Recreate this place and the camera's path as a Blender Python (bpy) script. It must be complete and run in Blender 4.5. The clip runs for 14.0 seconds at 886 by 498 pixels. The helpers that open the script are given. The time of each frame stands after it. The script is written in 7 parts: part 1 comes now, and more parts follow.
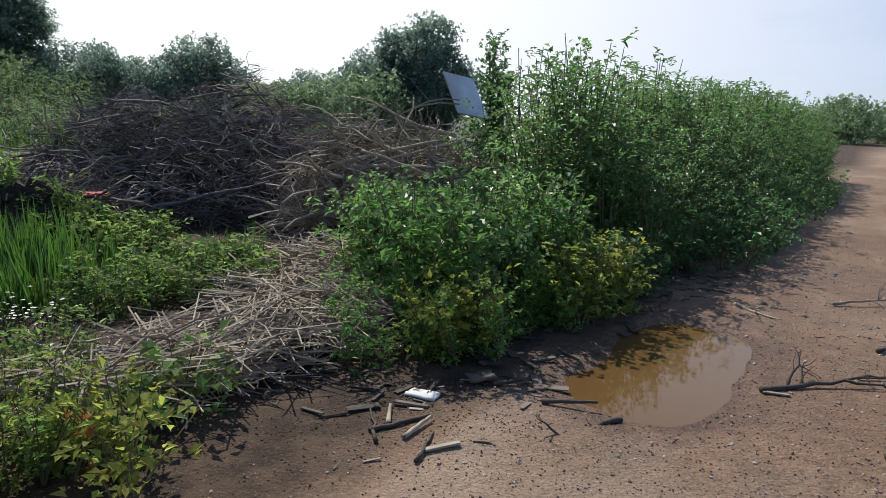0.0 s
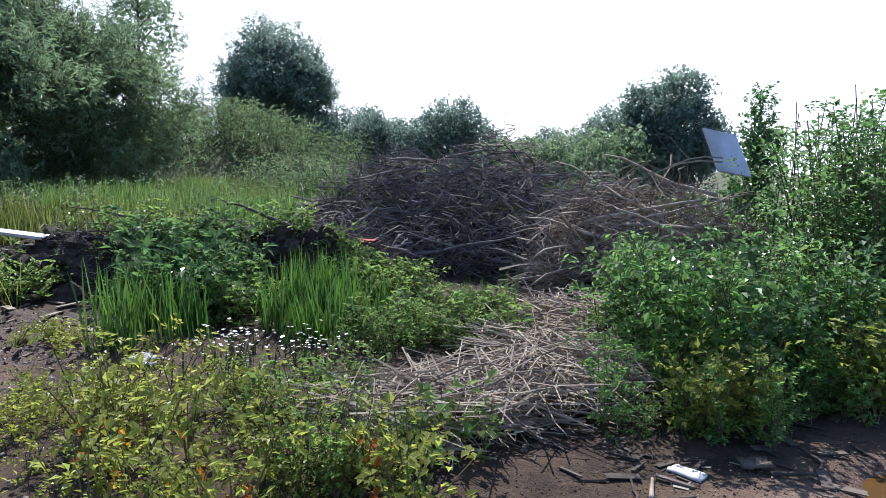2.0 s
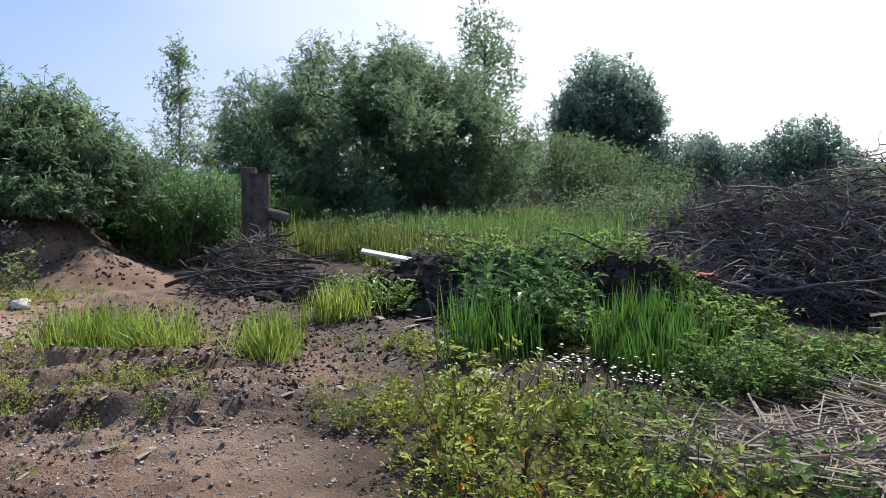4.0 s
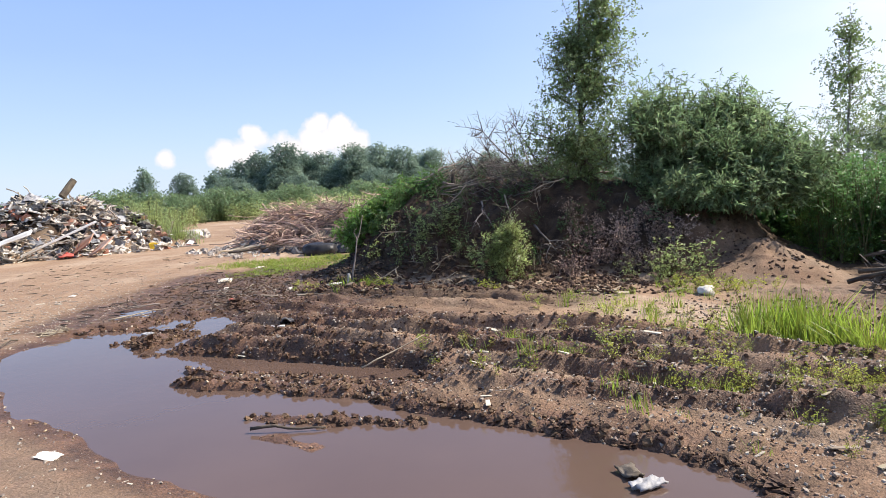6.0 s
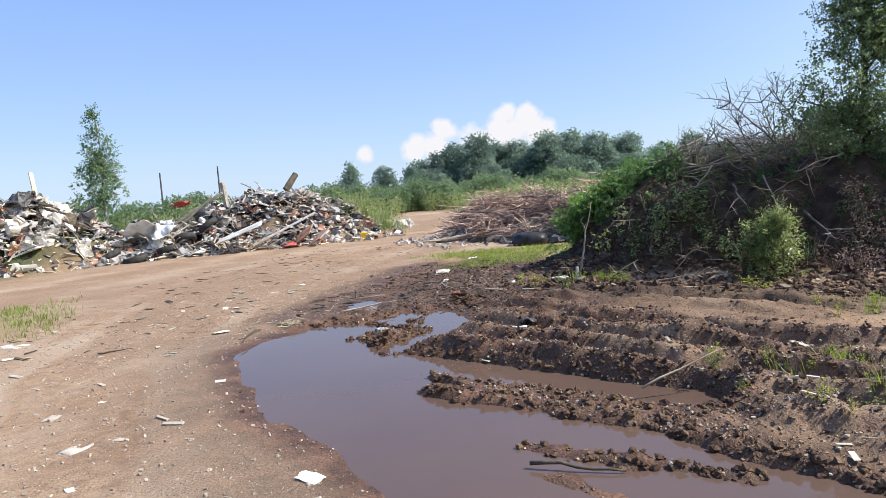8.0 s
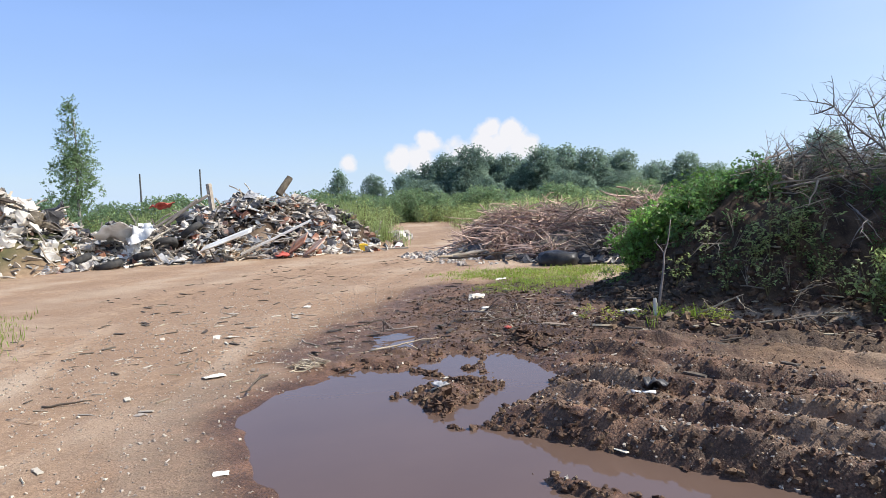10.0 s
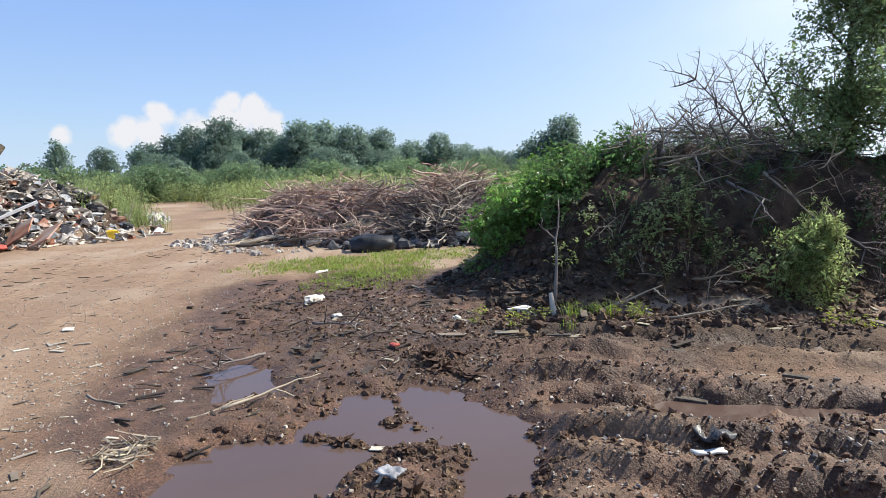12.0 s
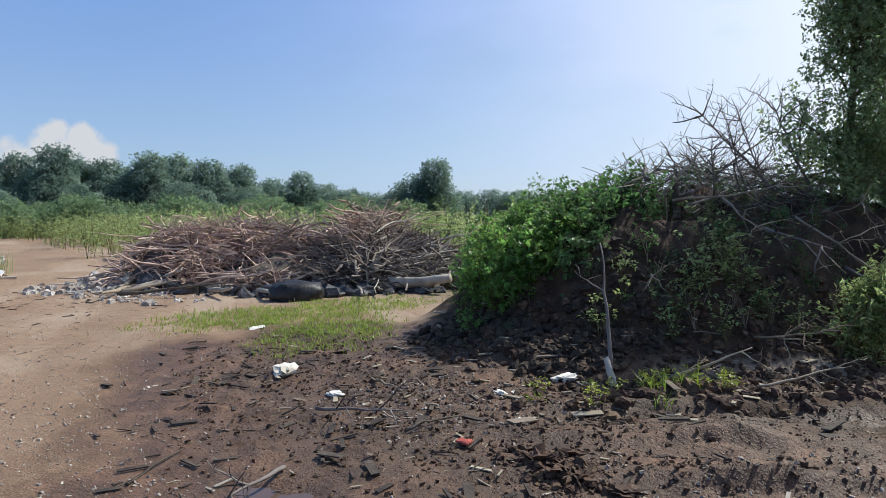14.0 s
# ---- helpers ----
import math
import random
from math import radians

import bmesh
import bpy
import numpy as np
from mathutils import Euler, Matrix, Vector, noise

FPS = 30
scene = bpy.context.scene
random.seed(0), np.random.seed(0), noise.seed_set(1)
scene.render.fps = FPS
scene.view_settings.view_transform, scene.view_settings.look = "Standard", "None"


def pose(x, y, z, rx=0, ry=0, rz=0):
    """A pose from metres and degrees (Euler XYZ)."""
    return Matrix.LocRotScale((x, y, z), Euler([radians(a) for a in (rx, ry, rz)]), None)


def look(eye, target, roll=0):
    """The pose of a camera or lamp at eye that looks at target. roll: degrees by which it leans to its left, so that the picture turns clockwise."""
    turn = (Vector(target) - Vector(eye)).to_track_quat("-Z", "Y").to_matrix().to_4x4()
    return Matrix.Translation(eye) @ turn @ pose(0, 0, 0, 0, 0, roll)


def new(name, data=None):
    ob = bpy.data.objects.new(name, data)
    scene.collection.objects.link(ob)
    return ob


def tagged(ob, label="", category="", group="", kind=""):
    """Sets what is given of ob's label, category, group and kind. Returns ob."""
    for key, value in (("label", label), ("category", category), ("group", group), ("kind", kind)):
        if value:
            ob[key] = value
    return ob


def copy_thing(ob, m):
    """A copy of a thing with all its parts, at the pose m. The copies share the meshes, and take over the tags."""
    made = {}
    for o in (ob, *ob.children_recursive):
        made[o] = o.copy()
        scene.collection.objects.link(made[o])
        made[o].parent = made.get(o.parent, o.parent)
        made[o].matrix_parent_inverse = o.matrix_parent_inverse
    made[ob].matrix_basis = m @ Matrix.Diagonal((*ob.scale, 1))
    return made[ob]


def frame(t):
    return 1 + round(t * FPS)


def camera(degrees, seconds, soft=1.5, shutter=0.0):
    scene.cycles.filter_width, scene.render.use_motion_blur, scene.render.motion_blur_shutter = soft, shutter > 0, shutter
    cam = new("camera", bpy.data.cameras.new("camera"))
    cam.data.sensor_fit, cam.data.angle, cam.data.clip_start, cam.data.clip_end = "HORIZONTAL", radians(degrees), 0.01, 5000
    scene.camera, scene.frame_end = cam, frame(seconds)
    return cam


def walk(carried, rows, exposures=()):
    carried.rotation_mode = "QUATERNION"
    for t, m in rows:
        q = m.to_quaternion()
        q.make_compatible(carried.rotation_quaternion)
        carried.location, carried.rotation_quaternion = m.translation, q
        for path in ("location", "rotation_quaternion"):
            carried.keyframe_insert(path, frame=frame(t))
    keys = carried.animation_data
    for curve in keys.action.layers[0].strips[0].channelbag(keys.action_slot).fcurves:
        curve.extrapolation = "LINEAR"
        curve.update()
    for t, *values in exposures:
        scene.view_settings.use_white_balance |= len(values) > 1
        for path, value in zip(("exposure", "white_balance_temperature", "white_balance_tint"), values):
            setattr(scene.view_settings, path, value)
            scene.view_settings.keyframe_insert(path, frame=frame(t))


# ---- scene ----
cam = camera(68.1, 14.0, soft=0.8)
METRES, EYE, TILT, LEAN, TURN = 8.6, 1.5, 0.0, 0.0, 3.5
ROWS = [
    (0.0, 0.0, 0.0, 0.0, 0.35, -11.54, -1.71),
    (0.5, -0.0083, -0.0011, 0.0001, 9.47, -12.04, -1.83),
    (1.0, -0.0132, -0.0038, -0.0003, 15.69, -12.19, -1.92),
    (1.5, -0.0181, -0.0064, -0.0003, 19.27, -11.44, -2.18),
    (2.0, -0.0215, -0.0079, 0.0036, 20.61, -7.53, -1.87),
    (4.5, -0.0343, -0.0204, 0.0022, 61.65, -5.68, -0.1),
    (5.0, -0.0406, -0.0342, 0.0003, 77.27, -5.51, 1.23),
    (5.5, -0.0451, -0.0505, 0.0002, 90.55, -4.45, 2.05),
    (6.0, -0.0526, -0.0679, -0.0003, 99.9, -5.03, 2.9),
    (6.5, -0.0552, -0.0814, 0.0003, 104.86, -4.91, 2.65),
    (7.0, -0.0712, -0.1012, -0.0012, 115.49, -2.35, 1.5),
    (7.5, -0.1039, -0.1266, -0.0038, 117.1, -5.24, 3.04),
    (8.0, -0.1328, -0.17, -0.0015, 116.06, -5.01, 4.17),
    (10.5, -0.3368, -0.4049, -0.0027, 113.9, -4.05, 1.39),
    (11.0, -0.384, -0.4608, -0.0016, 109.2, -5.38, 1.36),
    (11.5, -0.4273, -0.5111, -0.0023, 97.44, -5.91, 0.82),
    (12.0, -0.4728, -0.5539, -0.0025, 92.71, -6.6, 1.72),
    (12.5, -0.5087, -0.6049, -0.0065, 86.91, -4.08, -0.54),
    (13.0, -0.555, -0.6456, -0.004, 81.82, -2.26, 0.57),
    (13.5, -0.6049, -0.6848, -0.0033, 79.7, -1.74, 0.71),
    (14.0, -0.6559, -0.7325, -0.0077, 79.83, -3.12, 0.23),
]
walk(cam, [(t, pose(0, 0, EYE, TILT, LEAN, TURN) @ pose(METRES * x, METRES * y, METRES * z, 90 + pitch, roll, yaw)) for t, x, y, z, yaw, pitch, roll in ROWS],
     exposures=[(0, -0.09, 6400, 10), (0.5, 0.5, 6250, 10), (1, 0.75, 5950, 13), (1.5, 0.88, 5850, 14), (2, 0.42, 5900, 15), (4.5, 0.22, 6400, 13), (5, 0.3, 6650, 13), (5.5, 0.62, 6900, 14), (6.5, 0.63, 6800, 12), (7.5, 0.51, 6500, 10), (10.5, 0.46, 6500, 10), (12.5, 0.33, 6400, 8), (13.5, 0.06, 6200, 7), (14, 0.03, 6250, 7)])

# ---------- world, sun ----------
SUN_AZ, SUN_EL = 118.0, 48.0
WATER_Z = -0.03


def setup_world():
    w = bpy.data.worlds.new("world")
    scene.world = w
    w.use_nodes = True
    nt = w.node_tree
    nt.nodes.clear()
    N, L = nt.nodes.new, nt.links.new
    out, bg = N("ShaderNodeOutputWorld"), N("ShaderNodeBackground")
    sky = N("ShaderNodeTexSky")
    sky.sky_type = "NISHITA"
    sky.sun_disc = False
    sky.sun_elevation, sky.sun_rotation = radians(SUN_EL), radians(90 - SUN_AZ)
    sky.air_density, sky.dust_density, sky.ozone_density = 1.2, 0.4, 4.0
    bg.inputs[1].default_value = 0.10
    tc = N("ShaderNodeTexCoord")
    nrm = N("ShaderNodeVectorMath"); nrm.operation = "NORMALIZE"
    L(tc.outputs["Generated"], nrm.inputs[0])

    def math_(op, a, b=None, clamp=False):
        n = N("ShaderNodeMath"); n.operation = op; n.use_clamp = clamp
        for i, v in enumerate((a, b)):
            if v is None:
                continue
            if isinstance(v, (int, float)):
                n.inputs[i].default_value = v
            else:
                L(v, n.inputs[i])
        return n.outputs[0]

    noise_a = N("ShaderNodeTexNoise")
    noise_a.inputs["Scale"].default_value, noise_a.inputs["Detail"].default_value = 26.0, 7.0
    noise_a.inputs["Roughness"].default_value = 0.52
    L(nrm.outputs[0], noise_a.inputs["Vector"])
    # a bank of cumulus low over the far trees
    total = None
    for azi, ele, size in CLOUDS:
        a, e = radians(azi), radians(ele)
        d = N("ShaderNodeVectorMath"); d.operation = "DISTANCE"
        L(nrm.outputs[0], d.inputs[0])
        d.inputs[1].default_value = (math.cos(e) * math.cos(a), math.cos(e) * math.sin(a), math.sin(e))
        v = math_("SUBTRACT", 1.0, math_("DIVIDE", d.outputs["Value"], radians(size)))
        total = v if total is None else math_("MAXIMUM", total, v)
    n1 = math_("MULTIPLY", math_("SUBTRACT", noise_a.outputs["Fac"], 0.5), 2.0)
    mask = math_("MULTIPLY", math_("ADD", total, n1), 2.2, True)
    mask = math_("MULTIPLY", mask, math_("MULTIPLY", math_("ADD", total, 0.45), 3.0, True), True)
    # thin veils higher up, thicker towards the sun
    sx = N("ShaderNodeSeparateXYZ")
    L(nrm.outputs[0], sx.inputs[0])
    mp = N("ShaderNodeMapping"); mp.inputs["Scale"].default_value = (1.2, 2.0, 6.0)
    L(nrm.outputs[0], mp.inputs[0])
    noise_b = N("ShaderNodeTexNoise")
    noise_b.inputs["Scale"].default_value, noise_b.inputs["Detail"].default_value = 2.2, 6.0
    L(mp.outputs[0], noise_b.inputs["Vector"])
    sd = N("ShaderNodeVectorMath"); sd.operation = "DOT_PRODUCT"
    L(nrm.outputs[0], sd.inputs[0])
    a, e = radians(SUN_AZ - 10), radians(22)
    sd.inputs[1].default_value = (math.cos(e) * math.cos(a), math.cos(e) * math.sin(a), math.sin(e))
    near = math_("POWER", math_("MAXIMUM", sd.outputs["Value"], 0.0), 2.3)
    veil = math_("ADD", math_("MULTIPLY", math_("SUBTRACT", noise_b.outputs["Fac"], 0.35), math_("ADD", math_("MULTIPLY", near, 1.6), 0.35)), math_("ADD", math_("MULTIPLY", near, 0.40), 0.62), True)
    high = N("ShaderNodeMapRange")
    for key_, val_ in (("From Min", 0.36), ("From Max", 0.85), ("To Min", 1.0), ("To Max", 0.15)):
        high.inputs[key_].default_value = val_
    L(sx.outputs[2], high.inputs["Value"])
    veil = math_("MULTIPLY", veil, high.outputs[0])
    low = math_("MULTIPLY", math_("SUBTRACT", 1.0, math_("MULTIPLY", math_("ABSOLUTE", sx.outputs[2]), 5.0), True), 0.85)
    veil = math_("MAXIMUM", veil, low)
    mix1, mix2 = N("ShaderNodeMix"), N("ShaderNodeMix")
    mix1.data_type = mix2.data_type = "RGBA"
    L(veil, mix1.inputs["Factor"]); L(sky.outputs[0], mix1.inputs["A"])
    glow = N("ShaderNodeMix"); glow.data_type = "RGBA"
    L(near, glow.inputs["Factor"])
    grade = N("ShaderNodeMix"); grade.data_type = "RGBA"
    L(math_("POWER", math_("SUBTRACT", 1.0, math_("MULTIPLY", math_("ABSOLUTE", sx.outputs[2]), 2.3), True), 1.6), grade.inputs["Factor"])
    grade.inputs["A"].default_value, grade.inputs["B"].default_value = (2.0, 3.6, 8.2, 1), (4.5, 6.0, 8.1, 1)
    L(grade.outputs["Result"], glow.inputs["A"])
    glow.inputs["B"].default_value = (12.0, 12.0, 12.0, 1)
    L(glow.outputs["Result"], mix1.inputs["B"])
    L(mask, mix2.inputs["Factor"]); L(mix1.outputs["Result"], mix2.inputs["A"])
    mix2.inputs["B"].default_value = (6.6, 6.6, 6.9, 1)
    L(mix2.outputs["Result"], bg.inputs[0]); L(bg.outputs[0], out.inputs[0])


CLOUDS = [(-143.9, 3.7, 0.9), (-148.4, 3.9, 1.3), (-150.9, 5.2, 1.2), (-150.2, 3.8, 1.6), (-153.5, 3.9, 1.6), (-156.2, 6.2, 1.25), (-157.9, 5.7, 1.3), (-159.2, 4.6, 1.5), (-156.4, 4.6, 1.9)]
setup_world()
sun = new("sun", bpy.data.lights.new("sun", "SUN"))
sun.data.energy, sun.data.angle, sun.data.color = 5.0, radians(0.6), (1.0, 0.95, 0.86)
_a, _e = radians(SUN_AZ), radians(SUN_EL)
sun.matrix_world = look((0, 0, 30), (-30 * math.cos(_e) * math.cos(_a), -30 * math.cos(_e) * math.sin(_a), 30 - 30 * math.sin(_e)))


# ---------- materials ----------
def material(name, c1, c2, scale=6.0, rough=0.8, bump=0.3, c3=None, island=0.0, obj=0.0, through_light=0.0, metal=0.0, fine=60.0, spec=0.3):
    """Two colours mixed by noise, stains of a third, value varied by piece, and a fine relief."""
    m = bpy.data.materials.new(name)
    m.use_nodes = True
    nt = m.node_tree
    N, L = nt.nodes.new, nt.links.new
    bsdf, out = nt.nodes["Principled BSDF"], nt.nodes["Material Output"]
    geo = N("ShaderNodeNewGeometry")
    n1 = N("ShaderNodeTexNoise")
    n1.inputs["Scale"].default_value, n1.inputs["Detail"].default_value = scale, 5.0
    L(geo.outputs["Position"], n1.inputs["Vector"])
    ramp = N("ShaderNodeMapRange")
    ramp.inputs["From Min"].default_value, ramp.inputs["From Max"].default_value = 0.35, 0.65
    L(n1.outputs["Fac"], ramp.inputs["Value"])
    mix = N("ShaderNodeMix"); mix.data_type = "RGBA"
    L(ramp.outputs[0], mix.inputs["Factor"])
    mix.inputs["A"].default_value, mix.inputs["B"].default_value = (*c1, 1), (*c2, 1)
    col = mix.outputs["Result"]
    if c3:
        n2 = N("ShaderNodeTexNoise")
        n2.inputs["Scale"].default_value, n2.inputs["Detail"].default_value = scale * 0.23, 3.0
        L(geo.outputs["Position"], n2.inputs["Vector"])
        r2 = N("ShaderNodeMapRange")
        r2.inputs["From Min"].default_value, r2.inputs["From Max"].default_value = 0.48, 0.66
        L(n2.outputs["Fac"], r2.inputs["Value"])
        mx = N("ShaderNodeMix"); mx.data_type = "RGBA"
        L(r2.outputs[0], mx.inputs["Factor"]); L(col, mx.inputs["A"])
        mx.inputs["B"].default_value = (*c3, 1)
        col = mx.outputs["Result"]
    for amount, source in ((island, geo.outputs["Random Per Island"]), (obj, None)):
        if amount <= 0:
            continue
        if source is None:
            source = N("ShaderNodeObjectInfo").outputs["Random"]
        r3 = N("ShaderNodeMapRange")
        r3.inputs["To Min"].default_value, r3.inputs["To Max"].default_value = 1 - amount, 1 + amount
        L(source, r3.inputs["Value"])
        hs = N("ShaderNodeHueSaturation")
        L(r3.outputs[0], hs.inputs["Value"]); L(col, hs.inputs["Color"])
        r4 = N("ShaderNodeMapRange")
        r4.inputs["To Min"].default_value, r4.inputs["To Max"].default_value = 0.5 - 0.04 * amount, 0.5 + 0.04 * amount
        L(source, r4.inputs["Value"]); L(r4.outputs[0], hs.inputs["Hue"])
        col = hs.outputs["Color"]
    L(col, bsdf.inputs["Base Color"])
    bsdf.inputs["Roughness"].default_value = rough
    bsdf.inputs["Metallic"].default_value = metal
    bsdf.inputs["Specular IOR Level"].default_value = spec
    if bump:
        n3 = N("ShaderNodeTexNoise")
        n3.inputs["Scale"].default_value, n3.inputs["Detail"].default_value = fine, 4.0
        L(geo.outputs["Position"], n3.inputs["Vector"])
        bp = N("ShaderNodeBump")
        bp.inputs["Strength"].default_value, bp.inputs["Distance"].default_value = bump, 0.6 / fine
        L(n3.outputs["Fac"], bp.inputs["Height"]); L(bp.outputs[0], bsdf.inputs["Normal"])
    if through_light:
        tr, ms = N("ShaderNodeBsdfTranslucent"), N("ShaderNodeMixShader")
        br = N("ShaderNodeHueSaturation")
        br.inputs["Value"].default_value, br.inputs["Saturation"].default_value = 1.5, 1.02
        L(col, br.inputs["Color"]); L(br.outputs[0], tr.inputs[0])
        ms.inputs[0].default_value = through_light
        L(bsdf.outputs[0], ms.inputs[1]); L(tr.outputs[0], ms.inputs[2]); L(ms.outputs[0], out.inputs[0])
    return m


def leaf(name, c1, c2, island=0.45, spec=0.55, rough=0.42, scale=1.3, thin=0.54):
    return material(name, c1, c2, scale=scale, rough=rough, bump=0, island=island, through_light=thin, spec=spec)


M_LEAF_DARK = leaf("leaf_dark", (0.065, 0.143, 0.046), (0.1, 0.186, 0.064))
M_LEAF_MID = leaf("leaf_mid", (0.113, 0.189, 0.047), (0.18, 0.258, 0.067))
M_LEAF_YELLOW = leaf("leaf_yellow", (0.199, 0.25, 0.048), (0.329, 0.343, 0.065))
M_LEAF_WILLOW = leaf("leaf_willow", (0.147, 0.217, 0.11), (0.21, 0.283, 0.151))
M_LEAF_BIRCH = leaf("leaf_birch", (0.145, 0.208, 0.086), (0.217, 0.28, 0.124), spec=0.8, rough=0.35)
# far leaves: distance haze is put into the colour, paler and bluer
M_LEAF_HAZE = leaf("leaf_haze", (0.128, 0.187, 0.152), (0.201, 0.273, 0.206), scale=0.4, thin=0.6)
M_GRASS = leaf("grass_green", (0.062, 0.14, 0.022), (0.105, 0.19, 0.036), thin=0.38)
M_GRASS_DRY = leaf("grass_dry", (0.12, 0.16, 0.038), (0.184, 0.2, 0.06))
M_GRASS_OLIVE = leaf("grass_olive", (0.166, 0.235, 0.035), (0.25, 0.303, 0.064))
# green leaves with sunlight put into a lighter colour
M_LEAF_SUNLIT = leaf("leaf_sunlit", (0.121, 0.233, 0.052), (0.19, 0.311, 0.079))
M_LEAF_PALE = leaf("leaf_pale", (0.224, 0.286, 0.111), (0.311, 0.362, 0.158))
M_LEAF_THICKET = leaf("leaf_thicket", (0.082, 0.16, 0.05), (0.13, 0.22, 0.07), spec=0.7)
M_GRASS_WET = leaf("grass_wet", (0.088, 0.169, 0.04), (0.138, 0.219, 0.06))
M_LEAF_BANK = leaf("leaf_bank", (0.094, 0.15, 0.065), (0.15, 0.206, 0.09))
M_FLOWER = leaf("flower_white", (0.75, 0.76, 0.68), (0.82, 0.8, 0.75), island=0.1)
M_ORANGE = leaf("leaf_orange", (0.5, 0.16, 0.03), (0.55, 0.25, 0.04))
M_STEM = material("stem", (0.094, 0.094, 0.039), (0.14, 0.117, 0.055), scale=9, bump=0, island=0.3)
M_BARK = material("bark", (0.078, 0.062, 0.047), (0.156, 0.133, 0.109), scale=14, bump=0.6, fine=40)
M_BIRCH_BARK = material("birch_bark", (0.45, 0.43, 0.40), (0.10, 0.09, 0.08), scale=9, bump=0.3)
M_TWIG = material("twig", (0.094, 0.076, 0.072), (0.218, 0.187, 0.168), scale=5, bump=0, island=0.75)
M_TWIG_RED = material("twig_red", (0.381, 0.257, 0.21), (0.551, 0.409, 0.343), scale=1.5, bump=0, c3=(0.162, 0.123, 0.105), island=0.7)
M_TWIG_PALE = material("twig_pale", (0.203, 0.164, 0.117), (0.328, 0.273, 0.211), scale=4, bump=0, island=0.5)
M_STRAW = material("straw", (0.274, 0.218, 0.157), (0.436, 0.365, 0.274), scale=6, bump=0, island=0.4)
M_WOOD_GREY = material("wood_grey", (0.32, 0.28, 0.23), (0.48, 0.43, 0.36), scale=5, bump=0.4, obj=0.3, island=0.3)
M_WOOD_DARK = material("wood_dark", (0.055, 0.043, 0.035), (0.117, 0.094, 0.07), scale=7, bump=0.6, fine=30, obj=0.3, island=0.3)
M_WOOD_PALE = material("wood_pale", (0.55, 0.48, 0.38), (0.68, 0.62, 0.52), scale=6, bump=0.3, obj=0.2, island=0.2)
M_WHITE = material("white_paint", (0.66, 0.66, 0.64), (0.80, 0.80, 0.78), scale=5, rough=0.6, bump=0.15, c3=(0.5, 0.46, 0.4), obj=0.12, island=0.12)
M_PLASTER = material("plaster", (0.50, 0.46, 0.41), (0.68, 0.64, 0.58), scale=4, bump=0.5, c3=(0.35, 0.3, 0.25), obj=0.25, island=0.25)
M_BRICK = material("brick_red", (0.34, 0.15, 0.09), (0.46, 0.25, 0.16), scale=5, bump=0.5, c3=(0.5, 0.42, 0.36), obj=0.3, island=0.3)
M_RED = material("red_cloth", (0.42, 0.07, 0.06), (0.5, 0.13, 0.10), scale=7, bump=0.3)
M_YELLOW = material("yellow_plastic", (0.75, 0.47, 0.03), (0.8, 0.55, 0.06), scale=6, rough=0.45, bump=0.1)
M_RUBBER = material("rubber", (0.025, 0.025, 0.027), (0.06, 0.058, 0.055), scale=9, rough=0.75, bump=0.4)
M_BAG = material("black_sheet", (0.03, 0.03, 0.034), (0.08, 0.078, 0.08), scale=6, rough=0.4, bump=0.5, fine=25, island=0.3, obj=0.3)
M_GREYSHEET = material("grey_sheet", (0.24, 0.24, 0.25), (0.40, 0.40, 0.41), scale=6, rough=0.5, bump=0.4, island=0.4, obj=0.35)
M_CLOD = material("clod", (0.053, 0.029, 0.018), (0.13, 0.077, 0.048), scale=25, rough=0.75, bump=0.8, island=0.35, fine=90)
M_CLOD_DARK = material("dark_earth", (0.03, 0.022, 0.016), (0.075, 0.055, 0.04), scale=18, rough=0.85, bump=0.8, island=0.35, fine=70)
M_STONE = material("stone", (0.26, 0.21, 0.17), (0.42, 0.37, 0.31), scale=20, bump=0.5, island=0.35)
M_GRIT = material("grit", (0.16, 0.10, 0.065), (0.36, 0.26, 0.18), scale=25, bump=0.3, island=0.5)
M_CONCRETE = material("concrete", (0.36, 0.34, 0.31), (0.5, 0.48, 0.44), scale=1.5, bump=0.2, c3=(0.28, 0.26, 0.24))
M_DARKSTEEL = material("dark_cladding", (0.08, 0.08, 0.085), (0.13, 0.13, 0.13), scale=1.2, rough=0.6, bump=0.1)


def water_material(name, dark, light):
    m = bpy.data.materials.new(name)
    m.use_nodes = True
    nt = m.node_tree
    N, L = nt.nodes.new, nt.links.new
    b = nt.nodes["Principled BSDF"]
    geo, n1, mix = N("ShaderNodeNewGeometry"), N("ShaderNodeTexNoise"), N("ShaderNodeMix")
    mix.data_type = "RGBA"
    n1.inputs["Scale"].default_value, n1.inputs["Detail"].default_value = 0.9, 4.0
    L(geo.outputs["Position"], n1.inputs["Vector"]); L(n1.outputs["Fac"], mix.inputs["Factor"])
    mix.inputs["A"].default_value, mix.inputs["B"].default_value = (*dark, 1), (*light, 1)
    L(mix.outputs["Result"], b.inputs["Base Color"])
    b.inputs["Roughness"].default_value, b.inputs["IOR"].default_value = 0.03, 1.33
    b.inputs["Specular IOR Level"].default_value = 0.5
    n2, bp = N("ShaderNodeTexNoise"), N("ShaderNodeBump")
    n2.inputs["Scale"].default_value = 7.0
    L(geo.outputs["Position"], n2.inputs["Vector"]); L(n2.outputs["Fac"], bp.inputs["Height"])
    bp.inputs["Strength"].default_value, bp.inputs["Distance"].default_value = 0.05, 0.02
    L(bp.outputs[0], b.inputs["Normal"])
    return m


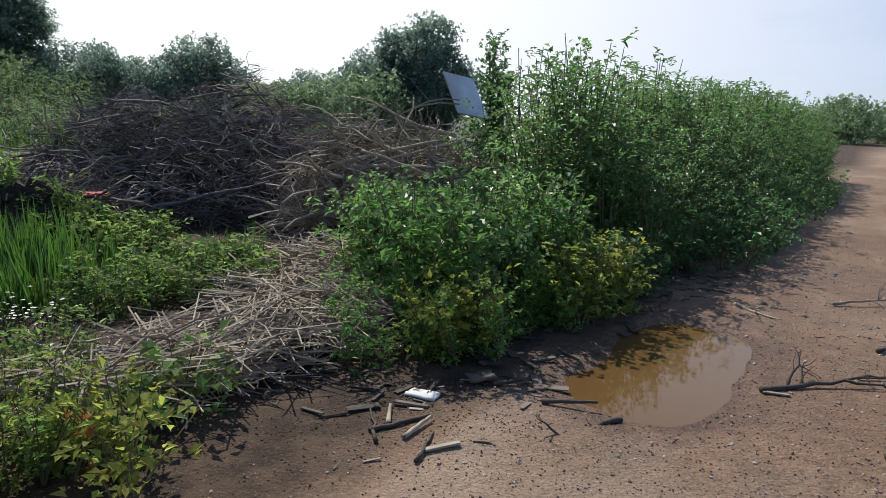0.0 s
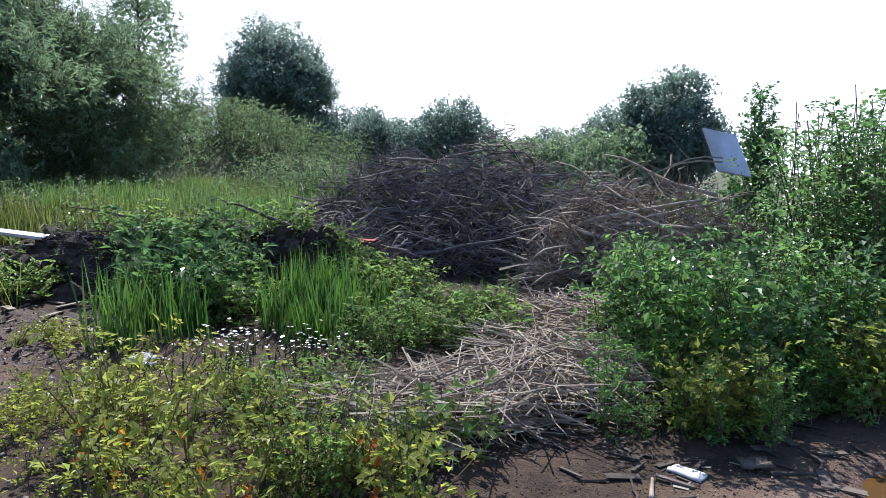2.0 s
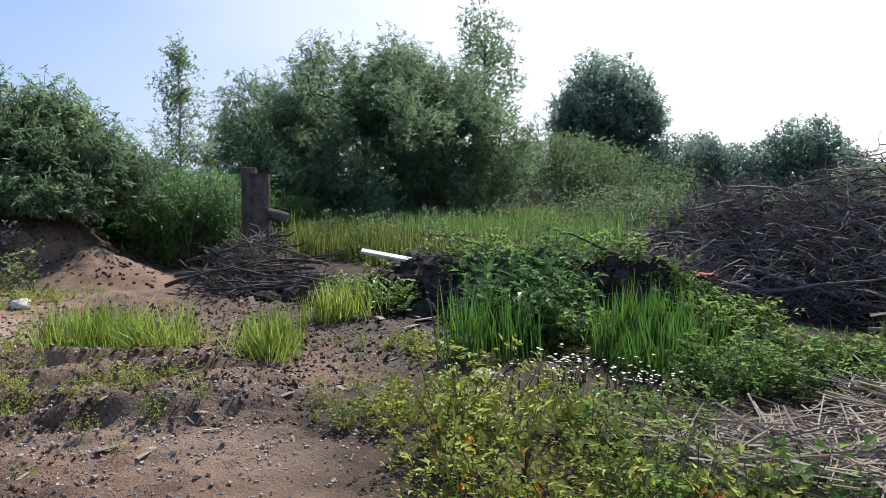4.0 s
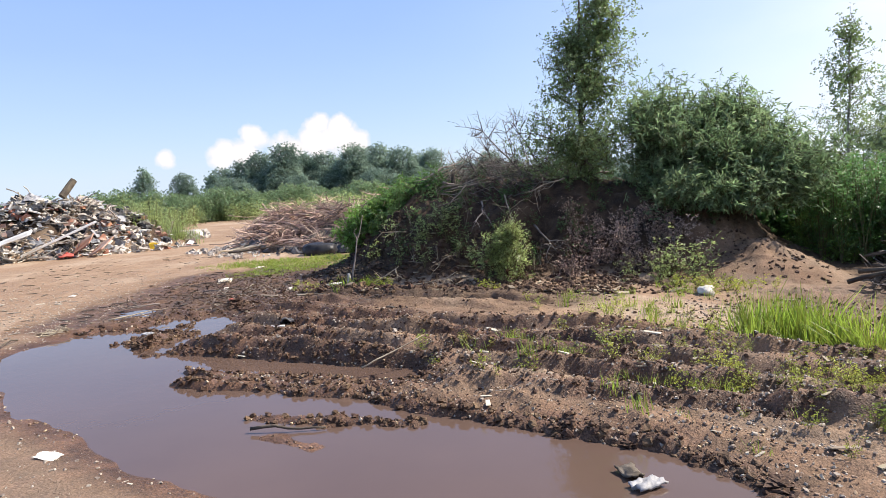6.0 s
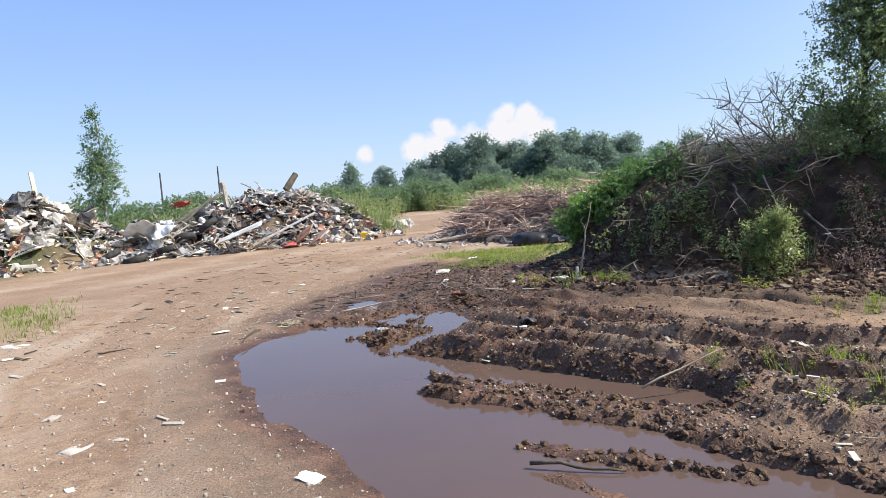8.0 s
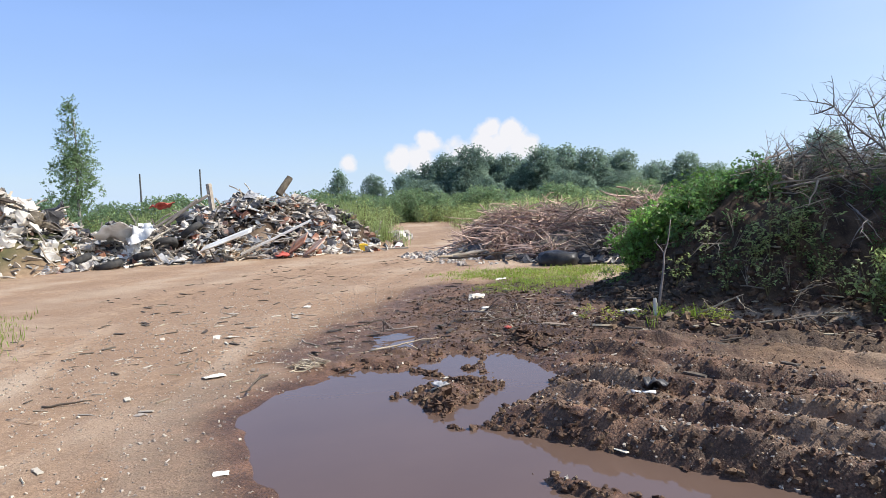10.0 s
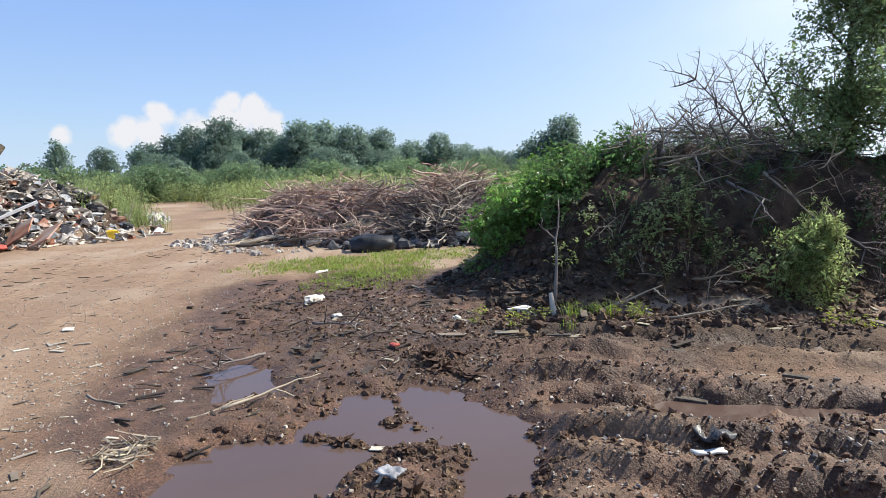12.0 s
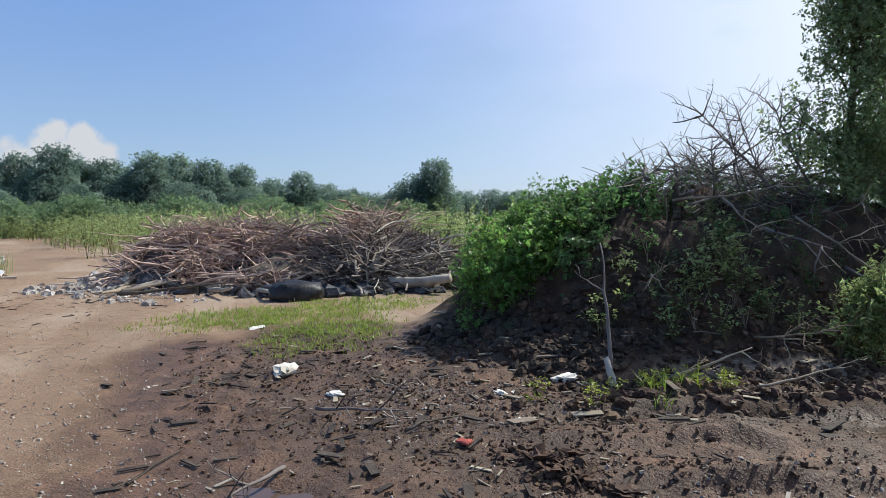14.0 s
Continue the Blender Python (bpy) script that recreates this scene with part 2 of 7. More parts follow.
def ground_material():
    """Pale trodden earth with gravel, dark wet mud with painted rut shade, soil under plants with painted shade, and
    far meadow, told apart by mesh attributes.
    """
    m = bpy.data.materials.new("earth")
    m.use_nodes = True
    nt = m.node_tree
    N, L = nt.nodes.new, nt.links.new
    b = nt.nodes["Principled BSDF"]
    geo = N("ShaderNodeNewGeometry")

    def nz(scale, detail=5.0, rough=0.55):
        n = N("ShaderNodeTexNoise")
        n.inputs["Scale"].default_value, n.inputs["Detail"].default_value, n.inputs["Roughness"].default_value = scale, detail, rough
        L(geo.outputs["Position"], n.inputs["Vector"])
        return n.outputs["Fac"]

    def span(v, lo, hi, a=0.0, c=1.0):
        r = N("ShaderNodeMapRange")
        for key, val in (("From Min", lo), ("From Max", hi), ("To Min", a), ("To Max", c)):
            r.inputs[key].default_value = val
        L(v, r.inputs["Value"])
        return r.outputs[0]

    def blend(f, a, c):
        n = N("ShaderNodeMix"); n.data_type = "RGBA"
        L(f, n.inputs["Factor"])
        for key, v in (("A", a), ("B", c)):
            if isinstance(v, tuple):
                n.inputs[key].default_value = (*v, 1)
            else:
                L(v, n.inputs[key])
        return n.outputs["Result"]

    def attr(name):
        n = N("ShaderNodeAttribute"); n.attribute_name = name
        return n.outputs["Fac"]

    def mul(a, c):
        n = N("ShaderNodeMath"); n.operation = "MULTIPLY"; n.use_clamp = True
        L(a, n.inputs[0])
        if isinstance(c, float):
            n.inputs[1].default_value = c
        else:
            L(c, n.inputs[1])
        return n.outputs[0]

    wet_shade, veg_shade, far = attr("wet_shade"), attr("veg_shade"), attr("meadow")
    dry = blend(span(nz(1.1), 0.35, 0.65), (0.312, 0.198, 0.122), (0.403, 0.281, 0.184))
    dry = blend(span(nz(9.0), 0.42, 0.62), dry, (0.262, 0.174, 0.113))
    dry = blend(span(nz(0.45, 3.0), 0.5, 0.62, 0, 0.6), dry, (0.424, 0.329, 0.24))
    v = N("ShaderNodeTexVoronoi"); v.inputs["Scale"].default_value = 38.0
    L(geo.outputs["Position"], v.inputs["Vector"])
    stones = mul(span(v.outputs["Distance"], 0.30, 0.12), span(nz(3.0), 0.48, 0.62))
    sep = N("ShaderNodeSeparateColor"); L(v.outputs["Color"], sep.inputs[0])
    dry = blend(stones, dry, blend(sep.outputs[0], (0.222, 0.154, 0.113), (0.524, 0.425, 0.338)))
    lane = attr("lane")
    dry = blend(span(lane, 0.06, 0.30, 0.0, 0.55), dry, (0.24, 0.155, 0.10))
    dry = blend(span(lane, -0.06, -0.30, 0.0, 0.5), dry, (0.45, 0.36, 0.27))
    mud = blend(span(nz(7.0), 0.36, 0.64), (0.062, 0.03, 0.016), (0.143, 0.071, 0.04))
    mud = blend(span(nz(2.6), 0.5, 0.64), mud, (0.212, 0.11, 0.064))
    # soil under plants and heaps, darkened further to stand for shade there
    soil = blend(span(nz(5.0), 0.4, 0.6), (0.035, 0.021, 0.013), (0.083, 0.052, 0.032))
    grass = blend(span(nz(0.5), 0.4, 0.6), (0.05, 0.073, 0.024), (0.101, 0.115, 0.047))
    speck = nz(70.0, 4.0, 0.7)
    mud = blend(span(speck, 0.40, 0.55, 0.75, 0.0), mud, (0.039, 0.023, 0.015))
    mud = blend(span(speck, 0.56, 0.68, 0.0, 0.6), mud, (0.257, 0.154, 0.095))
    dry = blend(span(speck, 0.38, 0.52, 0.55, 0.0), dry, (0.202, 0.13, 0.085))
    dry = blend(span(speck, 0.58, 0.70, 0.0, 0.6), dry, (0.524, 0.406, 0.301))
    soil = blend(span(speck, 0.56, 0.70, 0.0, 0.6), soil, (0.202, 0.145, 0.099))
    col = blend(wet_shade, dry, mud)
    col = blend(veg_shade, col, soil)
    col = blend(far, col, grass)
    L(col, b.inputs["Base Color"])
    L(span(wet_shade, 0.5, 1.0, 0.93, 0.50), b.inputs["Roughness"])
    b.inputs["Specular IOR Level"].default_value = 0.35
    add = N("ShaderNodeMath"); add.operation = "ADD"
    L(mul(nz(34.0, 6.0, 0.65), 1.0), add.inputs[0]); L(mul(stones, 0.5), add.inputs[1])
    bp = N("ShaderNodeBump")
    bp.inputs["Strength"].default_value, bp.inputs["Distance"].default_value = 0.7, 0.03
    L(add.outputs[0], bp.inputs["Height"]); L(bp.outputs[0], b.inputs["Normal"])
    return m


M_WATER, M_WATER_TAN, M_EARTH = water_material("muddy_water", (0.088, 0.058, 0.047), (0.128, 0.085, 0.066)), water_material("tan_water", (0.105, 0.055, 0.02), (0.145, 0.08, 0.031)), ground_material()

# ---------- mesh tools (all faces are quads) ----------
rng = np.random.default_rng(7)


def mesh_of(name, V, Q, mats, index=None, smooth=False):
    me = bpy.data.meshes.new(name)
    V, Q = np.asarray(V, np.float32), np.asarray(Q, np.int32)
    me.vertices.add(len(V)); me.vertices.foreach_set("co", V.ravel())
    me.loops.add(Q.size); me.loops.foreach_set("vertex_index", Q.ravel())
    me.polygons.add(len(Q)); me.polygons.foreach_set("loop_start", np.arange(0, Q.size, 4, dtype=np.int32))
    for m in mats if isinstance(mats, (list, tuple)) else [mats]:
        me.materials.append(m)
    if index is not None:
        me.polygons.foreach_set("material_index", np.ascontiguousarray(np.broadcast_to(np.asarray(index, np.int32), len(Q))))
    me.polygons.foreach_set("use_smooth", np.full(len(Q), smooth))
    me.update(calc_edges=True)
    return me


def join(*pieces):
    """Pieces (V, Q, material index array) as one."""
    Vs, Qs, Ms, k = [], [], [], 0
    for V, Q, m in pieces:
        Vs.append(V); Qs.append(np.asarray(Q) + k); Ms.append(np.broadcast_to(m, len(Q))); k += len(V)
    return np.concatenate(Vs), np.concatenate(Qs), np.concatenate(Ms)


def spread(piece, R, P):
    """Copies of a piece by the matrices R (N,3,3) and places P (N,3)."""
    V, Q, m = piece
    n, k = len(P), len(V)
    W = (np.einsum("nij,kj->nki", R, V) + P[:, None, :]).reshape(-1, 3)
    return W, (Q[None] + (np.arange(n) * k)[:, None, None]).reshape(-1, 4), np.tile(np.broadcast_to(m, len(Q)), n)


def turns(n, lean=0.2, size=(0.8, 1.2), flat=None, seed=0):
    """Random turns about z, leaning by up to lean radians, scaled."""
    r = np.random.default_rng(seed)
    a, l, d, s = r.uniform(0, 2 * np.pi, n), r.normal(0, lean, n), r.uniform(0, 2 * np.pi, n), r.uniform(*size, n)
    Rz = np.zeros((n, 3, 3)); Rz[:, 0, 0] = np.cos(a); Rz[:, 0, 1] = -np.sin(a); Rz[:, 1, 0] = np.sin(a); Rz[:, 1, 1] = np.cos(a); Rz[:, 2, 2] = 1
    ax = np.stack([np.cos(d), np.sin(d), np.zeros(n)], 1)
    K = np.zeros((n, 3, 3))
    K[:, 0, 2], K[:, 1, 2], K[:, 2, 0], K[:, 2, 1] = ax[:, 1], -ax[:, 0], -ax[:, 1], ax[:, 0]
    Rl = np.eye(3) + np.sin(l)[:, None, None] * K + (1 - np.cos(l))[:, None, None] * (K @ K)
    return (Rl @ Rz) * s[:, None, None]


def tube(pts, radii, sides=5, m=0):
    pts = np.asarray(pts, float)
    n = len(pts)
    t = np.gradient(pts, axis=0)
    t /= np.linalg.norm(t, axis=1)[:, None] + 1e-9
    ref = np.array([1.0, 0.3, 0.1]) if abs(t[0][2]) > 0.8 else np.array([0, 0, 1.0])
    u = np.cross(t, ref); u /= np.linalg.norm(u, axis=1)[:, None] + 1e-9
    w = np.cross(t, u)
    a = np.arange(sides) * 2 * np.pi / sides
    r = np.asarray(radii, float).reshape(-1, 1, 1) * np.ones((n, 1, 1))
    V = (pts[:, None] + r * (np.cos(a)[None, :, None] * u[:, None] + np.sin(a)[None, :, None] * w[:, None])).reshape(-1, 3)
    Q = [(i * sides + j, i * sides + (j + 1) % sides, (i + 1) * sides + (j + 1) % sides, (i + 1) * sides + j) for i in range(n - 1) for j in range(sides)]
    c = len(V)
    V = np.concatenate([V, pts[:1], pts[-1:]])
    e = (n - 1) * sides
    for j in range(0, sides, 2):
        Q.append((c, (j + 2) % sides if j + 2 < sides or sides % 2 == 0 else 0, (j + 1) % sides, j) if j + 1 < sides else (c, 0, j, c))
    Q = [q for q in Q if len(set(q)) == 4]
    for j in range(0, sides - 1, 2):
        Q.append((c + 1, e + j, e + j + 1, e + (j + 2) % sides))
    return V, np.array(Q), m


def bent(length, bend=0.15, segs=4, seed=0, droop=0.0):
    """A crooked line along x."""
    r = np.random.default_rng(seed)
    p = np.zeros((segs + 1, 3)); p[:, 0] = np.linspace(0, length, segs + 1)
    p[1:, 1:] += np.cumsum(r.normal(0, bend * length / segs, (segs, 2)), 0)
    p[:, 2] -= droop * (p[:, 0] / length) ** 2 * length
    return p


def box(sx, sy, sz, m=0, jag=0.0, seed=0):
    """A board or block, standing on z = 0, with edges slightly broken."""
    r = np.random.default_rng(seed)
    b = min(sx, sy, sz) * 0.12
    zs = [0, b, sz - b, sz]
    V = []
    for i, z in enumerate(zs):
        k = b if i in (0, 3) else 0
        x, y = sx / 2 - k, sy / 2 - k
        V += [(-x, -y, z), (x, -y, z), (x, y, z), (-x, y, z)]
    V = np.array(V) + r.normal(0, jag, (16, 3)) * np.array([sx, sy, sz]) if jag else np.array(V)
    Q = [(3, 2, 1, 0), (12, 13, 14, 15)]
    for i in range(3):
        for j in range(4):
            k = (j + 1) % 4
            Q.append((i * 4 + j, i * 4 + k, i * 4 + 4 + k, i * 4 + 4 + j))
    return V, np.array(Q), m


def lump(seed=0, n=3, rough=0.25, m=0):
    """A rough stone or clod of about unit size, from a cube blown up to a ball."""
    r = np.random.default_rng(seed)
    key, V, Q = {}, [], []
    g = np.linspace(-1, 1, n + 1)
    for ax in range(3):
        for s in (-1, 1):
            for i in range(n):
                for j in range(n):
                    q = []
                    for a, c in ((i, j), (i + 1, j), (i + 1, j + 1), (i, j + 1)):
                        p = np.zeros(3); p[ax] = s; p[(ax + 1) % 3], p[(ax + 2) % 3] = g[a], g[c]
                        k = tuple(np.round(p, 4))
                        if k not in key:
                            key[k] = len(V); V.append(p / np.linalg.norm(p) ** 0.8 * 0.5)
                        q.append(key[k])
                    Q.append(q if s > 0 else q[::-1])
    V = np.array(V)
    return V * (1 + r.normal(0, rough, (len(V), 1))) + r.normal(0, rough * 0.12, V.shape), np.array(Q), m


def sheet(sx, sy, crumple=0.15, n=7, seed=0, m=0, thick=0.012):
    """A crumpled sheet, bag or rag with thickness."""
    r = np.random.default_rng(seed)
    x, y = np.meshgrid(np.linspace(-0.5, 0.5, n), np.linspace(-0.5, 0.5, n), indexing="ij")
    z = r.normal(0, 1, (n, n))
    z = (z + np.roll(z, 1, 0) + np.roll(z, 1, 1) + np.roll(z, (1, 1), (0, 1))) / 2 * crumple * 0.55 * min(sx, sy)
    z = z * (1 - 1.6 * (x * x + y * y))
    x = x * sx * (1 + r.normal(0, 0.06, (n, n))); y = y * sy * (1 + r.normal(0, 0.06, (n, n)))
    top = np.stack([x, y, z], -1).reshape(-1, 3)
    top[:, 2] -= top[:, 2].min() - thick
    V = np.concatenate([top, top - [0, 0, thick]])
    k = n * n
    Q = [(i * n + j, (i + 1) * n + j, (i + 1) * n + j + 1, i * n + j + 1) for i in range(n - 1) for j in range(n - 1)]
    Q += [tuple(k + v for v in q[::-1]) for q in Q]
    rim = [i * n for i in range(n)] + [(n - 1) * n + j for j in range(1, n)] + [i * n + n - 1 for i in range(n - 2, -1, -1)] + list(range(n - 2, 0, -1))
    for a, c in zip(rim, rim[1:] + rim[:1]):
        Q.append((c, a, a + k, c + k))
    return V, np.array(Q), m


def ring(R, r, seg=28, sides=10, m=0, squash=1.0):
    """A tyre's ring lying flat, open inside."""
    V, Q = [], []
    for i in range(seg):
        a = 2 * math.pi * i / seg
        for j in range(sides):
            b = 2 * math.pi * j / sides
            rr = R + r * math.copysign(abs(math.cos(b)) ** 0.6, math.cos(b)) * (1 if math.cos(b) > 0 else 0.75)
            V.append((rr * math.cos(a), rr * math.sin(a), r * squash * (1 + math.copysign(abs(math.sin(b)) ** 0.6, math.sin(b)))))
            Q.append((i * sides + j, (i + 1) % seg * sides + j, (i + 1) % seg * sides + (j + 1) % sides, i * sides + (j + 1) % sides))
    return np.array(V), np.array(Q), m


def one_leaf(l, w, fold=0.25, m=0):
    return np.array([(0, 0, 0), (-w / 2, l * 0.45, fold * w), (0, l, -0.12 * l), (w / 2, l * 0.45, fold * w)]), np.array([(0, 3, 2, 1)]), m


def thing(name, label, category, group="", kind="", at=(0, 0, 0)):
    e = new(name)
    e.empty_display_size = 0.1
    e.location = at
    return tagged(e, label, category, group, kind)


def part(name, piece, mats, parent, label="", smooth=False, m=None):
    ob = new(name, mesh_of(name, piece[0], piece[1], mats, piece[2], smooth))
    ob.parent = parent
    if m is not None:
        ob.matrix_basis = m
    return tagged(ob, label)


def single(name, piece, mats, label, category, m=None, group="", kind="", smooth=False):
    ob = new(name, mesh_of(name, piece[0], piece[1], mats, piece[2], smooth))
    if m is not None:
        ob.matrix_basis = m
    return tagged(ob, label, category, group, kind)


# ---------- the lie of the land ----------
def lattice(ix, iy, s):
    h = (ix * 374761393 + iy * 668265263 + s * 1442695041) & 0x7FFFFFFF
    h = ((h ^ (h >> 13)) * 1274126177) & 0x7FFFFFFF
    return (h & 0xFFFF) / 65535.0


def vnoise(x, y, s=0):
    x, y = np.asarray(x, float), np.asarray(y, float)
    ix, iy = np.floor(x).astype(np.int64), np.floor(y).astype(np.int64)
    fx, fy = x - ix, y - iy
    fx, fy = fx * fx * (3 - 2 * fx), fy * fy * (3 - 2 * fy)
    a, b, c, d = lattice(ix, iy, s), lattice(ix + 1, iy, s), lattice(ix, iy + 1, s), lattice(ix + 1, iy + 1, s)
    return (a * (1 - fx) + b * fx) * (1 - fy) + (c * (1 - fx) + d * fx) * fy - 0.5


def fbm(x, y, octaves=4, s=0):
    return sum(vnoise(x * 2.03 ** k, y * 2.03 ** k, s + k) * 0.55 ** k for k in range(octaves))


def capsule(x, y, ax, ay, bx, by, r):
    t = np.clip(((x - ax) * (bx - ax) + (y - ay) * (by - ay)) / ((bx - ax) ** 2 + (by - ay) ** 2 + 1e-9), 0, 1)
    return np.hypot(x - ax - t * (bx - ax), y - ay - t * (by - ay)) - r


def step(v, lo, hi):
    t = np.clip((v - lo) / (hi - lo), 0, 1)
    return t * t * (3 - 2 * t)


POOLS = [(-5.9, -6.0, -4.95, -4.7, 0.64), (-4.9, -4.6, -4.4, -3.3, 0.62), (-4.4, -3.3, -3.9, -1.9, 0.78), (-3.85, -1.8, -3.45, -0.6, 0.74), (-3.3, -1.6, -3.0, -0.6, 0.6),
         (-5.9, -6.3, -6.75, -6.4, 0.46), (-5.95, -4.9, -5.55, -2.3, 0.23), (-8.5, -7.1, -8.15, -6.95, 0.22), (-7.85, -6.05, -7.2, -6.0, 0.27), (-8.05, -5.65, -7.6, -5.3, 0.24), (-7.4, -6.0, -7.45, -5.3, 0.22),
         (-7.6, -5.08, -6.3, -5.2, 0.17), (-6.5, -4.2, -6.45, -3.6, 0.07), (-7.8, -4.6, -7.68, -2.3, 0.16), (0.95, 3.62, 1.55, 4.55, 0.40)]
BARS = [(-5.2, -4.05, -5.08, -2.2, 0.15), (-4.45, -3.05, -4.45, -1.85, 0.09), (-4.15, -2.75, -4.0, -2.35, 0.1), (-6.75, -5.6, -6.35, -5.45, 0.13), (-7.3, -6.15, -7.2, -5.85, 0.09), (-7.7, -5.75, -7.45, -5.55, 0.07), (-6.7, -5.75, -6.75, -5.35, 0.05)]
ROAD = [(60, 115), (22, 42), (6, 10.5), (2.2, 3.2), (-0.8, -2.2), (-4.5, -7.5), (-9.5, -11.2), (-18, -13.6), (-30, -19.5), (-42, -26)]


def pool_field(x, y):
    d = np.full(np.shape(x), 50.0)
    for p in POOLS:
        d = np.minimum(d, capsule(x, y, *p))
    d = d + 0.10 * fbm(x * 2.2, y * 2.2, 4, 3)
    d = d + step(-x, 5.9, 6.6) * (0.13 * fbm(x * 2.8, y * 2.8, 3, 23) + 0.12 * fbm(x * 6.5, y * 6.5, 3, 24))
    for p in BARS:
        d = np.maximum(d, -capsule(x, y, *p) - 0.03 + 0.12 * fbm(x * 5, y * 5, 3, 11))
    return d


def road_field(x, y):
    d = np.full(np.shape(x), 500.0)
    for (ax, ay), (bx, by) in zip(ROAD, ROAD[1:]):
        d = np.minimum(d, capsule(x, y, ax, ay, bx, by, 0))
    return d


def mound(x, y):
    """The overgrown heap of earth and rubbish, and the small heap of soil at its end."""
    d = capsule(x, y, -13.1, -3.3, -13.4, 0.6, 0) + 0.35 * fbm(x * 0.9, y * 0.9, 4, 21)
    h = 1.6 * step(-d, -2.9, -0.5) * (1 - 0.22 * step(y, -1.5, 1.2))
    s = np.hypot((x + 11.4) / 1.15, (y - 1.75) / 1.0) + 0.12 * fbm(x * 2, y * 2, 3, 5)
    return np.maximum(h, 0.52 * np.clip(1 - s / 1.15, 0, 1) ** 0.9)


def dump_field(x, y):
    return np.minimum(capsule(x, y, -7.0, -24.5, -14.5, -22.8, 0), capsule(x, y, -14.5, -22.8, -21.0, -17.6, 0))


def heaps(x, y):
    """Low rises: under the rubble, the brush and the far weeds."""
    h = 1.5 * step(-(dump_field(x, y) + 0.9 * fbm(x * 0.5, y * 0.5, 3, 8)), -2.5, -0.5) * (1.0 + 1.1 * fbm(x * 0.33, y * 0.33, 3, 18))
    h = np.maximum(h, 0.55 * step(-capsule(x, y, -19.9, -10.6, -19.6, -6.2, 0), -1.9, -0.3))
    h = np.maximum(h, 2.4 * np.exp(-(((x + 19) / 5.5) ** 2 + ((y - 21) / 5.0) ** 2)))
    h = np.maximum(h, 0.6 * step(-capsule(x, y, -5.8, 9.8, -1.2, 9.6, 0), -1.5, -0.2))
    h = h - 0.4 * step(-capsule(x, y, -2.4, 6.6, -1.5, 6.9, 0), -0.8, -0.1)
    h = np.maximum(h, 0.42 * step(-capsule(x, y, -9.4, 3.7, -10.6, 4.2, 0), -1.0, -0.1))
    h = np.maximum(h, 0.55 * step(-capsule(x, y, -7.4, 4.9, -4.6, 6.3, 0), -0.8, -0.1))
    return h


def mud_zone(x, y):
    d = capsule(x, y, -7.4, -5.4, -5.0, 0.6, 1.5) + 0.5 * fbm(x, y, 3, 31)
    d2 = capsule(x, y, -9.5, -5.5, -9.2, -2.0, 0.9) + 0.5 * fbm(x, y, 3, 33)
    return np.minimum(d, d2)


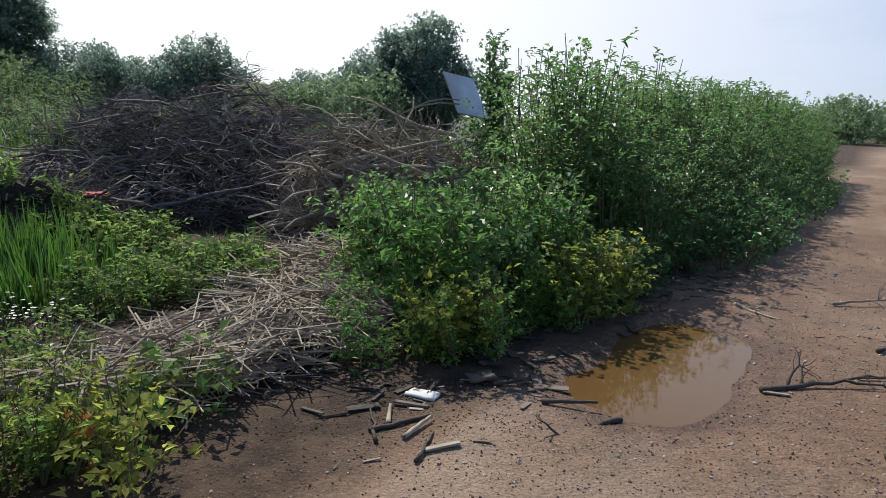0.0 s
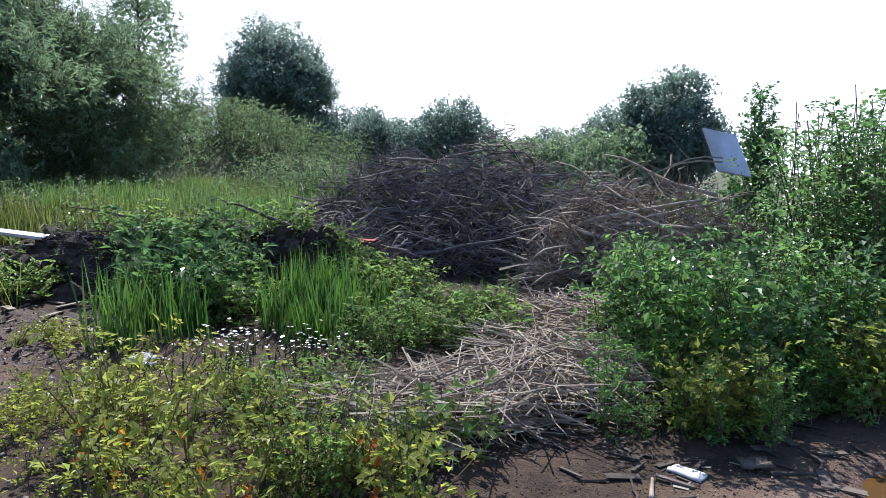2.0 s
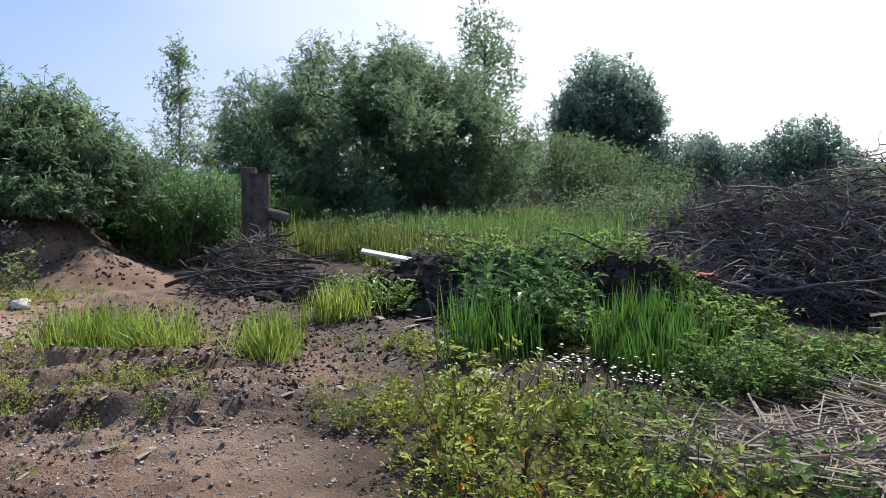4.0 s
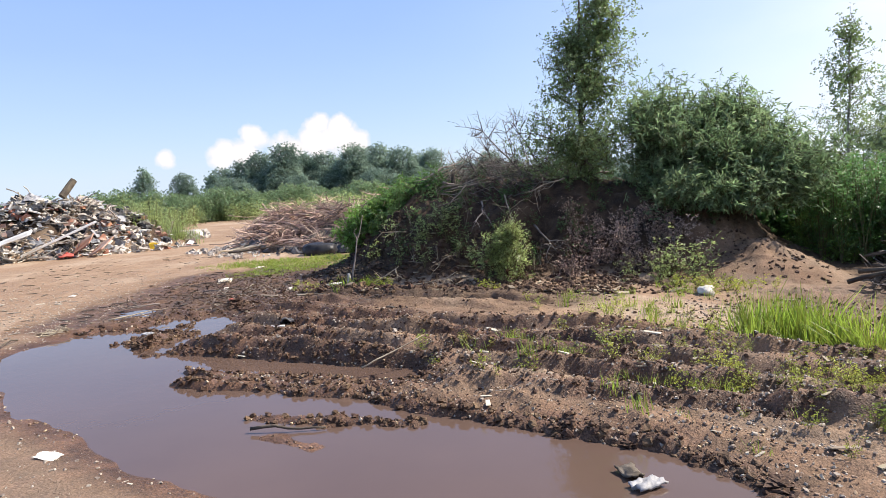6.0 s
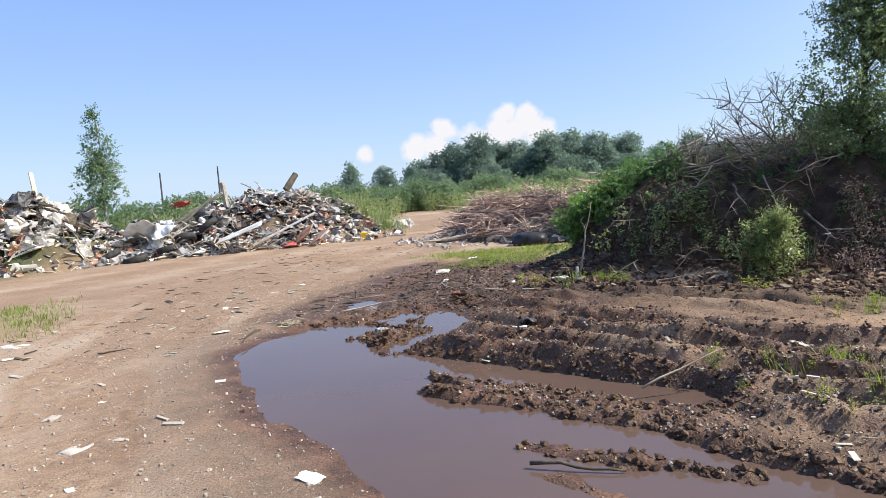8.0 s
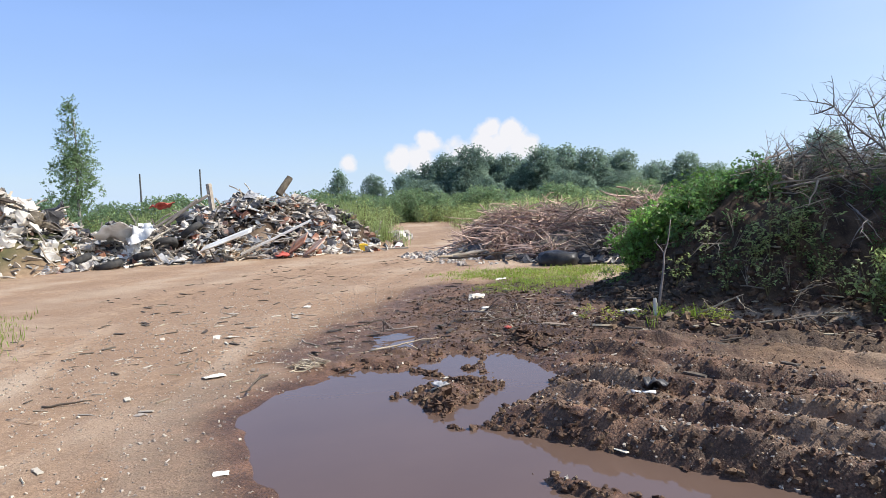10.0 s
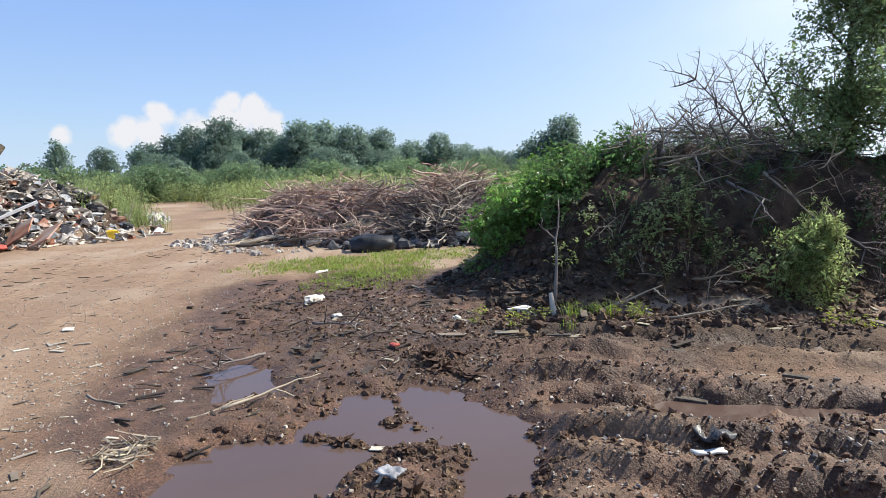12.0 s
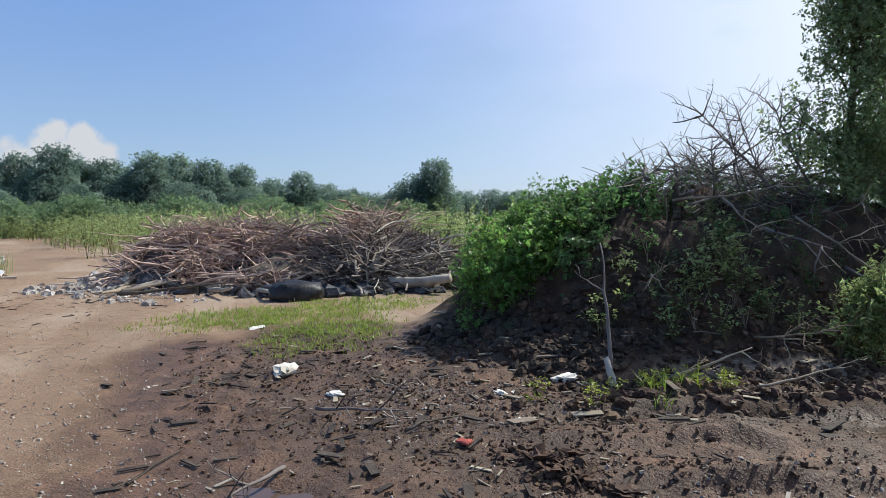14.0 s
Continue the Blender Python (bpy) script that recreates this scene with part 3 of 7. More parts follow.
def land(x, y):
    x, y = np.asarray(x, float), np.asarray(y, float)
    z = 0.025 * fbm(x * 0.35, y * 0.35, 3, 1) + 0.018 * fbm(x * 3.1, y * 3.1, 4, 2)
    mz = step(-mud_zone(x, y), -0.4, 0.5)
    u = x - 0.24 * y + 0.10 * fbm(x * 0.5, y * 0.5, 2, 40)
    ruts = np.zeros(np.shape(x))
    for c, w, a in ((-4.78, 0.34, 0.20), (-5.22, 0.28, 0.22), (-5.74, 0.26, 0.20), (-6.16, 0.30, 0.26), (-6.72, 0.30, 0.24), (-7.25, 0.32, 0.22), (-7.9, 0.34, 0.16), (-8.5, 0.34, 0.14)):
        v = u - c + 0.12 * fbm(x * 2.3, y * 1.1, 3, int(-c * 10)) + 0.06 * fbm(x * 7, y * 5, 2, 48)
        ruts = np.maximum(ruts, a * np.exp(-(v / np.where(v < 0, w, 0.075)) ** 2))
    ruts = ruts - 0.06
    damp = step(-(np.minimum(capsule(x, y, -8.4, -5.2, -12.4, -6.8, 1.3), capsule(x, y, -8.0, -6.4, -11.5, -7.6, 0.8))), -0.5, 0.4)
    damp = np.maximum(damp, step(-capsule(x, y, -9.2, 2.6, -5.2, 3.4, 1.0), -0.4, 0.4))
    z = z + damp * (1 - mz) * (0.05 * fbm(x * 3.3, y * 3.3, 4, 42) + 0.06 * np.abs(fbm(x * 7, y * 7, 3, 43)) + 0.02 * fbm(x * 16, y * 16, 2, 44))
    calm = 1 - 0.62 * step(-y, 4.3, 5.1)
    z = z + mz * calm * (0.04 + 0.58 * ruts * (1.0 + 1.2 * fbm(x * 0.9, y * 0.6, 3, 41)) + 0.07 * fbm(u * 3.6, y * 0.8, 3, 42) + 0.05 * fbm(u * 8.0, y * 2.6, 3, 45) + 0.04 * np.abs(fbm(x * 9.5 + y, y * 8.5 - x, 3, 43)) + 0.03 * fbm(x * 14 + 2 * y, y * 14 - 2 * x, 3, 44) + 0.022 * np.abs(fbm(x * 21 - y, y * 21 + x, 2, 46)))
    d = pool_field(x, y)
    z = np.where(d > 0.0, np.maximum(z, WATER_Z + 0.012 + np.minimum(d, 0.4) * 0.05), z)
    shore = np.clip(d * (0.16 + 1.3 * mz * calm * calm), -0.12, 1.0)
    z = np.minimum(z, WATER_Z + np.maximum(shore, -0.12))
    for ax, ay, bx, by, r_ in BARS:
        z = np.minimum(z, WATER_Z + 0.045 + 0.05 * fbm(x * 7, y * 7, 3, 47) + 0.5 * np.maximum(capsule(x, y, ax, ay, bx, by, r_ + 0.12), 0))
    m = mound(x, y)
    rough = step(m, 0.05, 0.5)
    z = z + m + rough * (0.22 * fbm(x * 1.8, y * 1.8, 4, 51) + 0.07 * fbm(x * 8, y * 8, 3, 52))
    hp = heaps(x, y)
    return z + hp + step(hp, 0.05, 0.4) * 0.2 * fbm(x * 1.5, y * 1.5, 4, 53)


def graded(lo, hi, fine, reach):
    mid = np.arange(lo, hi + fine / 2, fine)
    tail, s = [], fine
    p = 0.0
    while p < reach:
        s = min(s * 1.09, 60.0); p += s; tail.append(p)
    tail = np.array(tail)
    return np.concatenate([lo - tail[::-1], mid, hi + tail])


gx, gy = graded(-14.0, 3.2, 0.038, 1600), graded(-8.6, 6.0, 0.042, 1600)
X, Y = np.meshgrid(gx, gy, indexing="ij")
Z = land(X, Y)
nx, ny = X.shape
idx = np.arange(nx * ny).reshape(nx, ny)
GQ = np.stack([idx[:-1, :-1], idx[1:, :-1], idx[1:, 1:], idx[:-1, 1:]], -1).reshape(-1, 4)
me = mesh_of("ground", np.stack([X, Y, Z], -1).reshape(-1, 3), GQ, M_EARTH, smooth=True)
fx, fy = X.ravel(), Y.ravel()
pf, rf, mf = pool_field(fx, fy), road_field(fx, fy), mud_zone(fx, fy)
edge = 0.8 * fbm(fx * 0.8, fy * 0.8, 4, 61)
# shaded sides of the rut ridges, painted as dark bands
band_u = fx - 0.24 * fy + 0.10 * fbm(fx * 0.5, fy * 0.5, 2, 40)
rut_shade = np.max([np.exp(-((band_u - c_) / 0.17) ** 2) for c_ in (-6.75, -6.2, -5.75, -5.2, -4.8, -7.3, -8.3)], 0)
rut_shade = np.clip(rut_shade * (1 + 1.2 * fbm(fx * 1.3, fy * 1.3, 3, 64)), 0, 1)
# wet mud and damp earth, plus the painted shade along the ruts
wet_shade = np.maximum(step(-mf + 0.5 * edge, -0.7, 0.5) * np.clip(0.28 + 0.75 * rut_shade + 0.7 * fbm(fx * 2.1, fy * 2.1, 3, 62), 0.15, 1.0), step(-pf, -0.75, -0.02))
wet_shade = np.maximum(wet_shade, 0.9 * step(-(np.minimum(capsule(fx, fy, -8.4, -5.2, -12.4, -6.8, 1.5), capsule(fx, fy, -7.8, -6.8, -11.8, -8.1, 1.25)) + 0.8 * edge), -0.4, 0.4))
wet_shade = np.maximum(wet_shade, 0.75 * step(-(capsule(fx, fy, -9.2, 2.4, -5.4, 3.2, 1.1) + 0.7 * edge), -0.5, 0.4))
wet_shade = np.maximum(wet_shade, 0.5 * step(np.exp(-(((fx + 11.0) / 1.6) ** 2 + ((fy - 1.6) / 1.4) ** 2)), 0.2, 0.7))
wet_shade = np.maximum(wet_shade, 0.6 * step(-pf + 0.5 * edge, -1.7, -0.25))
wet_shade = np.maximum(wet_shade, (0.42 + 0.5 * fbm(fx * 0.9, fy * 0.9, 3, 65)) * step(fx + 0.6 * fy + edge, 0.0, 2.0) * step(40 - fy, 0, 20))
wet_shade = np.maximum(wet_shade, (0.92 + 0.35 * fbm(fx * 1.6, fy * 1.6, 3, 68)) * step(-mf + 0.4 * edge, -1.2, 0.2) * step(-fy, 4.0, 5.2))
wet_shade = np.maximum(wet_shade, (0.8 + 0.5 * fbm(fx * 1.2, fy * 1.2, 3, 69)) * step(-(capsule(fx, fy, -8.0, -6.6, -11.0, -6.6, 1.3) + 0.9 * edge), -0.5, 0.5))
wet_shade = np.clip(wet_shade, 0, 1)
half = 2.6 + 2.3 * step(-fy, 3, 9) * step(-fx, 0, 4)
meadow = step(rf + edge, half + 2.6, half + 5.5) * step(np.maximum(np.maximum(-15 - fx, fx - 1), np.maximum(fy - 9, -9 - fy)), -1, 4)
# bare soil below plants, mound and heaps, with their shade painted in
veg_shade = np.maximum(step(fy + 0.9 * edge, 0.7, 1.9) * step(-(fx - 0.62 * (fy - 3.4)) + 0.5 * edge, -0.35, 0.35), 0) * (1 - step(-fx, 4.0, 5.0) * step(-fy, -3.2, -2.4))
veg_shade = np.maximum(veg_shade, np.maximum(step(mound(fx, fy) + 0.1 * edge, 0.03, 0.18), step(heaps(fx, fy), 0.05, 0.3)))
veg_shade = np.maximum(veg_shade, 0.85 * step(-(capsule(fx, fy, -9.2, 3.4, -6.0, 4.6, 0.8) + edge), -0.6, 0.6))
veg_shade = np.maximum(veg_shade, 0.8 * step(-(capsule(fx, fy, -9.8, -5.2, -9.4, -1.4, 0.5) + edge), -0.6, 0.6))
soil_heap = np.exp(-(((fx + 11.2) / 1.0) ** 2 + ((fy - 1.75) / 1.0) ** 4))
veg_shade = np.maximum(veg_shade, (0.5 + 0.6 * fbm(fx * 1.4, fy * 1.4, 3, 70)) * step(-(capsule(fx, fy, -8.8, -6.3, -12.0, -6.6, 1.2) + 0.9 * edge), -0.5, 0.6))
veg_shade *= 1 - np.clip(soil_heap * 1.6, 0, 1)
lane = fbm(rf * 1.7 + 0.15 * fx, (fx * 0.86 + fy * 0.5) * 0.14, 4, 66) + 0.25 * fbm(fx * 1.3, fy * 1.3, 3, 67)
for nm, val in (("wet_shade", wet_shade), ("lane", lane), ("veg_shade", np.clip(veg_shade, 0, 1)), ("meadow", np.clip(meadow, 0, 1))):
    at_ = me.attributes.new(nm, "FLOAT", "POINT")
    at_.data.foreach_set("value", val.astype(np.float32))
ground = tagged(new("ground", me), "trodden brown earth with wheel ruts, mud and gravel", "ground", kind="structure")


def pool(name, label, x0, y0, x1, y1, water=M_WATER):
    n = 24
    gx_, gy_ = np.linspace(x0, x1, n), np.linspace(y0, y1, n)
    V = np.array([(a, b, WATER_Z) for a in gx_ for b in gy_])
    Q = [(i * n + j, (i + 1) * n + j, (i + 1) * n + j + 1, i * n + j + 1) for i in range(n - 1) for j in range(n - 1)
         if pool_field(np.array([V[i * n + j][0], V[(i + 1) * n + j + 1][0], (V[i * n + j][0] + V[(i + 1) * n + j][0]) / 2]), np.array([V[i * n + j][1], V[(i + 1) * n + j + 1][1], (V[i * n + j][1] + V[i * n + j + 1][1]) / 2])).min() < 0.3]
    return single(name, (V, np.array(Q), 0), water, label, "puddle", kind="structure")


pool("water", "shallow brown puddle lying in deep wheel ruts", -9.0, -7.8, -2.2, 0.6)
pool("water", "small muddy puddle reflecting the sky beside the track", 0.3, 2.9, 2.3, 5.2, M_WATER_TAN)


# ---------- plants ----------
def herb(h, n, l, w, seed, stems=1, lean=0.15, m_leaf=0, m_stem=1, low=0.15, top=0.6):
    """An upright leafy plant: stems with leaves in turn up the stalk, smaller towards the tip."""
    r = np.random.default_rng(seed)
    out = []
    for s in range(stems):
        a = r.uniform(0, 6.28)
        hh = h * r.uniform(0.75, 1.0)
        d = np.array([math.cos(a), math.sin(a), 0]) * lean * hh * (s > 0 or 0.4)
        t = np.linspace(0, 1, 4)
        pts = np.outer(t ** 1.4, d) + np.outer(t, [0, 0, hh])
        out.append(tube(pts, np.linspace(0.009, 0.003, 4) * max(1, h), 3, m_stem))
        k = n // stems
        f = np.linspace(low, 1, k)
        P = np.outer(f ** 1.4, d) + np.outer(f, [0, 0, hh])
        yaw = np.arange(k) * 2.4 + r.uniform(0, 0.7, k)
        up = r.uniform(-0.2, 0.7, k) + 0.35 * f
        sz = (1 - (1 - top) * f) * r.uniform(0.7, 1.15, k)
        c, s_, cu, su = np.cos(yaw), np.sin(yaw), np.cos(up), np.sin(up)
        R = np.zeros((k, 3, 3))
        R[:, :, 0] = np.stack([c, s_, 0 * c], 1); R[:, :, 1] = np.stack([-s_ * cu, c * cu, su], 1); R[:, :, 2] = np.stack([s_ * su, -c * su, cu], 1)
        out.append(spread(one_leaf(l, w, m=m_leaf), R * sz[:, None, None], P))
    return join(*out)


def shrublet(h, stems, twigs, n, l, w, seed, out_=0.2, lean=0.2):
    """A bushy plant: stems with side twigs, each twig with leaves that stand out flat."""
    r = np.random.default_rng(seed)
    out = []
    for s in range(stems):
        a, hh = s * 2.4 + r.uniform(0, 0.8), h * r.uniform(0.7, 1.0)
        d = np.array([math.cos(a), math.sin(a), 0]) * lean * hh * r.uniform(0.3, 1.2)
        t = np.linspace(0, 1, 4)
        out.append(tube(np.outer(t ** 1.3, d) + np.outer(t, [0, 0, hh]), np.linspace(0.0055, 0.002, 4), 3, 1))
        for k in range(twigs):
            f = 0.06 + 0.94 * (k + r.uniform(0, 0.8)) / twigs
            o = d * f ** 1.3 + np.array([0, 0, hh * f])
            b = k * 2.4 + r.uniform(0, 1)
            reach = out_ * (1.1 - 0.55 * f) * r.uniform(0.6, 1.2)
            e = np.array([math.cos(b), math.sin(b), r.uniform(0.1, 0.8)]) * reach
            q = r.uniform(0.15, 1.05, n)
            P = o + q[:, None] * e + r.normal(0, 0.012, (n, 3))
            yaw, up = b - math.pi / 2 + r.normal(0, 1.0, n), r.normal(0.15, 0.45, n)
            c, s_, cu, su = np.cos(yaw), np.sin(yaw), np.cos(up), np.sin(up)
            R = np.zeros((n, 3, 3))
            R[:, :, 0] = np.stack([c, s_, 0 * c], 1); R[:, :, 1] = np.stack([-s_ * cu, c * cu, su], 1); R[:, :, 2] = np.stack([s_ * su, -c * su, cu], 1)
            out.append(spread(one_leaf(l, w, m=0), R * r.uniform(0.6, 1.2, n)[:, None, None], P))
    return join(*out)


def plants(name, label, category, group, pts, kinds, mats, size=(0.7, 1.2), lean=8.0, seed=0):
    """Plants that can be told apart, each an object of its own on a shared mesh."""
    r = np.random.default_rng(seed)
    pts = pts[pool_field(pts[:, 0], pts[:, 1]) > 0.03]
    z = land(pts[:, 0], pts[:, 1])
    meshes = [mesh_of(name, p[0], p[1], mats, p[2]) for p in kinds]
    for i, (x, y) in enumerate(pts):
        ob = new(name, meshes[r.integers(0, len(kinds))])
        ob.matrix_basis = pose(x, y, z[i] - 0.02, r.normal(0, lean), r.normal(0, lean), r.uniform(0, 360)) @ Matrix.Scale(r.uniform(*size), 4)
        tagged(ob, label, category, group)


def blades(h, n, w, seed, spread_r=0.12, bend=0.35, m=0):
    """A tuft of long narrow blades."""
    r = np.random.default_rng(seed)
    out = []
    for i in range(n):
        a, hh, b = r.uniform(0, 6.28), h * r.uniform(0.55, 1.0), bend * r.uniform(0.2, 1.0)
        o = np.array([r.normal(0, spread_r), r.normal(0, spread_r), 0])
        d, s = np.array([math.cos(a), math.sin(a), 0]), np.array([-math.sin(a), math.cos(a), 0]) * w / 2
        V = []
        for t, k in ((0, 1), (0.5, 0.9), (1, 0.12)):
            c = o + d * b * hh * t ** 2 + np.array([0, 0, hh * t * (1 - 0.25 * b * t)])
            V += [c - s * k, c + s * k]
        out.append((np.array(V), np.array([(0, 1, 3, 2), (2, 3, 5, 4)]), m))
    return join(*out)


def sprig(n, l, w, seed, length=1.0, m_leaf=0, m_stem=1):
    """A leafy twig along z, the unit of tree crowns."""
    p = herb(length, n, l, w, seed, 1, 0.2, m_leaf, m_stem, low=0.1, top=0.75)
    return p


def in_area(n, seed, *shapes):
    """Random points in capsules (ax, ay, bx, by, r)."""
    r = np.random.default_rng(seed)
    out = []
    areas = np.array([math.hypot(s[2] - s[0], s[3] - s[1]) * 2 * s[4] + 3.1 * s[4] ** 2 for s in shapes])
    for s, k in zip(shapes, np.round(n * areas / areas.sum()).astype(int)):
        t, a, q = r.uniform(0, 1, k), r.uniform(0, 6.28, k), np.sqrt(r.uniform(0, 1, k)) * s[4]
        out.append(np.stack([s[0] + t * (s[2] - s[0]) + q * np.cos(a), s[1] + t * (s[3] - s[1]) + q * np.sin(a)], 1))
    return np.concatenate(out)


def patch(name, label, category, pts, kinds, mats, size=(0.7, 1.2), lean=0.12, seed=0, sink=0.02, height=None, kind="stuff"):
    """Many plants of a few kinds rooted at pts, as one mesh."""
    r = np.random.default_rng(seed)
    pts = pts[pool_field(pts[:, 0], pts[:, 1]) > 0.03]
    P = np.column_stack([pts, land(pts[:, 0], pts[:, 1]) - sink])
    which = r.integers(0, len(kinds), len(P))
    out = []
    for k, piece in enumerate(kinds):
        sel = P[which == k]
        if len(sel) == 0:
            continue
        R = turns(len(sel), lean, size, seed=seed * 31 + k)
        if height is not None:
            R = R * height(sel[:, 0], sel[:, 1])[:, None, None]
        out.append(spread(piece, R, sel))
    return single(name, join(*out), mats, label, category, kind=kind)


def tree(name, label, at, height, crown, twig, mats, bark, n=900, trunk_r=0.12, limbs=14, size=(0.8, 1.3), seed=0, group="", category="tree", hollow=0.45, foot=0.0, near=True):
    """A tapered trunk with limbs; twigs of leaves over ellipsoids (x, y, z, rx, ry, rz) of the crown, uneven and with gaps."""
    r = np.random.default_rng(seed)
    t = thing(name, label, category, group, at=at)
    top = max(c[2] for c in crown)
    pts = bent(top * 0.96, 0.035, 7, seed)[:, [1, 2, 0]]
    wood = [tube(pts, np.linspace(trunk_r, trunk_r * 0.2, 8), 8)]
    P, D = [], []
    vol = np.array([c[3] * c[4] * c[5] for c in crown]) ** 0.67
    for c, k in zip(crown, np.round(n * vol / vol.sum()).astype(int)):
        d = r.normal(0, 1, (k * 3, 3)); d /= np.linalg.norm(d, axis=1)[:, None]
        q = r.uniform(hollow ** 2, 1, k * 3) ** 0.5
        lob = 1 + 0.22 * np.sin(d[:, 0] * 5 + c[0] * 3) * np.sin(d[:, 1] * 5 + c[1]) + 0.12 * np.sin(d[:, 2] * 9 + d[:, 0] * 7)
        p = np.array(c[:3]) + d * (q * lob)[:, None] * np.array(c[3:])
        hole = vnoise(p[:, 0] * 1.7 / c[3] ** 0.5 + seed, p[:, 2] * 1.7 / c[3] ** 0.5 + p[:, 1], 5)
        keep = (hole > -0.22) & (p[:, 2] > foot)
        p, d = p[keep][:k], d[keep][:k]
        P.append(p); D.append(d)
    P, D = np.concatenate(P), np.concatenate(D)
    for i in r.choice(len(P), min(limbs, len(P)), replace=False):
        z0 = max(0.12 * height, P[i][2] - r.uniform(0.2, 0.6) * np.hypot(P[i][0], P[i][1]) - 0.1)
        z0 = min(z0, top * 0.9)
        s = np.array([np.interp(z0, pts[:, 2], pts[:, 0]), np.interp(z0, pts[:, 2], pts[:, 1]), z0])
        q = np.linspace(0, 1, 5)[:, None]
        line = s + (P[i] - s) * q + np.array([0, 0, 0.12]) * np.linalg.norm(P[i] - s) * np.sin(q * np.pi) + r.normal(0, 0.02 * height / 4, (5, 3)) * (q > 0)
        rr = trunk_r * 0.45 * (1 - 0.6 * z0 / top)
        wood.append(tube(line, np.linspace(rr, rr * 0.15, 5), 5))
    if near:
        part("trunk", wood[0], bark, t, smooth=True)
        for w_ in wood[1:]:
            part("limb", w_, bark, t, smooth=True)
    else:
        part("trunk", join(*wood), bark, t, smooth=True)
    z = D * 0.8 + np.array([0, 0, 0.45]) + r.normal(0, 0.35, D.shape)
    z /= np.linalg.norm(z, axis=1)[:, None]
    x = np.cross(z, r.normal(0, 1, D.shape)); x /= np.linalg.norm(x, axis=1)[:, None]
    R = np.stack([x, np.cross(z, x), z], -1) * r.uniform(*size, (len(P), 1, 1))
    part("crown", spread(twig, R, P - 0.4 * np.einsum("nij,j->ni", R, [0, 0, 1.0])), mats, t)
    return t


def on(x, y, dz=0.0):
    return (x, y, float(land(np.array([x]), np.array([y]))[0]) + dz)



# ---------- vegetation, from the track outwards ----------
WEED = [shrublet(0.5, 4, 6, 6, 0.045, 0.026, s, 0.15, 0.45) for s in range(4)]
SAPLING = [shrublet(1.0, 4, 10, 12, 0.036, 0.019, 10 + s, 0.21, 0.2) for s in range(5)]
LEAFY = [shrublet(1.0, 4, 9, 9, 0.058, 0.034, 310 + s, 0.22, 0.25) for s in range(5)]
SAPLING_FAR = [shrublet(1.0, 3, 7, 6, 0.062, 0.032, 15 + s, 0.22, 0.25) for s in range(3)]
NETTLE = [shrublet(0.5, 3, 5, 5, 0.085, 0.05, 20 + s, 0.22, 0.5) for s in range(3)]
TUFT = [blades(0.6, 34, 0.012, 30 + s) for s in range(3)]
REED = [blades(0.9, 22, 0.02, 40 + s, 0.10, 0.25) for s in range(3)]

# the thicket along the track
tall = in_area(420, 101, (0.9, 6.3, 1.4, 7.2, 0.65), (1.15, 7.3, 6.1, 15.1, 1.35), (5.6, 14.6, 8.4, 19.4, 1.35))
patch("shrub_thicket", "dense dark green willow saplings beside the track", "shrub", tall, SAPLING, [M_LEAF_THICKET, M_STEM], (1.6, 2.3), 0.1, 1, height=lambda x, y: np.clip(0.5 + 0.42 * ((y - 5.28) * 0.54 - (x - 1.35) * 0.84), 0.55, 1.12))
patch("weed_patch", "low dark weeds at the foot of a thicket", "weeds", in_area(110, 121, (0.6, 4.9, 1.6, 6.0, 0.35), (1.9, 6.4, 6.6, 13.4, 0.5)), WEED, [M_LEAF_DARK, M_STEM], (0.7, 1.6), 0.25, 21)
edge_pts = in_area(84, 102, (-0.6, 4.5, 0.1, 4.7, 0.35), (0.1, 4.9, 0.9, 5.9, 0.4), (-0.9, 5.0, 0.2, 5.6, 0.5))
plants("leafy_shrub", "dark leafy green shrub at the edge of a thicket", "shrub", "shrubs before the thicket", edge_pts[::2], LEAFY, [M_LEAF_THICKET, M_STEM], (0.6, 1.3), 15, 2)
# every second shrub gets the lighter leaves, standing for sun on them
plants("leafy_shrub", "leafy green shrub coloured as sunlit at the edge of a thicket", "shrub", "shrubs before the thicket", edge_pts[1::2], LEAFY, [M_LEAF_SUNLIT, M_STEM], (0.5, 1.2), 17, 44)
plants("low_shrub", "low leafy green shrub on bare earth", "shrub", "shrubs before the thicket", in_area(46, 142, (-0.8, 3.85, 0.1, 4.05, 0.3), (0.2, 4.2, 0.9, 5.2, 0.25)), LEAFY, [M_LEAF_SUNLIT, M_STEM], (0.25, 0.62), 16, 42)
plants("yellow_weed", "yellowing leafy weed at the edge of bare earth", "weed", "yellow weeds before the thicket", in_area(44, 103, (-0.3, 3.85, 0.0, 4.1, 0.16), (0.6, 4.8, 1.1, 5.5, 0.28)), WEED, [M_LEAF_YELLOW, M_STEM], (0.8, 1.5), 9, 3)
# weeds in front of the clearing
plants("yellow_weed", "low yellow-green weed on bare soil", "weed", "weeds on bare soil", in_area(50, 104, (-2.9, 1.75, -1.2, 2.35, 0.45), (-3.4, 2.3, -2.4, 2.7, 0.5)), WEED, [M_LEAF_YELLOW, M_STEM], (0.4, 1.25), 10, 4)
plants("orange_weed", "small weed with orange autumn leaves", "weed", "orange weeds", np.array([(-2.3, 2.0), (-1.95, 1.95), (-2.75, 2.0), (-1.6, 2.3), (-2.55, 1.7)]), [shrublet(0.4, 2, 3, 3, 0.05, 0.035, 66, 0.1, 0.2)], [M_ORANGE, M_STEM], (0.9, 1.2), 8, 5)
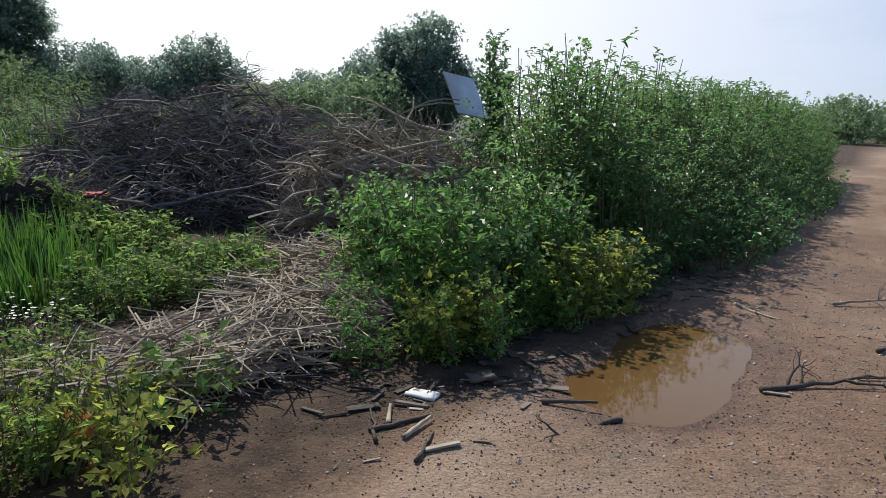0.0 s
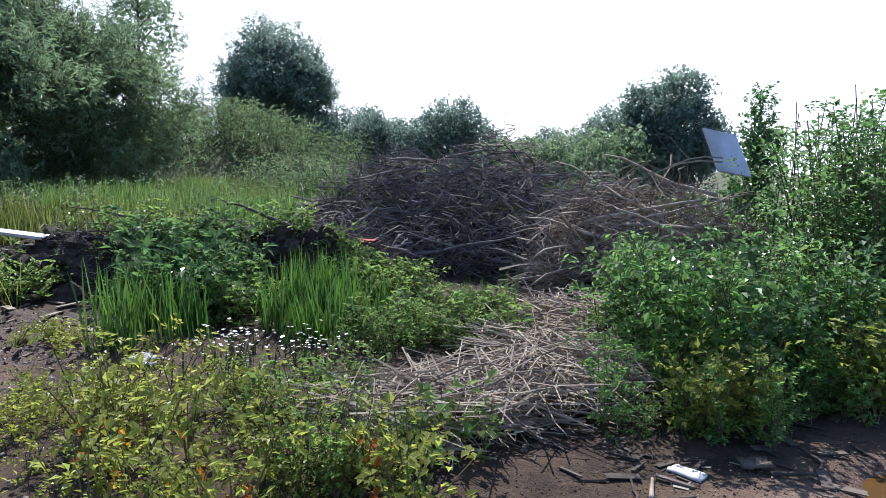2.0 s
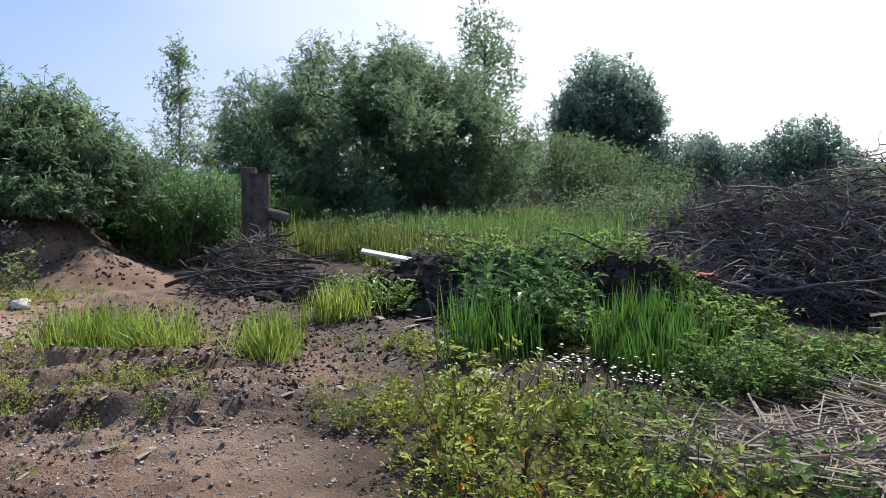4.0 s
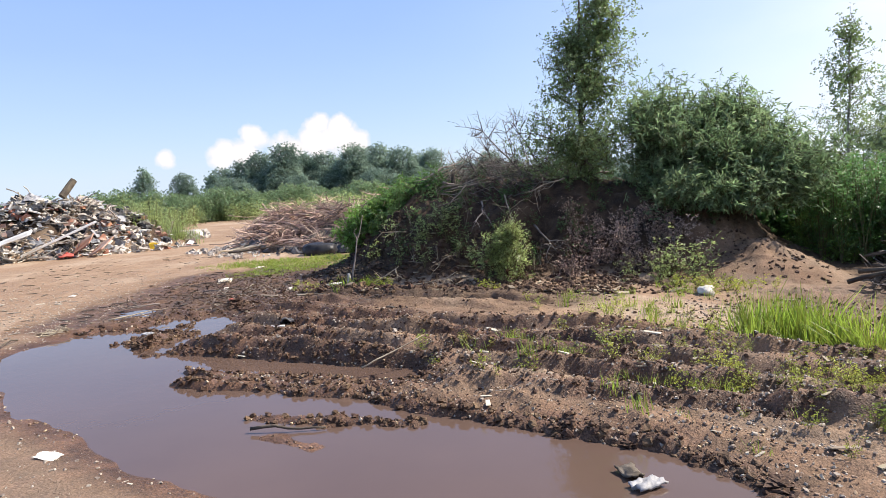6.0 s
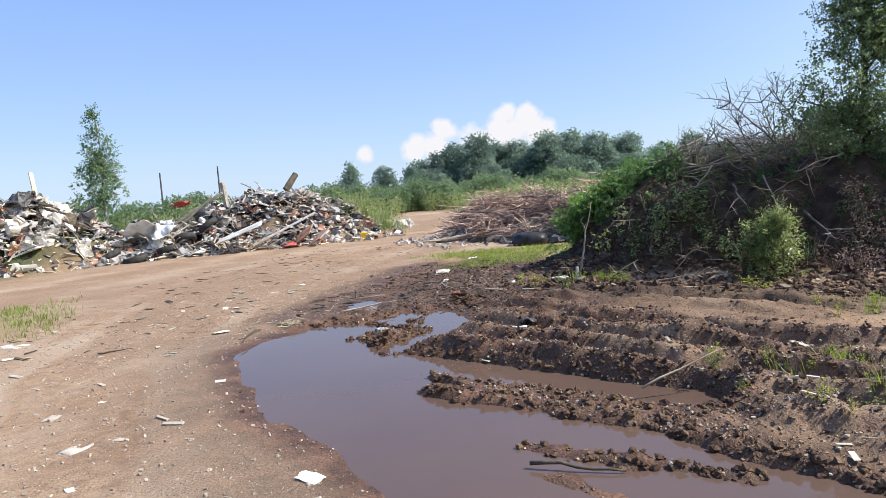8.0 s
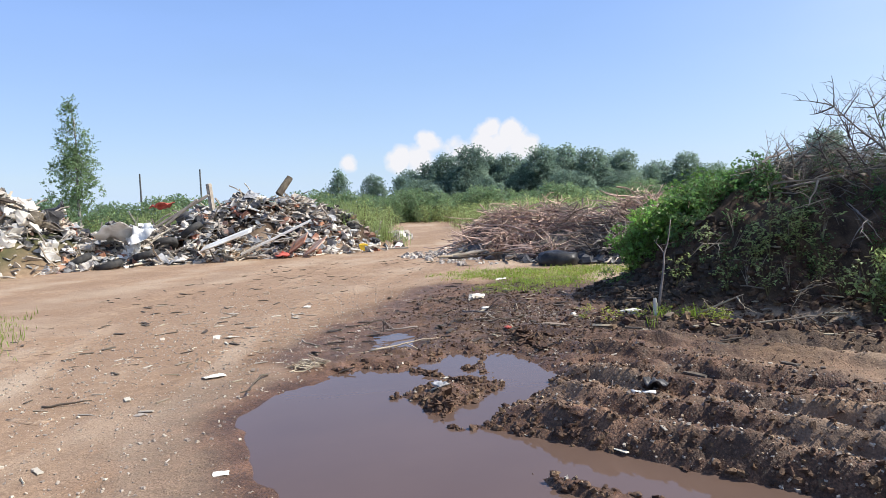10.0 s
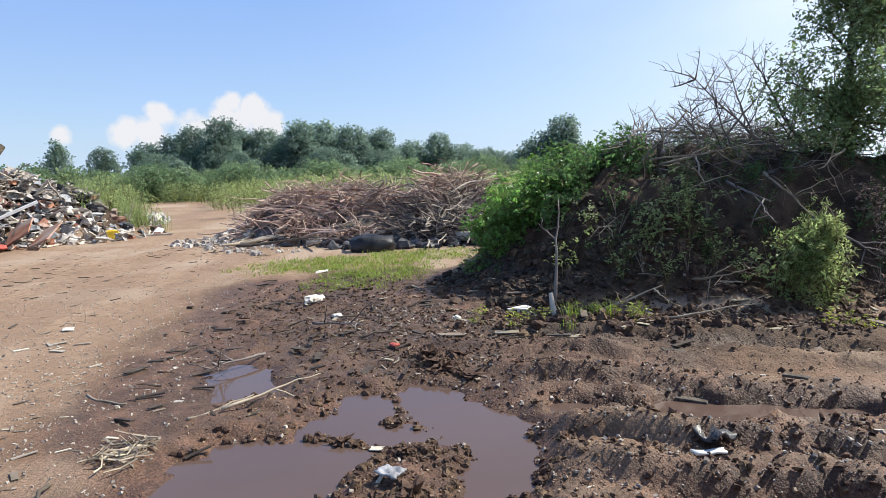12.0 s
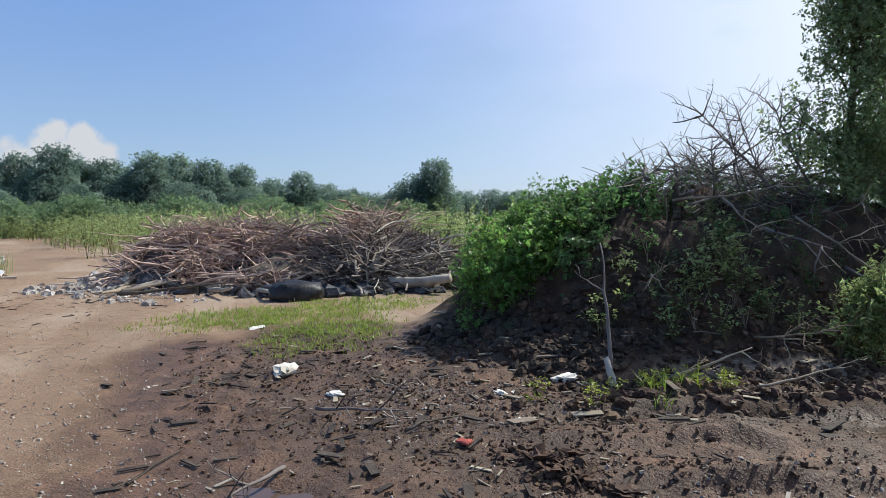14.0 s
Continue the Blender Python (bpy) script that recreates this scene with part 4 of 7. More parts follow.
patch("weed_patch", "low green weeds on bare soil", "weeds", in_area(80, 105, (-1.9, 2.4, -1.3, 2.8, 0.35), (-2.6, 3.0, -2.3, 3.4, 0.3), (-2.9, 4.6, -2.0, 5.0, 0.5)), WEED + NETTLE, [M_LEAF_MID, M_STEM], (0.45, 0.95), 0.2, 5)
patch("nettle_patch", "sunlit green nettles and creepers over rubbish", "weeds", in_area(170, 106, (-5.3, 4.5, -4.3, 4.9, 0.55), (-4.2, 6.2, -3.4, 6.5, 0.5), (-2.9, 5.2, -2.1, 5.3, 0.35)), NETTLE, [M_LEAF_MID, M_STEM], (0.4, 1.0), 0.3, 6)
plants("reed_tuft", "bright green upright reeds in a wet hollow", "reeds", "reeds in the hollow", in_area(40, 107, (-3.7, 4.7, -3.3, 5.0, 0.32), (-4.6, 3.5, -4.3, 3.6, 0.12)), REED, [M_GRASS], (0.5, 0.95), 5, 7)
FLOWER = [join(herb(0.22, 10, 0.05, 0.015, 60 + s, 2), *[(V_ * [1, 1, 1] + o, Q_, 2) for V_, Q_, o in [(np.array([(-0.016, 0, 0), (0, -0.016, 0.002), (0.016, 0, 0), (0, 0.016, 0.002)]), np.array([(0, 1, 2, 3)]), np.array([math.cos(k * 2.1 + s) * 0.07, math.sin(k * 2.1 + s) * 0.07, 0.2 + 0.03 * (k % 3)])) for k in range(6)]]) for s in range(3)]
patch("flower_patch", "small white daisies on gravelly soil", "flowers", in_area(46, 108, (-3.7, 3.4, -3.1, 3.9, 0.32), (-3.0, 3.6, -2.7, 3.9, 0.22)), FLOWER, [M_LEAF_MID, M_STEM, M_FLOWER], (0.7, 1.2), 0.2, 8)
patch("grass_clump", "thick clump of bright green sedge on mud", "grass", in_area(50, 109, (-6.8, 0.9, -6.5, 1.5, 0.45)), TUFT, [M_GRASS_OLIVE], (0.4, 1.0), 0.25, 9)
patch("grass_clump", "small clump of bright green sedge on mud", "grass", in_area(20, 110, (-5.75, 2.1, -5.5, 2.3, 0.22)), TUFT, [M_GRASS_OLIVE], (0.45, 1.05), 0.25, 10)
patch("grass_clump", "clump of green sedge beside dark rubbish", "grass", in_area(19, 111, (-6.9, 3.3, -6.6, 3.6, 0.25)), TUFT, [M_GRASS_OLIVE], (0.45, 1.1), 0.25, 11)
patch("grass_strip", "short bright green grass on trodden earth", "grass", in_area(1300, 112, (-13.9, -9.0, -15.8, -6.2, 0.9), (-12.4, -7.3, -14.0, -6.8, 0.7)), [blades(0.10, 16, 0.009, 70 + s, 0.10, 1.1) for s in range(3)], [M_GRASS_OLIVE], (0.4, 1.1), 0.2, 12)
patch("grass_strip", "short grass at the edge of the track", "grass", in_area(190, 113, (-5.2, -10.6, -7.2, -13.4, 0.8)), [blades(0.12, 12, 0.008, 70 + s, 0.10, 0.8) for s in range(3)], [M_GRASS_OLIVE], (0.6, 1.3), 0.2, 13)
# sedge meadow behind the hollow
patch("meadow", "tall green grass and reeds in a wet meadow", "grass", in_area(1100, 114, (-13.5, 8.4, -6.0, 10.4, 1.6), (-16.5, 9.0, -9.0, 14.5, 3.0)), REED + TUFT, [M_GRASS_WET], (0.8, 1.25), 0.1, 14)
patch("meadow", "pale seeding grass and weeds in a meadow", "grass", in_area(1300, 115, (-14.0, 6.8, -8.8, 8.2, 1.2), (-17.5, 10.0, -9.0, 15.5, 2.6)), TUFT + TUFT + WEED, [M_GRASS_DRY, M_STEM], (0.9, 1.6), 0.1, 15)
patch("weed_bank", "tall grey-green weeds on a low rise", "weeds", in_area(600, 116, (-22, 20, -15.5, 20.5, 3.5), (-12, 16, -7, 14.5, 2.2)), SAPLING_FAR, [M_LEAF_BANK, M_STEM], (1.0, 1.7), 0.08, 16)
patch("weed_bank", "green grass on the crest behind a brush heap", "weeds", in_area(500, 117, (-5.5, 11.6, 1.0, 11.2, 1.2)), NETTLE + TUFT, [M_GRASS_WET, M_STEM], (1.2, 1.9), 0.1, 17)
patch("weed_bank", "dark green bushes beyond the soil heap", "weeds", in_area(170, 118, (-13.0, 3.6, -15.5, 5.2, 1.1), (-12.4, 2.9, -12.8, 4.6, 0.6)), SAPLING, [M_LEAF_DARK, M_STEM], (1.1, 1.9), 0.1, 18)
# the far fields beyond the heaps
far_pts = in_area(1700, 119, (-30, -15, -24, -2, 4.0), (-44, -26, -36, -6, 7.0), (-24, -26, -34, -32, 4.5), (-60, -42, -52, -10, 9.0), (-12, -29, -24, -27, 2.0))
far_pts = far_pts[road_field(far_pts[:, 0], far_pts[:, 1]) > 2.0]
patch("far_meadow", "pale green weeds and grass in the open field", "weeds", far_pts, SAPLING_FAR, [M_LEAF_PALE, M_STEM], (1.0, 1.8), 0.1, 19)
patch("far_meadow", "bright green weeds in the open field", "weeds", far_pts[::3] + 0.4, SAPLING_FAR + TUFT, [M_GRASS_DRY, M_STEM], (0.9, 1.5), 0.1, 20)

TWIG_BIRCH = shrublet(0.5, 1, 5, 6, 0.05, 0.038, 80, 0.2, 0.2)
TWIG_WILLOW = shrublet(0.6, 2, 4, 6, 0.11, 0.028, 81, 0.18, 0.3)
TWIG_FAR = shrublet(0.7, 1, 4, 7, 0.20, 0.14, 82, 0.6, 0.3)
TWIG_MID = shrublet(0.6, 1, 4, 7, 0.15, 0.09, 83, 0.45, 0.3)
TWIG_BUSH = shrublet(0.3, 1, 4, 6, 0.055, 0.036, 84, 0.14, 0.3)

TWIG_BUSH2 = shrublet(0.45, 1, 5, 6, 0.085, 0.055, 85, 0.24, 0.3)

# on the mound
tree("birch_tree", "young birch with small glossy leaves on a mound", on(-12.5, -0.9, -0.1), 4, [(0.2, -0.1, 0.9, 0.9, 1.15, 0.9), (0.1, 0.15, 1.9, 0.7, 0.95, 0.8), (0, 0.3, 2.8, 0.6, 0.72, 0.75), (0.05, -0.1, 2.4, 0.5, 0.7, 0.6), (0.05, 0.35, 3.6, 0.4, 0.45, 0.7)], TWIG_BIRCH, [M_LEAF_BIRCH, M_STEM], M_BARK, 900, 0.06, 26, (0.7, 1.15), 1, hollow=0.2)
tree("willow_bush", "wide grey-green willow bush on a mound", on(-12.9, 0.9, -0.2), 2.4, [(0, 0.1, 0.9, 1.1, 1.2, 1.0), (0.3, 0.8, 0.7, 0.9, 0.9, 0.9), (0.1, -0.5, 1.3, 0.8, 0.8, 0.9), (-0.2, 0.7, 1.4, 0.7, 0.8, 0.7), (1.0, 0.3, 0.1, 0.7, 1.3, 0.6), (0.5, 1.5, 0.4, 0.8, 0.8, 0.8)], TWIG_WILLOW, [M_LEAF_WILLOW, M_STEM], M_BARK, 1300, 0.05, 26, (0.8, 1.3), 2, category="bush")
tree("leafy_bush", "green bush at the end of a mound", on(-12.7, -4.25, -0.5), 1.4, [(0, 0, 0.45, 0.95, 0.9, 0.6), (0.3, 0.5, 0.6, 0.7, 0.7, 0.6), (0.55, -0.1, 0.0, 0.7, 0.8, 0.5), (-0.7, -0.2, 0.3, 0.9, 0.8, 0.5)], TWIG_BUSH, [M_LEAF_THICKET, M_STEM], M_BARK, 800, 0.03, 16, (0.8, 1.4), 3, category="bush", foot=-0.6)
tree("small_bush", "small pale green willow bush on a slope", on(-10.6, -2.1, 0.02), 0.9, [(0, 0, 0.45, 0.36, 0.38, 0.42), (0, 0.1, 0.72, 0.26, 0.3, 0.3)], shrublet(0.35, 2, 4, 6, 0.065, 0.015, 86, 0.10, 0.3), [M_LEAF_PALE, M_STEM], M_BARK, 150, 0.015, 14, (0.6, 1.0), 4, category="bush")
for k, (bx, by, bs, turn) in enumerate([(-14.6, 2.9, 1.0, 40), (-15.6, 4.6, 0.95, 130), (-14.2, 4.4, 0.75, 220), (-13.0, 3.3, 0.6, 300), (-17.0, 6.6, 1.0, 80), (-16.2, 7.6, 0.7, 10)]):
    tree("willow_bush", "thick green bush behind a soil heap", on(bx, by, -0.15), 2.0, [(0, 0, 0.9, 1.1, 1.1, 1.0), (0.6, 0.5, 0.6, 0.9, 0.9, 0.7), (-0.5, 0.3, 1.3, 0.7, 0.7, 0.7)], TWIG_WILLOW if k % 2 else TWIG_BUSH2, [M_LEAF_MID if k % 2 else M_LEAF_DARK, M_STEM], M_BARK, int(420 * bs) + 120, 0.04, 8, (0.9, 1.4), 200 + k, "bushes behind the soil heap", "bush").matrix_basis = pose(*on(bx, by, -0.15), 0, 0, turn) @ Matrix.Scale(bs, 4)
tree("leafy_bush", "green bush coloured as sunlit at the end of a mound", on(-12.5, -5.1, -0.1), 1.0, [(0, 0, 0.4, 0.75, 0.6, 0.5), (0.3, 0.3, 0.6, 0.5, 0.5, 0.45), (-0.6, 0.1, 0.5, 0.6, 0.6, 0.5)], TWIG_BUSH, [M_LEAF_SUNLIT, M_STEM], M_BARK, 520, 0.02, 12, (0.8, 1.3), 16, category="bush", foot=-0.3)
# slender birch and the great willow beyond
tree("birch_tree", "slender young birch with sparse leaves", on(-16.5, 4.7), 5, [(0, 0, 4.6, 0.45, 0.45, 0.8), (0, 0, 3.6, 0.75, 0.75, 0.9), (0, 0, 2.4, 0.9, 0.9, 0.9)], TWIG_BIRCH, [M_LEAF_BIRCH, M_STEM], M_BIRCH_BARK, 210, 0.05, 26, (0.8, 1.3), 5, hollow=0.05)
tree("great_willow", "broad grey-green willow with many stems", on(-19.3, 11.4), 6, [(0, 0, 2.8, 4.3, 3.6, 3.2), (-2.0, -2.2, 2.2, 2.6, 2.6, 2.6), (1.8, 2.2, 2.6, 3.0, 2.8, 2.9), (0.6, 1.2, 4.2, 2.2, 2.2, 2.0)], TWIG_WILLOW, [M_LEAF_WILLOW, M_STEM], M_BARK, 3900, 0.2, 16, (1.25, 1.9), 6, hollow=0.7)
tree("tree", "airy tree with pale leaves behind a willow", on(-19.5, 17.0), 7, [(0, 0, 6.0, 1.2, 1.2, 1.3), (0.2, 0, 4.2, 1.5, 1.5, 1.8)], TWIG_MID, [M_LEAF_WILLOW, M_STEM], M_BARK, 260, 0.12, 20, (0.6, 0.9), 7)
tree("round_tree", "round-crowned tree against the bright sky", on(-31, 39), 11, [(0, 0, 7.6, 3.6, 3.6, 3.4), (-1.8, -1.2, 6.0, 2.2, 2.2, 2.4), (1.6, 1.4, 6.2, 2.4, 2.4, 2.6)], TWIG_MID, [M_LEAF_HAZE, M_STEM], M_BARK, 2400, 0.3, 30, (1.0, 1.6), 8)
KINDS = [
    tree("tree", "broad leafy tree in the distance", (-36, -80, -40), 7, [(0, 0, 3.8, 2.7, 2.7, 2.5), (1.5, 1.0, 4.9, 1.9, 1.9, 1.7), (-1.7, -0.7, 3.0, 2.2, 2.2, 2.0), (0.5, -1.6, 2.0, 2.2, 2.2, 1.8)], TWIG_FAR, [M_LEAF_HAZE, M_STEM], M_BARK, 620, 0.2, 12, (0.8, 1.3), 11, near=False, hollow=0.7),
    tree("tree", "tall oval poplar in the distance", (-36, -80, -40), 8, [(0, 0, 4.6, 2.2, 2.2, 2.8), (0.4, 0.2, 6.6, 1.7, 1.7, 1.6), (-0.7, 0.6, 2.6, 2.4, 2.4, 2.0), (0.9, -0.8, 4.0, 1.8, 1.8, 2.0)], TWIG_FAR, [M_LEAF_HAZE, M_STEM], M_BARK, 640, 0.2, 12, (0.8, 1.3), 12, near=False, hollow=0.7),
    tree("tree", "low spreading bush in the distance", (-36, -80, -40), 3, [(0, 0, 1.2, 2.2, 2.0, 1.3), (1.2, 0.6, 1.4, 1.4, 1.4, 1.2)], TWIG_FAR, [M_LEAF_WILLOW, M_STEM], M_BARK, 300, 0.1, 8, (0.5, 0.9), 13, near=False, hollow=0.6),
    tree("tree", "dark pointed tree in the distance", (-36, -80, -40), 7, [(0, 0, 1.8, 2.3, 2.3, 1.7), (0.2, 0.1, 3.6, 1.7, 1.7, 1.6), (-0.2, 0, 5.2, 1.1, 1.1, 1.3), (0, 0, 6.4, 0.55, 0.55, 0.9)], TWIG_FAR, [M_LEAF_HAZE, M_STEM], M_BARK, 480, 0.2, 12, (0.7, 1.1), 14, near=False, hollow=0.5)]


def polar(eye, azi, dist):
    return eye[0] + dist * math.cos(radians(azi)), eye[1] + dist * math.sin(radians(azi))


TALL = (7.0, 8.3, 2.8)
# (kind, azimuth, angle of the top, distance) as seen from the start of the track
FAR_NORTH = [(0, 122.5, 4.8, 47), (0, 120.3, 4.2, 45), (0, 117.4, 4.0, 44), (0, 114.0, 5.7, 43), (0, 111.6, 4.2, 42), (2, 109.3, 2.5, 36), (2, 107.2, 2.4, 38), (2, 105.8, 2.2, 36), (0, 104.2, 3.6, 42), (2, 102.0, 3.6, 36), (0, 100.0, 5.5, 41),
             (1, 97.4, 7.0, 40), (1, 95.4, 8.2, 39), (0, 93.5, 4.4, 40), (0, 126.0, 5.0, 50), (2, 63.6, 1.6, 75), (2, 62.4, 2.5, 70), (2, 60.6, 1.7, 80), (2, 58.6, 1.6, 80)]
# the wood along the western horizon, as seen from the end of the pool
FAR_WEST = [(3, -143.4, 3.4, 62), (1, -146.4, 2.7, 66), (2, -141.2, 1.3, 60), (2, -145.0, 1.4, 56)]
FAR_WEST += [(k, a, e, 64 + i * 7 % 9) for i, (k, a, e) in enumerate([(3, -149.0, 2.7), (0, -150.2, 3.1), (1, -151.7, 3.6), (1, -153.0, 4.3), (1, -155.0, 4.95), (0, -156.3, 4.2), (1, -157.4, 3.7), (1, -158.8, 4.1), (0, -160.1, 3.8), (1, -161.2, 4.7), (1, -162.4, 3.9), (1, -163.5, 4.6), (0, -164.7, 3.7), (1, -165.9, 4.25), (1, -167.0, 3.6), (1, -168.1, 3.95)])]
FAR_WEST += [(k, a, e, 78 + i * 5 % 9) for i, (k, a, e) in enumerate([(0, -170.6, 2.7), (0, -172.0, 3.0), (1, -173.3, 3.45), (0, -174.8, 2.6), (0, -176.3, 2.1), (3, -177.6, 2.2), (0, -179.2, 1.9), (0, 179.4, 1.8), (0, 175.0, 2.2), (0, 173.0, 2.0), (0, 171.2, 2.1), (0, 169.4, 1.9), (0, 167.5, 2.0), (0, 165.6, 2.1), (0, 163.5, 2.0), (0, 161.0, 2.1)])]
FAR_WEST += [(1, 176.4, 4.5, 55), (0, 177.9, 3.5, 56)]
FAR_WEST += [(0, -151 - 1.9 * i, 2.3 + 0.3 * (i % 3), 60 + i * 5 % 7) for i in range(10)]
FAR_WEST += [(2, -147 - 2.1 * i, 0.9 + 0.3 * (i % 3), 50 + i * 5 % 8) for i in range(18)]
FAR_WEST += [(2, -116 - 3.0 * i, 1.1 + 0.25 * (i % 3), 46 + i * 7 % 12) for i in range(9)]
for eye_, trees_ in (((0, 0), FAR_NORTH), ((-3.4, -4.6), FAR_WEST)):
    for k, azi, top_, dist in trees_:
        x, y = polar(eye_, azi, dist)
        h_ = 1.6 + dist * math.tan(radians(top_)) - on(x, y)[2]
        copy_thing(KINDS[k], pose(*on(x, y, -0.1), 0, 0, azi * 53 % 360) @ Matrix.Scale(h_ / (*TALL, 7.4)[k], 4))
x, y = polar((-1.1, -1.5), -123.1, 40)
tree("birch_tree", "lone birch standing behind a rubble heap", on(x, y), 7, [(0, 0, 3.2, 1.3, 1.3, 1.6), (0, 0, 5.0, 0.8, 0.8, 1.5), (0.1, 0, 6.6, 0.4, 0.4, 0.8)], TWIG_MID, [M_LEAF_WILLOW, M_STEM], M_BIRCH_BARK, 330, 0.1, 20, (0.6, 0.9), 15)
for k in KINDS:
    for o in (*k.children_recursive, k):
        bpy.data.objects.remove(o)


# ---------- heaps of brush, straw and rubble ----------
def brush(name, label, at, n, long, radius, shape, mats, seed, thick=30, girth=1.0):
    """A heap of crooked branches; shape(x, y) is its height above the land at an offset from its middle."""
    r = np.random.default_rng(seed)
    t = thing(name, label, "brush heap", at=at)
    sticks = [tube(bent(1.0, 0.22, 5, seed * 10 + k, 0.1), np.linspace(0.008, 0.003, 6) * girth, 3) for k in range(6)]
    forks = [join(s, *[(tube(bent(0.45, 0.3, 3, seed * 70 + k * 3 + j), np.linspace(0.005, 0.002, 4) * girth, 3)[0] @ np.array(Euler((0, -0.5 + 0.5 * j, 0.6 - 1.1 * j)).to_matrix()).T + s[0][(2 + j) * 3], tube(bent(0.45, 0.3, 3, 0), np.ones(4), 3)[1], 0) for j in range(2)]) for k, s in enumerate(sticks)]
    u = r.uniform(-1, 1, (n * 2, 2)) * np.array(radius)
    top = shape(u[:, 0], u[:, 1])
    keep = top > 0.08
    u, top = u[keep][:n], top[keep][:n]
    z = top * (1 - 0.85 * r.uniform(0, 1, len(u)) ** 1.6)
    yaw, tip = 14.0 * fbm(u[:, 0] * 0.55, u[:, 1] * 0.55, 2, seed) + r.normal(0, 0.55, len(u)), r.normal(0.05, 0.35, len(u))
    c, s_, ct, st = np.cos(yaw), np.sin(yaw), np.cos(tip), np.sin(tip)
    R = np.stack([np.stack([c * ct, s_ * ct, st], 1), np.stack([-s_, c, 0 * c], 1), np.stack([-c * st, -s_ * st, ct], 1)], -1) * (long * r.uniform(0.5, 1.2, len(u)))[:, None, None]
    gx0 = np.stack([u[:, 0], u[:, 1], z + land(u[:, 0] + at[0], u[:, 1] + at[1]) - at[2]], 1) - 0.5 * R[:, :, 0]
    out, w = [], r.integers(0, 6, len(u))
    for k in range(6):
        out.append(spread(forks[k], R[w == k], gx0[w == k]))
    part("twig_tangle", join(*out), mats[0], t)["kind"] = "stuff"
    # a few bleached sticks on the outside
    sel = np.flatnonzero((z > 0.72 * top) & (r.uniform(0, 1, len(u)) < 0.3))
    R2 = R[sel] * 0.8
    part("bleached_tangle", join(*[spread(forks[k], R2[k::3], gx0[sel][k::3] + [0, 0, 0.05]) for k in range(3)]), M_TWIG_PALE, t)["kind"] = "stuff"
    big = [mesh_of("branch", *(lambda p: (p[0], p[1], mats[1], p[2]))(tube(bent(1.5 * long, 0.09, 6, seed * 90 + k, 0.05), np.linspace(0.022, 0.008, 7) * (0.8 + 0.3 * k), 6)), smooth=True) for k in range(3)]
    for i in range(thick):
        k = r.integers(0, len(u))
        ob = new("branch", big[i % 3])
        ob.parent = t
        ob.matrix_basis = pose(u[k, 0] - 0.6 * math.cos(yaw[k]), u[k, 1] - 0.6 * math.sin(yaw[k]), float(top[k] * 0.85 + land(u[k:k + 1, 0] + at[0], u[k:k + 1, 1] + at[1])[0] - at[2]), r.uniform(-20, 20), r.uniform(-22, 12), math.degrees(yaw[k]))
    return t


def dome(rx, ry, h, s, uneven=1.1):
    return lambda x, y: h * np.clip(1.15 - (np.abs(x / rx) ** 2.2 + np.abs(y / ry) ** 2.2), 0, 1) ** 0.7 * np.maximum(1 + uneven * fbm(x * 1.2 + s, y * 1.2, 4, s), 0.15)


brush("brush_heap", "big heap of dead grey-brown branches", on(-4.0, 9.5), 2100, 1.1, (3.3, 1.6), lambda x, y: dome(3.1, 1.5, 1.0, 3)(x, y) * (1 - 0.45 * step(x, 0.2, 2.4)), [M_TWIG, M_TWIG], 1, 40, 1.25)
brush("brush_heap", "heap of cut branches leaning over a hollow", on(-1.1, 8.0), 900, 1.0, (1.6, 1.2), dome(1.4, 1.0, 0.95, 5), [M_TWIG_PALE, M_STRAW], 2, 34, 1.3)
brush("brush_heap", "long heap of reddish brushwood at the end of a mound", on(-19.7, -8.4), 1500, 1.15, (2.3, 3.4), dome(2.1, 3.2, 0.58, 7, 2.2), [M_TWIG_RED, M_TWIG_RED], 3, 110, 2.2)
brush("brush_heap", "heap of grey branches and rubbish beside brushwood", on(-18.5, -6.0), 480, 1.2, (1.4, 1.9), dome(1.3, 1.8, 0.6, 19), [M_TWIG, M_WOOD_GREY], 10, 60, 2.2)
brush("brush_heap", "tangle of dead branches on top of a mound", on(-13.0, -2.3), 330, 0.85, (1.1, 1.6), dome(1.1, 1.6, 0.3, 9), [M_TWIG, M_TWIG], 4, 10, 1.1)


def straws(name, label, seed, n, *caps, pile=0.26, length=(0.25, 0.75)):
    r = np.random.default_rng(seed)
    pts = in_area(n, seed, *caps)
    kinds = [tube(bent(1.0, 0.04, 2, 200 + k), [0.006, 0.005, 0.0035], 3) for k in range(4)]
    out, w = [], r.integers(0, 4, len(pts))
    yaw, tip = r.uniform(0, 6.28, len(pts)), r.normal(0, 0.16, len(pts))
    c, s_, ct, st = np.cos(yaw), np.sin(yaw), np.cos(tip), np.sin(tip)
    L = r.uniform(*length, len(pts))
    R = np.stack([np.stack([c * ct, s_ * ct, st], 1), np.stack([-s_, c, 0 * c], 1), np.stack([-c * st, -s_ * st, ct], 1)], -1)
    R[:, :, 0] *= L[:, None]
    P = np.column_stack([pts, land(pts[:, 0], pts[:, 1]) + 0.02 + pile * r.uniform(0, 1, len(pts)) ** 1.5]) - 0.5 * R[:, :, 0]
    for k in range(4):
        out.append(spread(kinds[k], R[w == k], P[w == k]))
    return single(name, join(*out), M_STRAW, label, "straw", kind="stuff")


straws("straw_heap", "heap of dry pale reed stalks on the ground", 301, 3600, (-1.9, 2.9, -1.2, 4.0, 0.42), (-0.95, 4.2, -1.6, 4.9, 0.5), (-1.3, 5.2, -1.6, 6.3, 0.45))


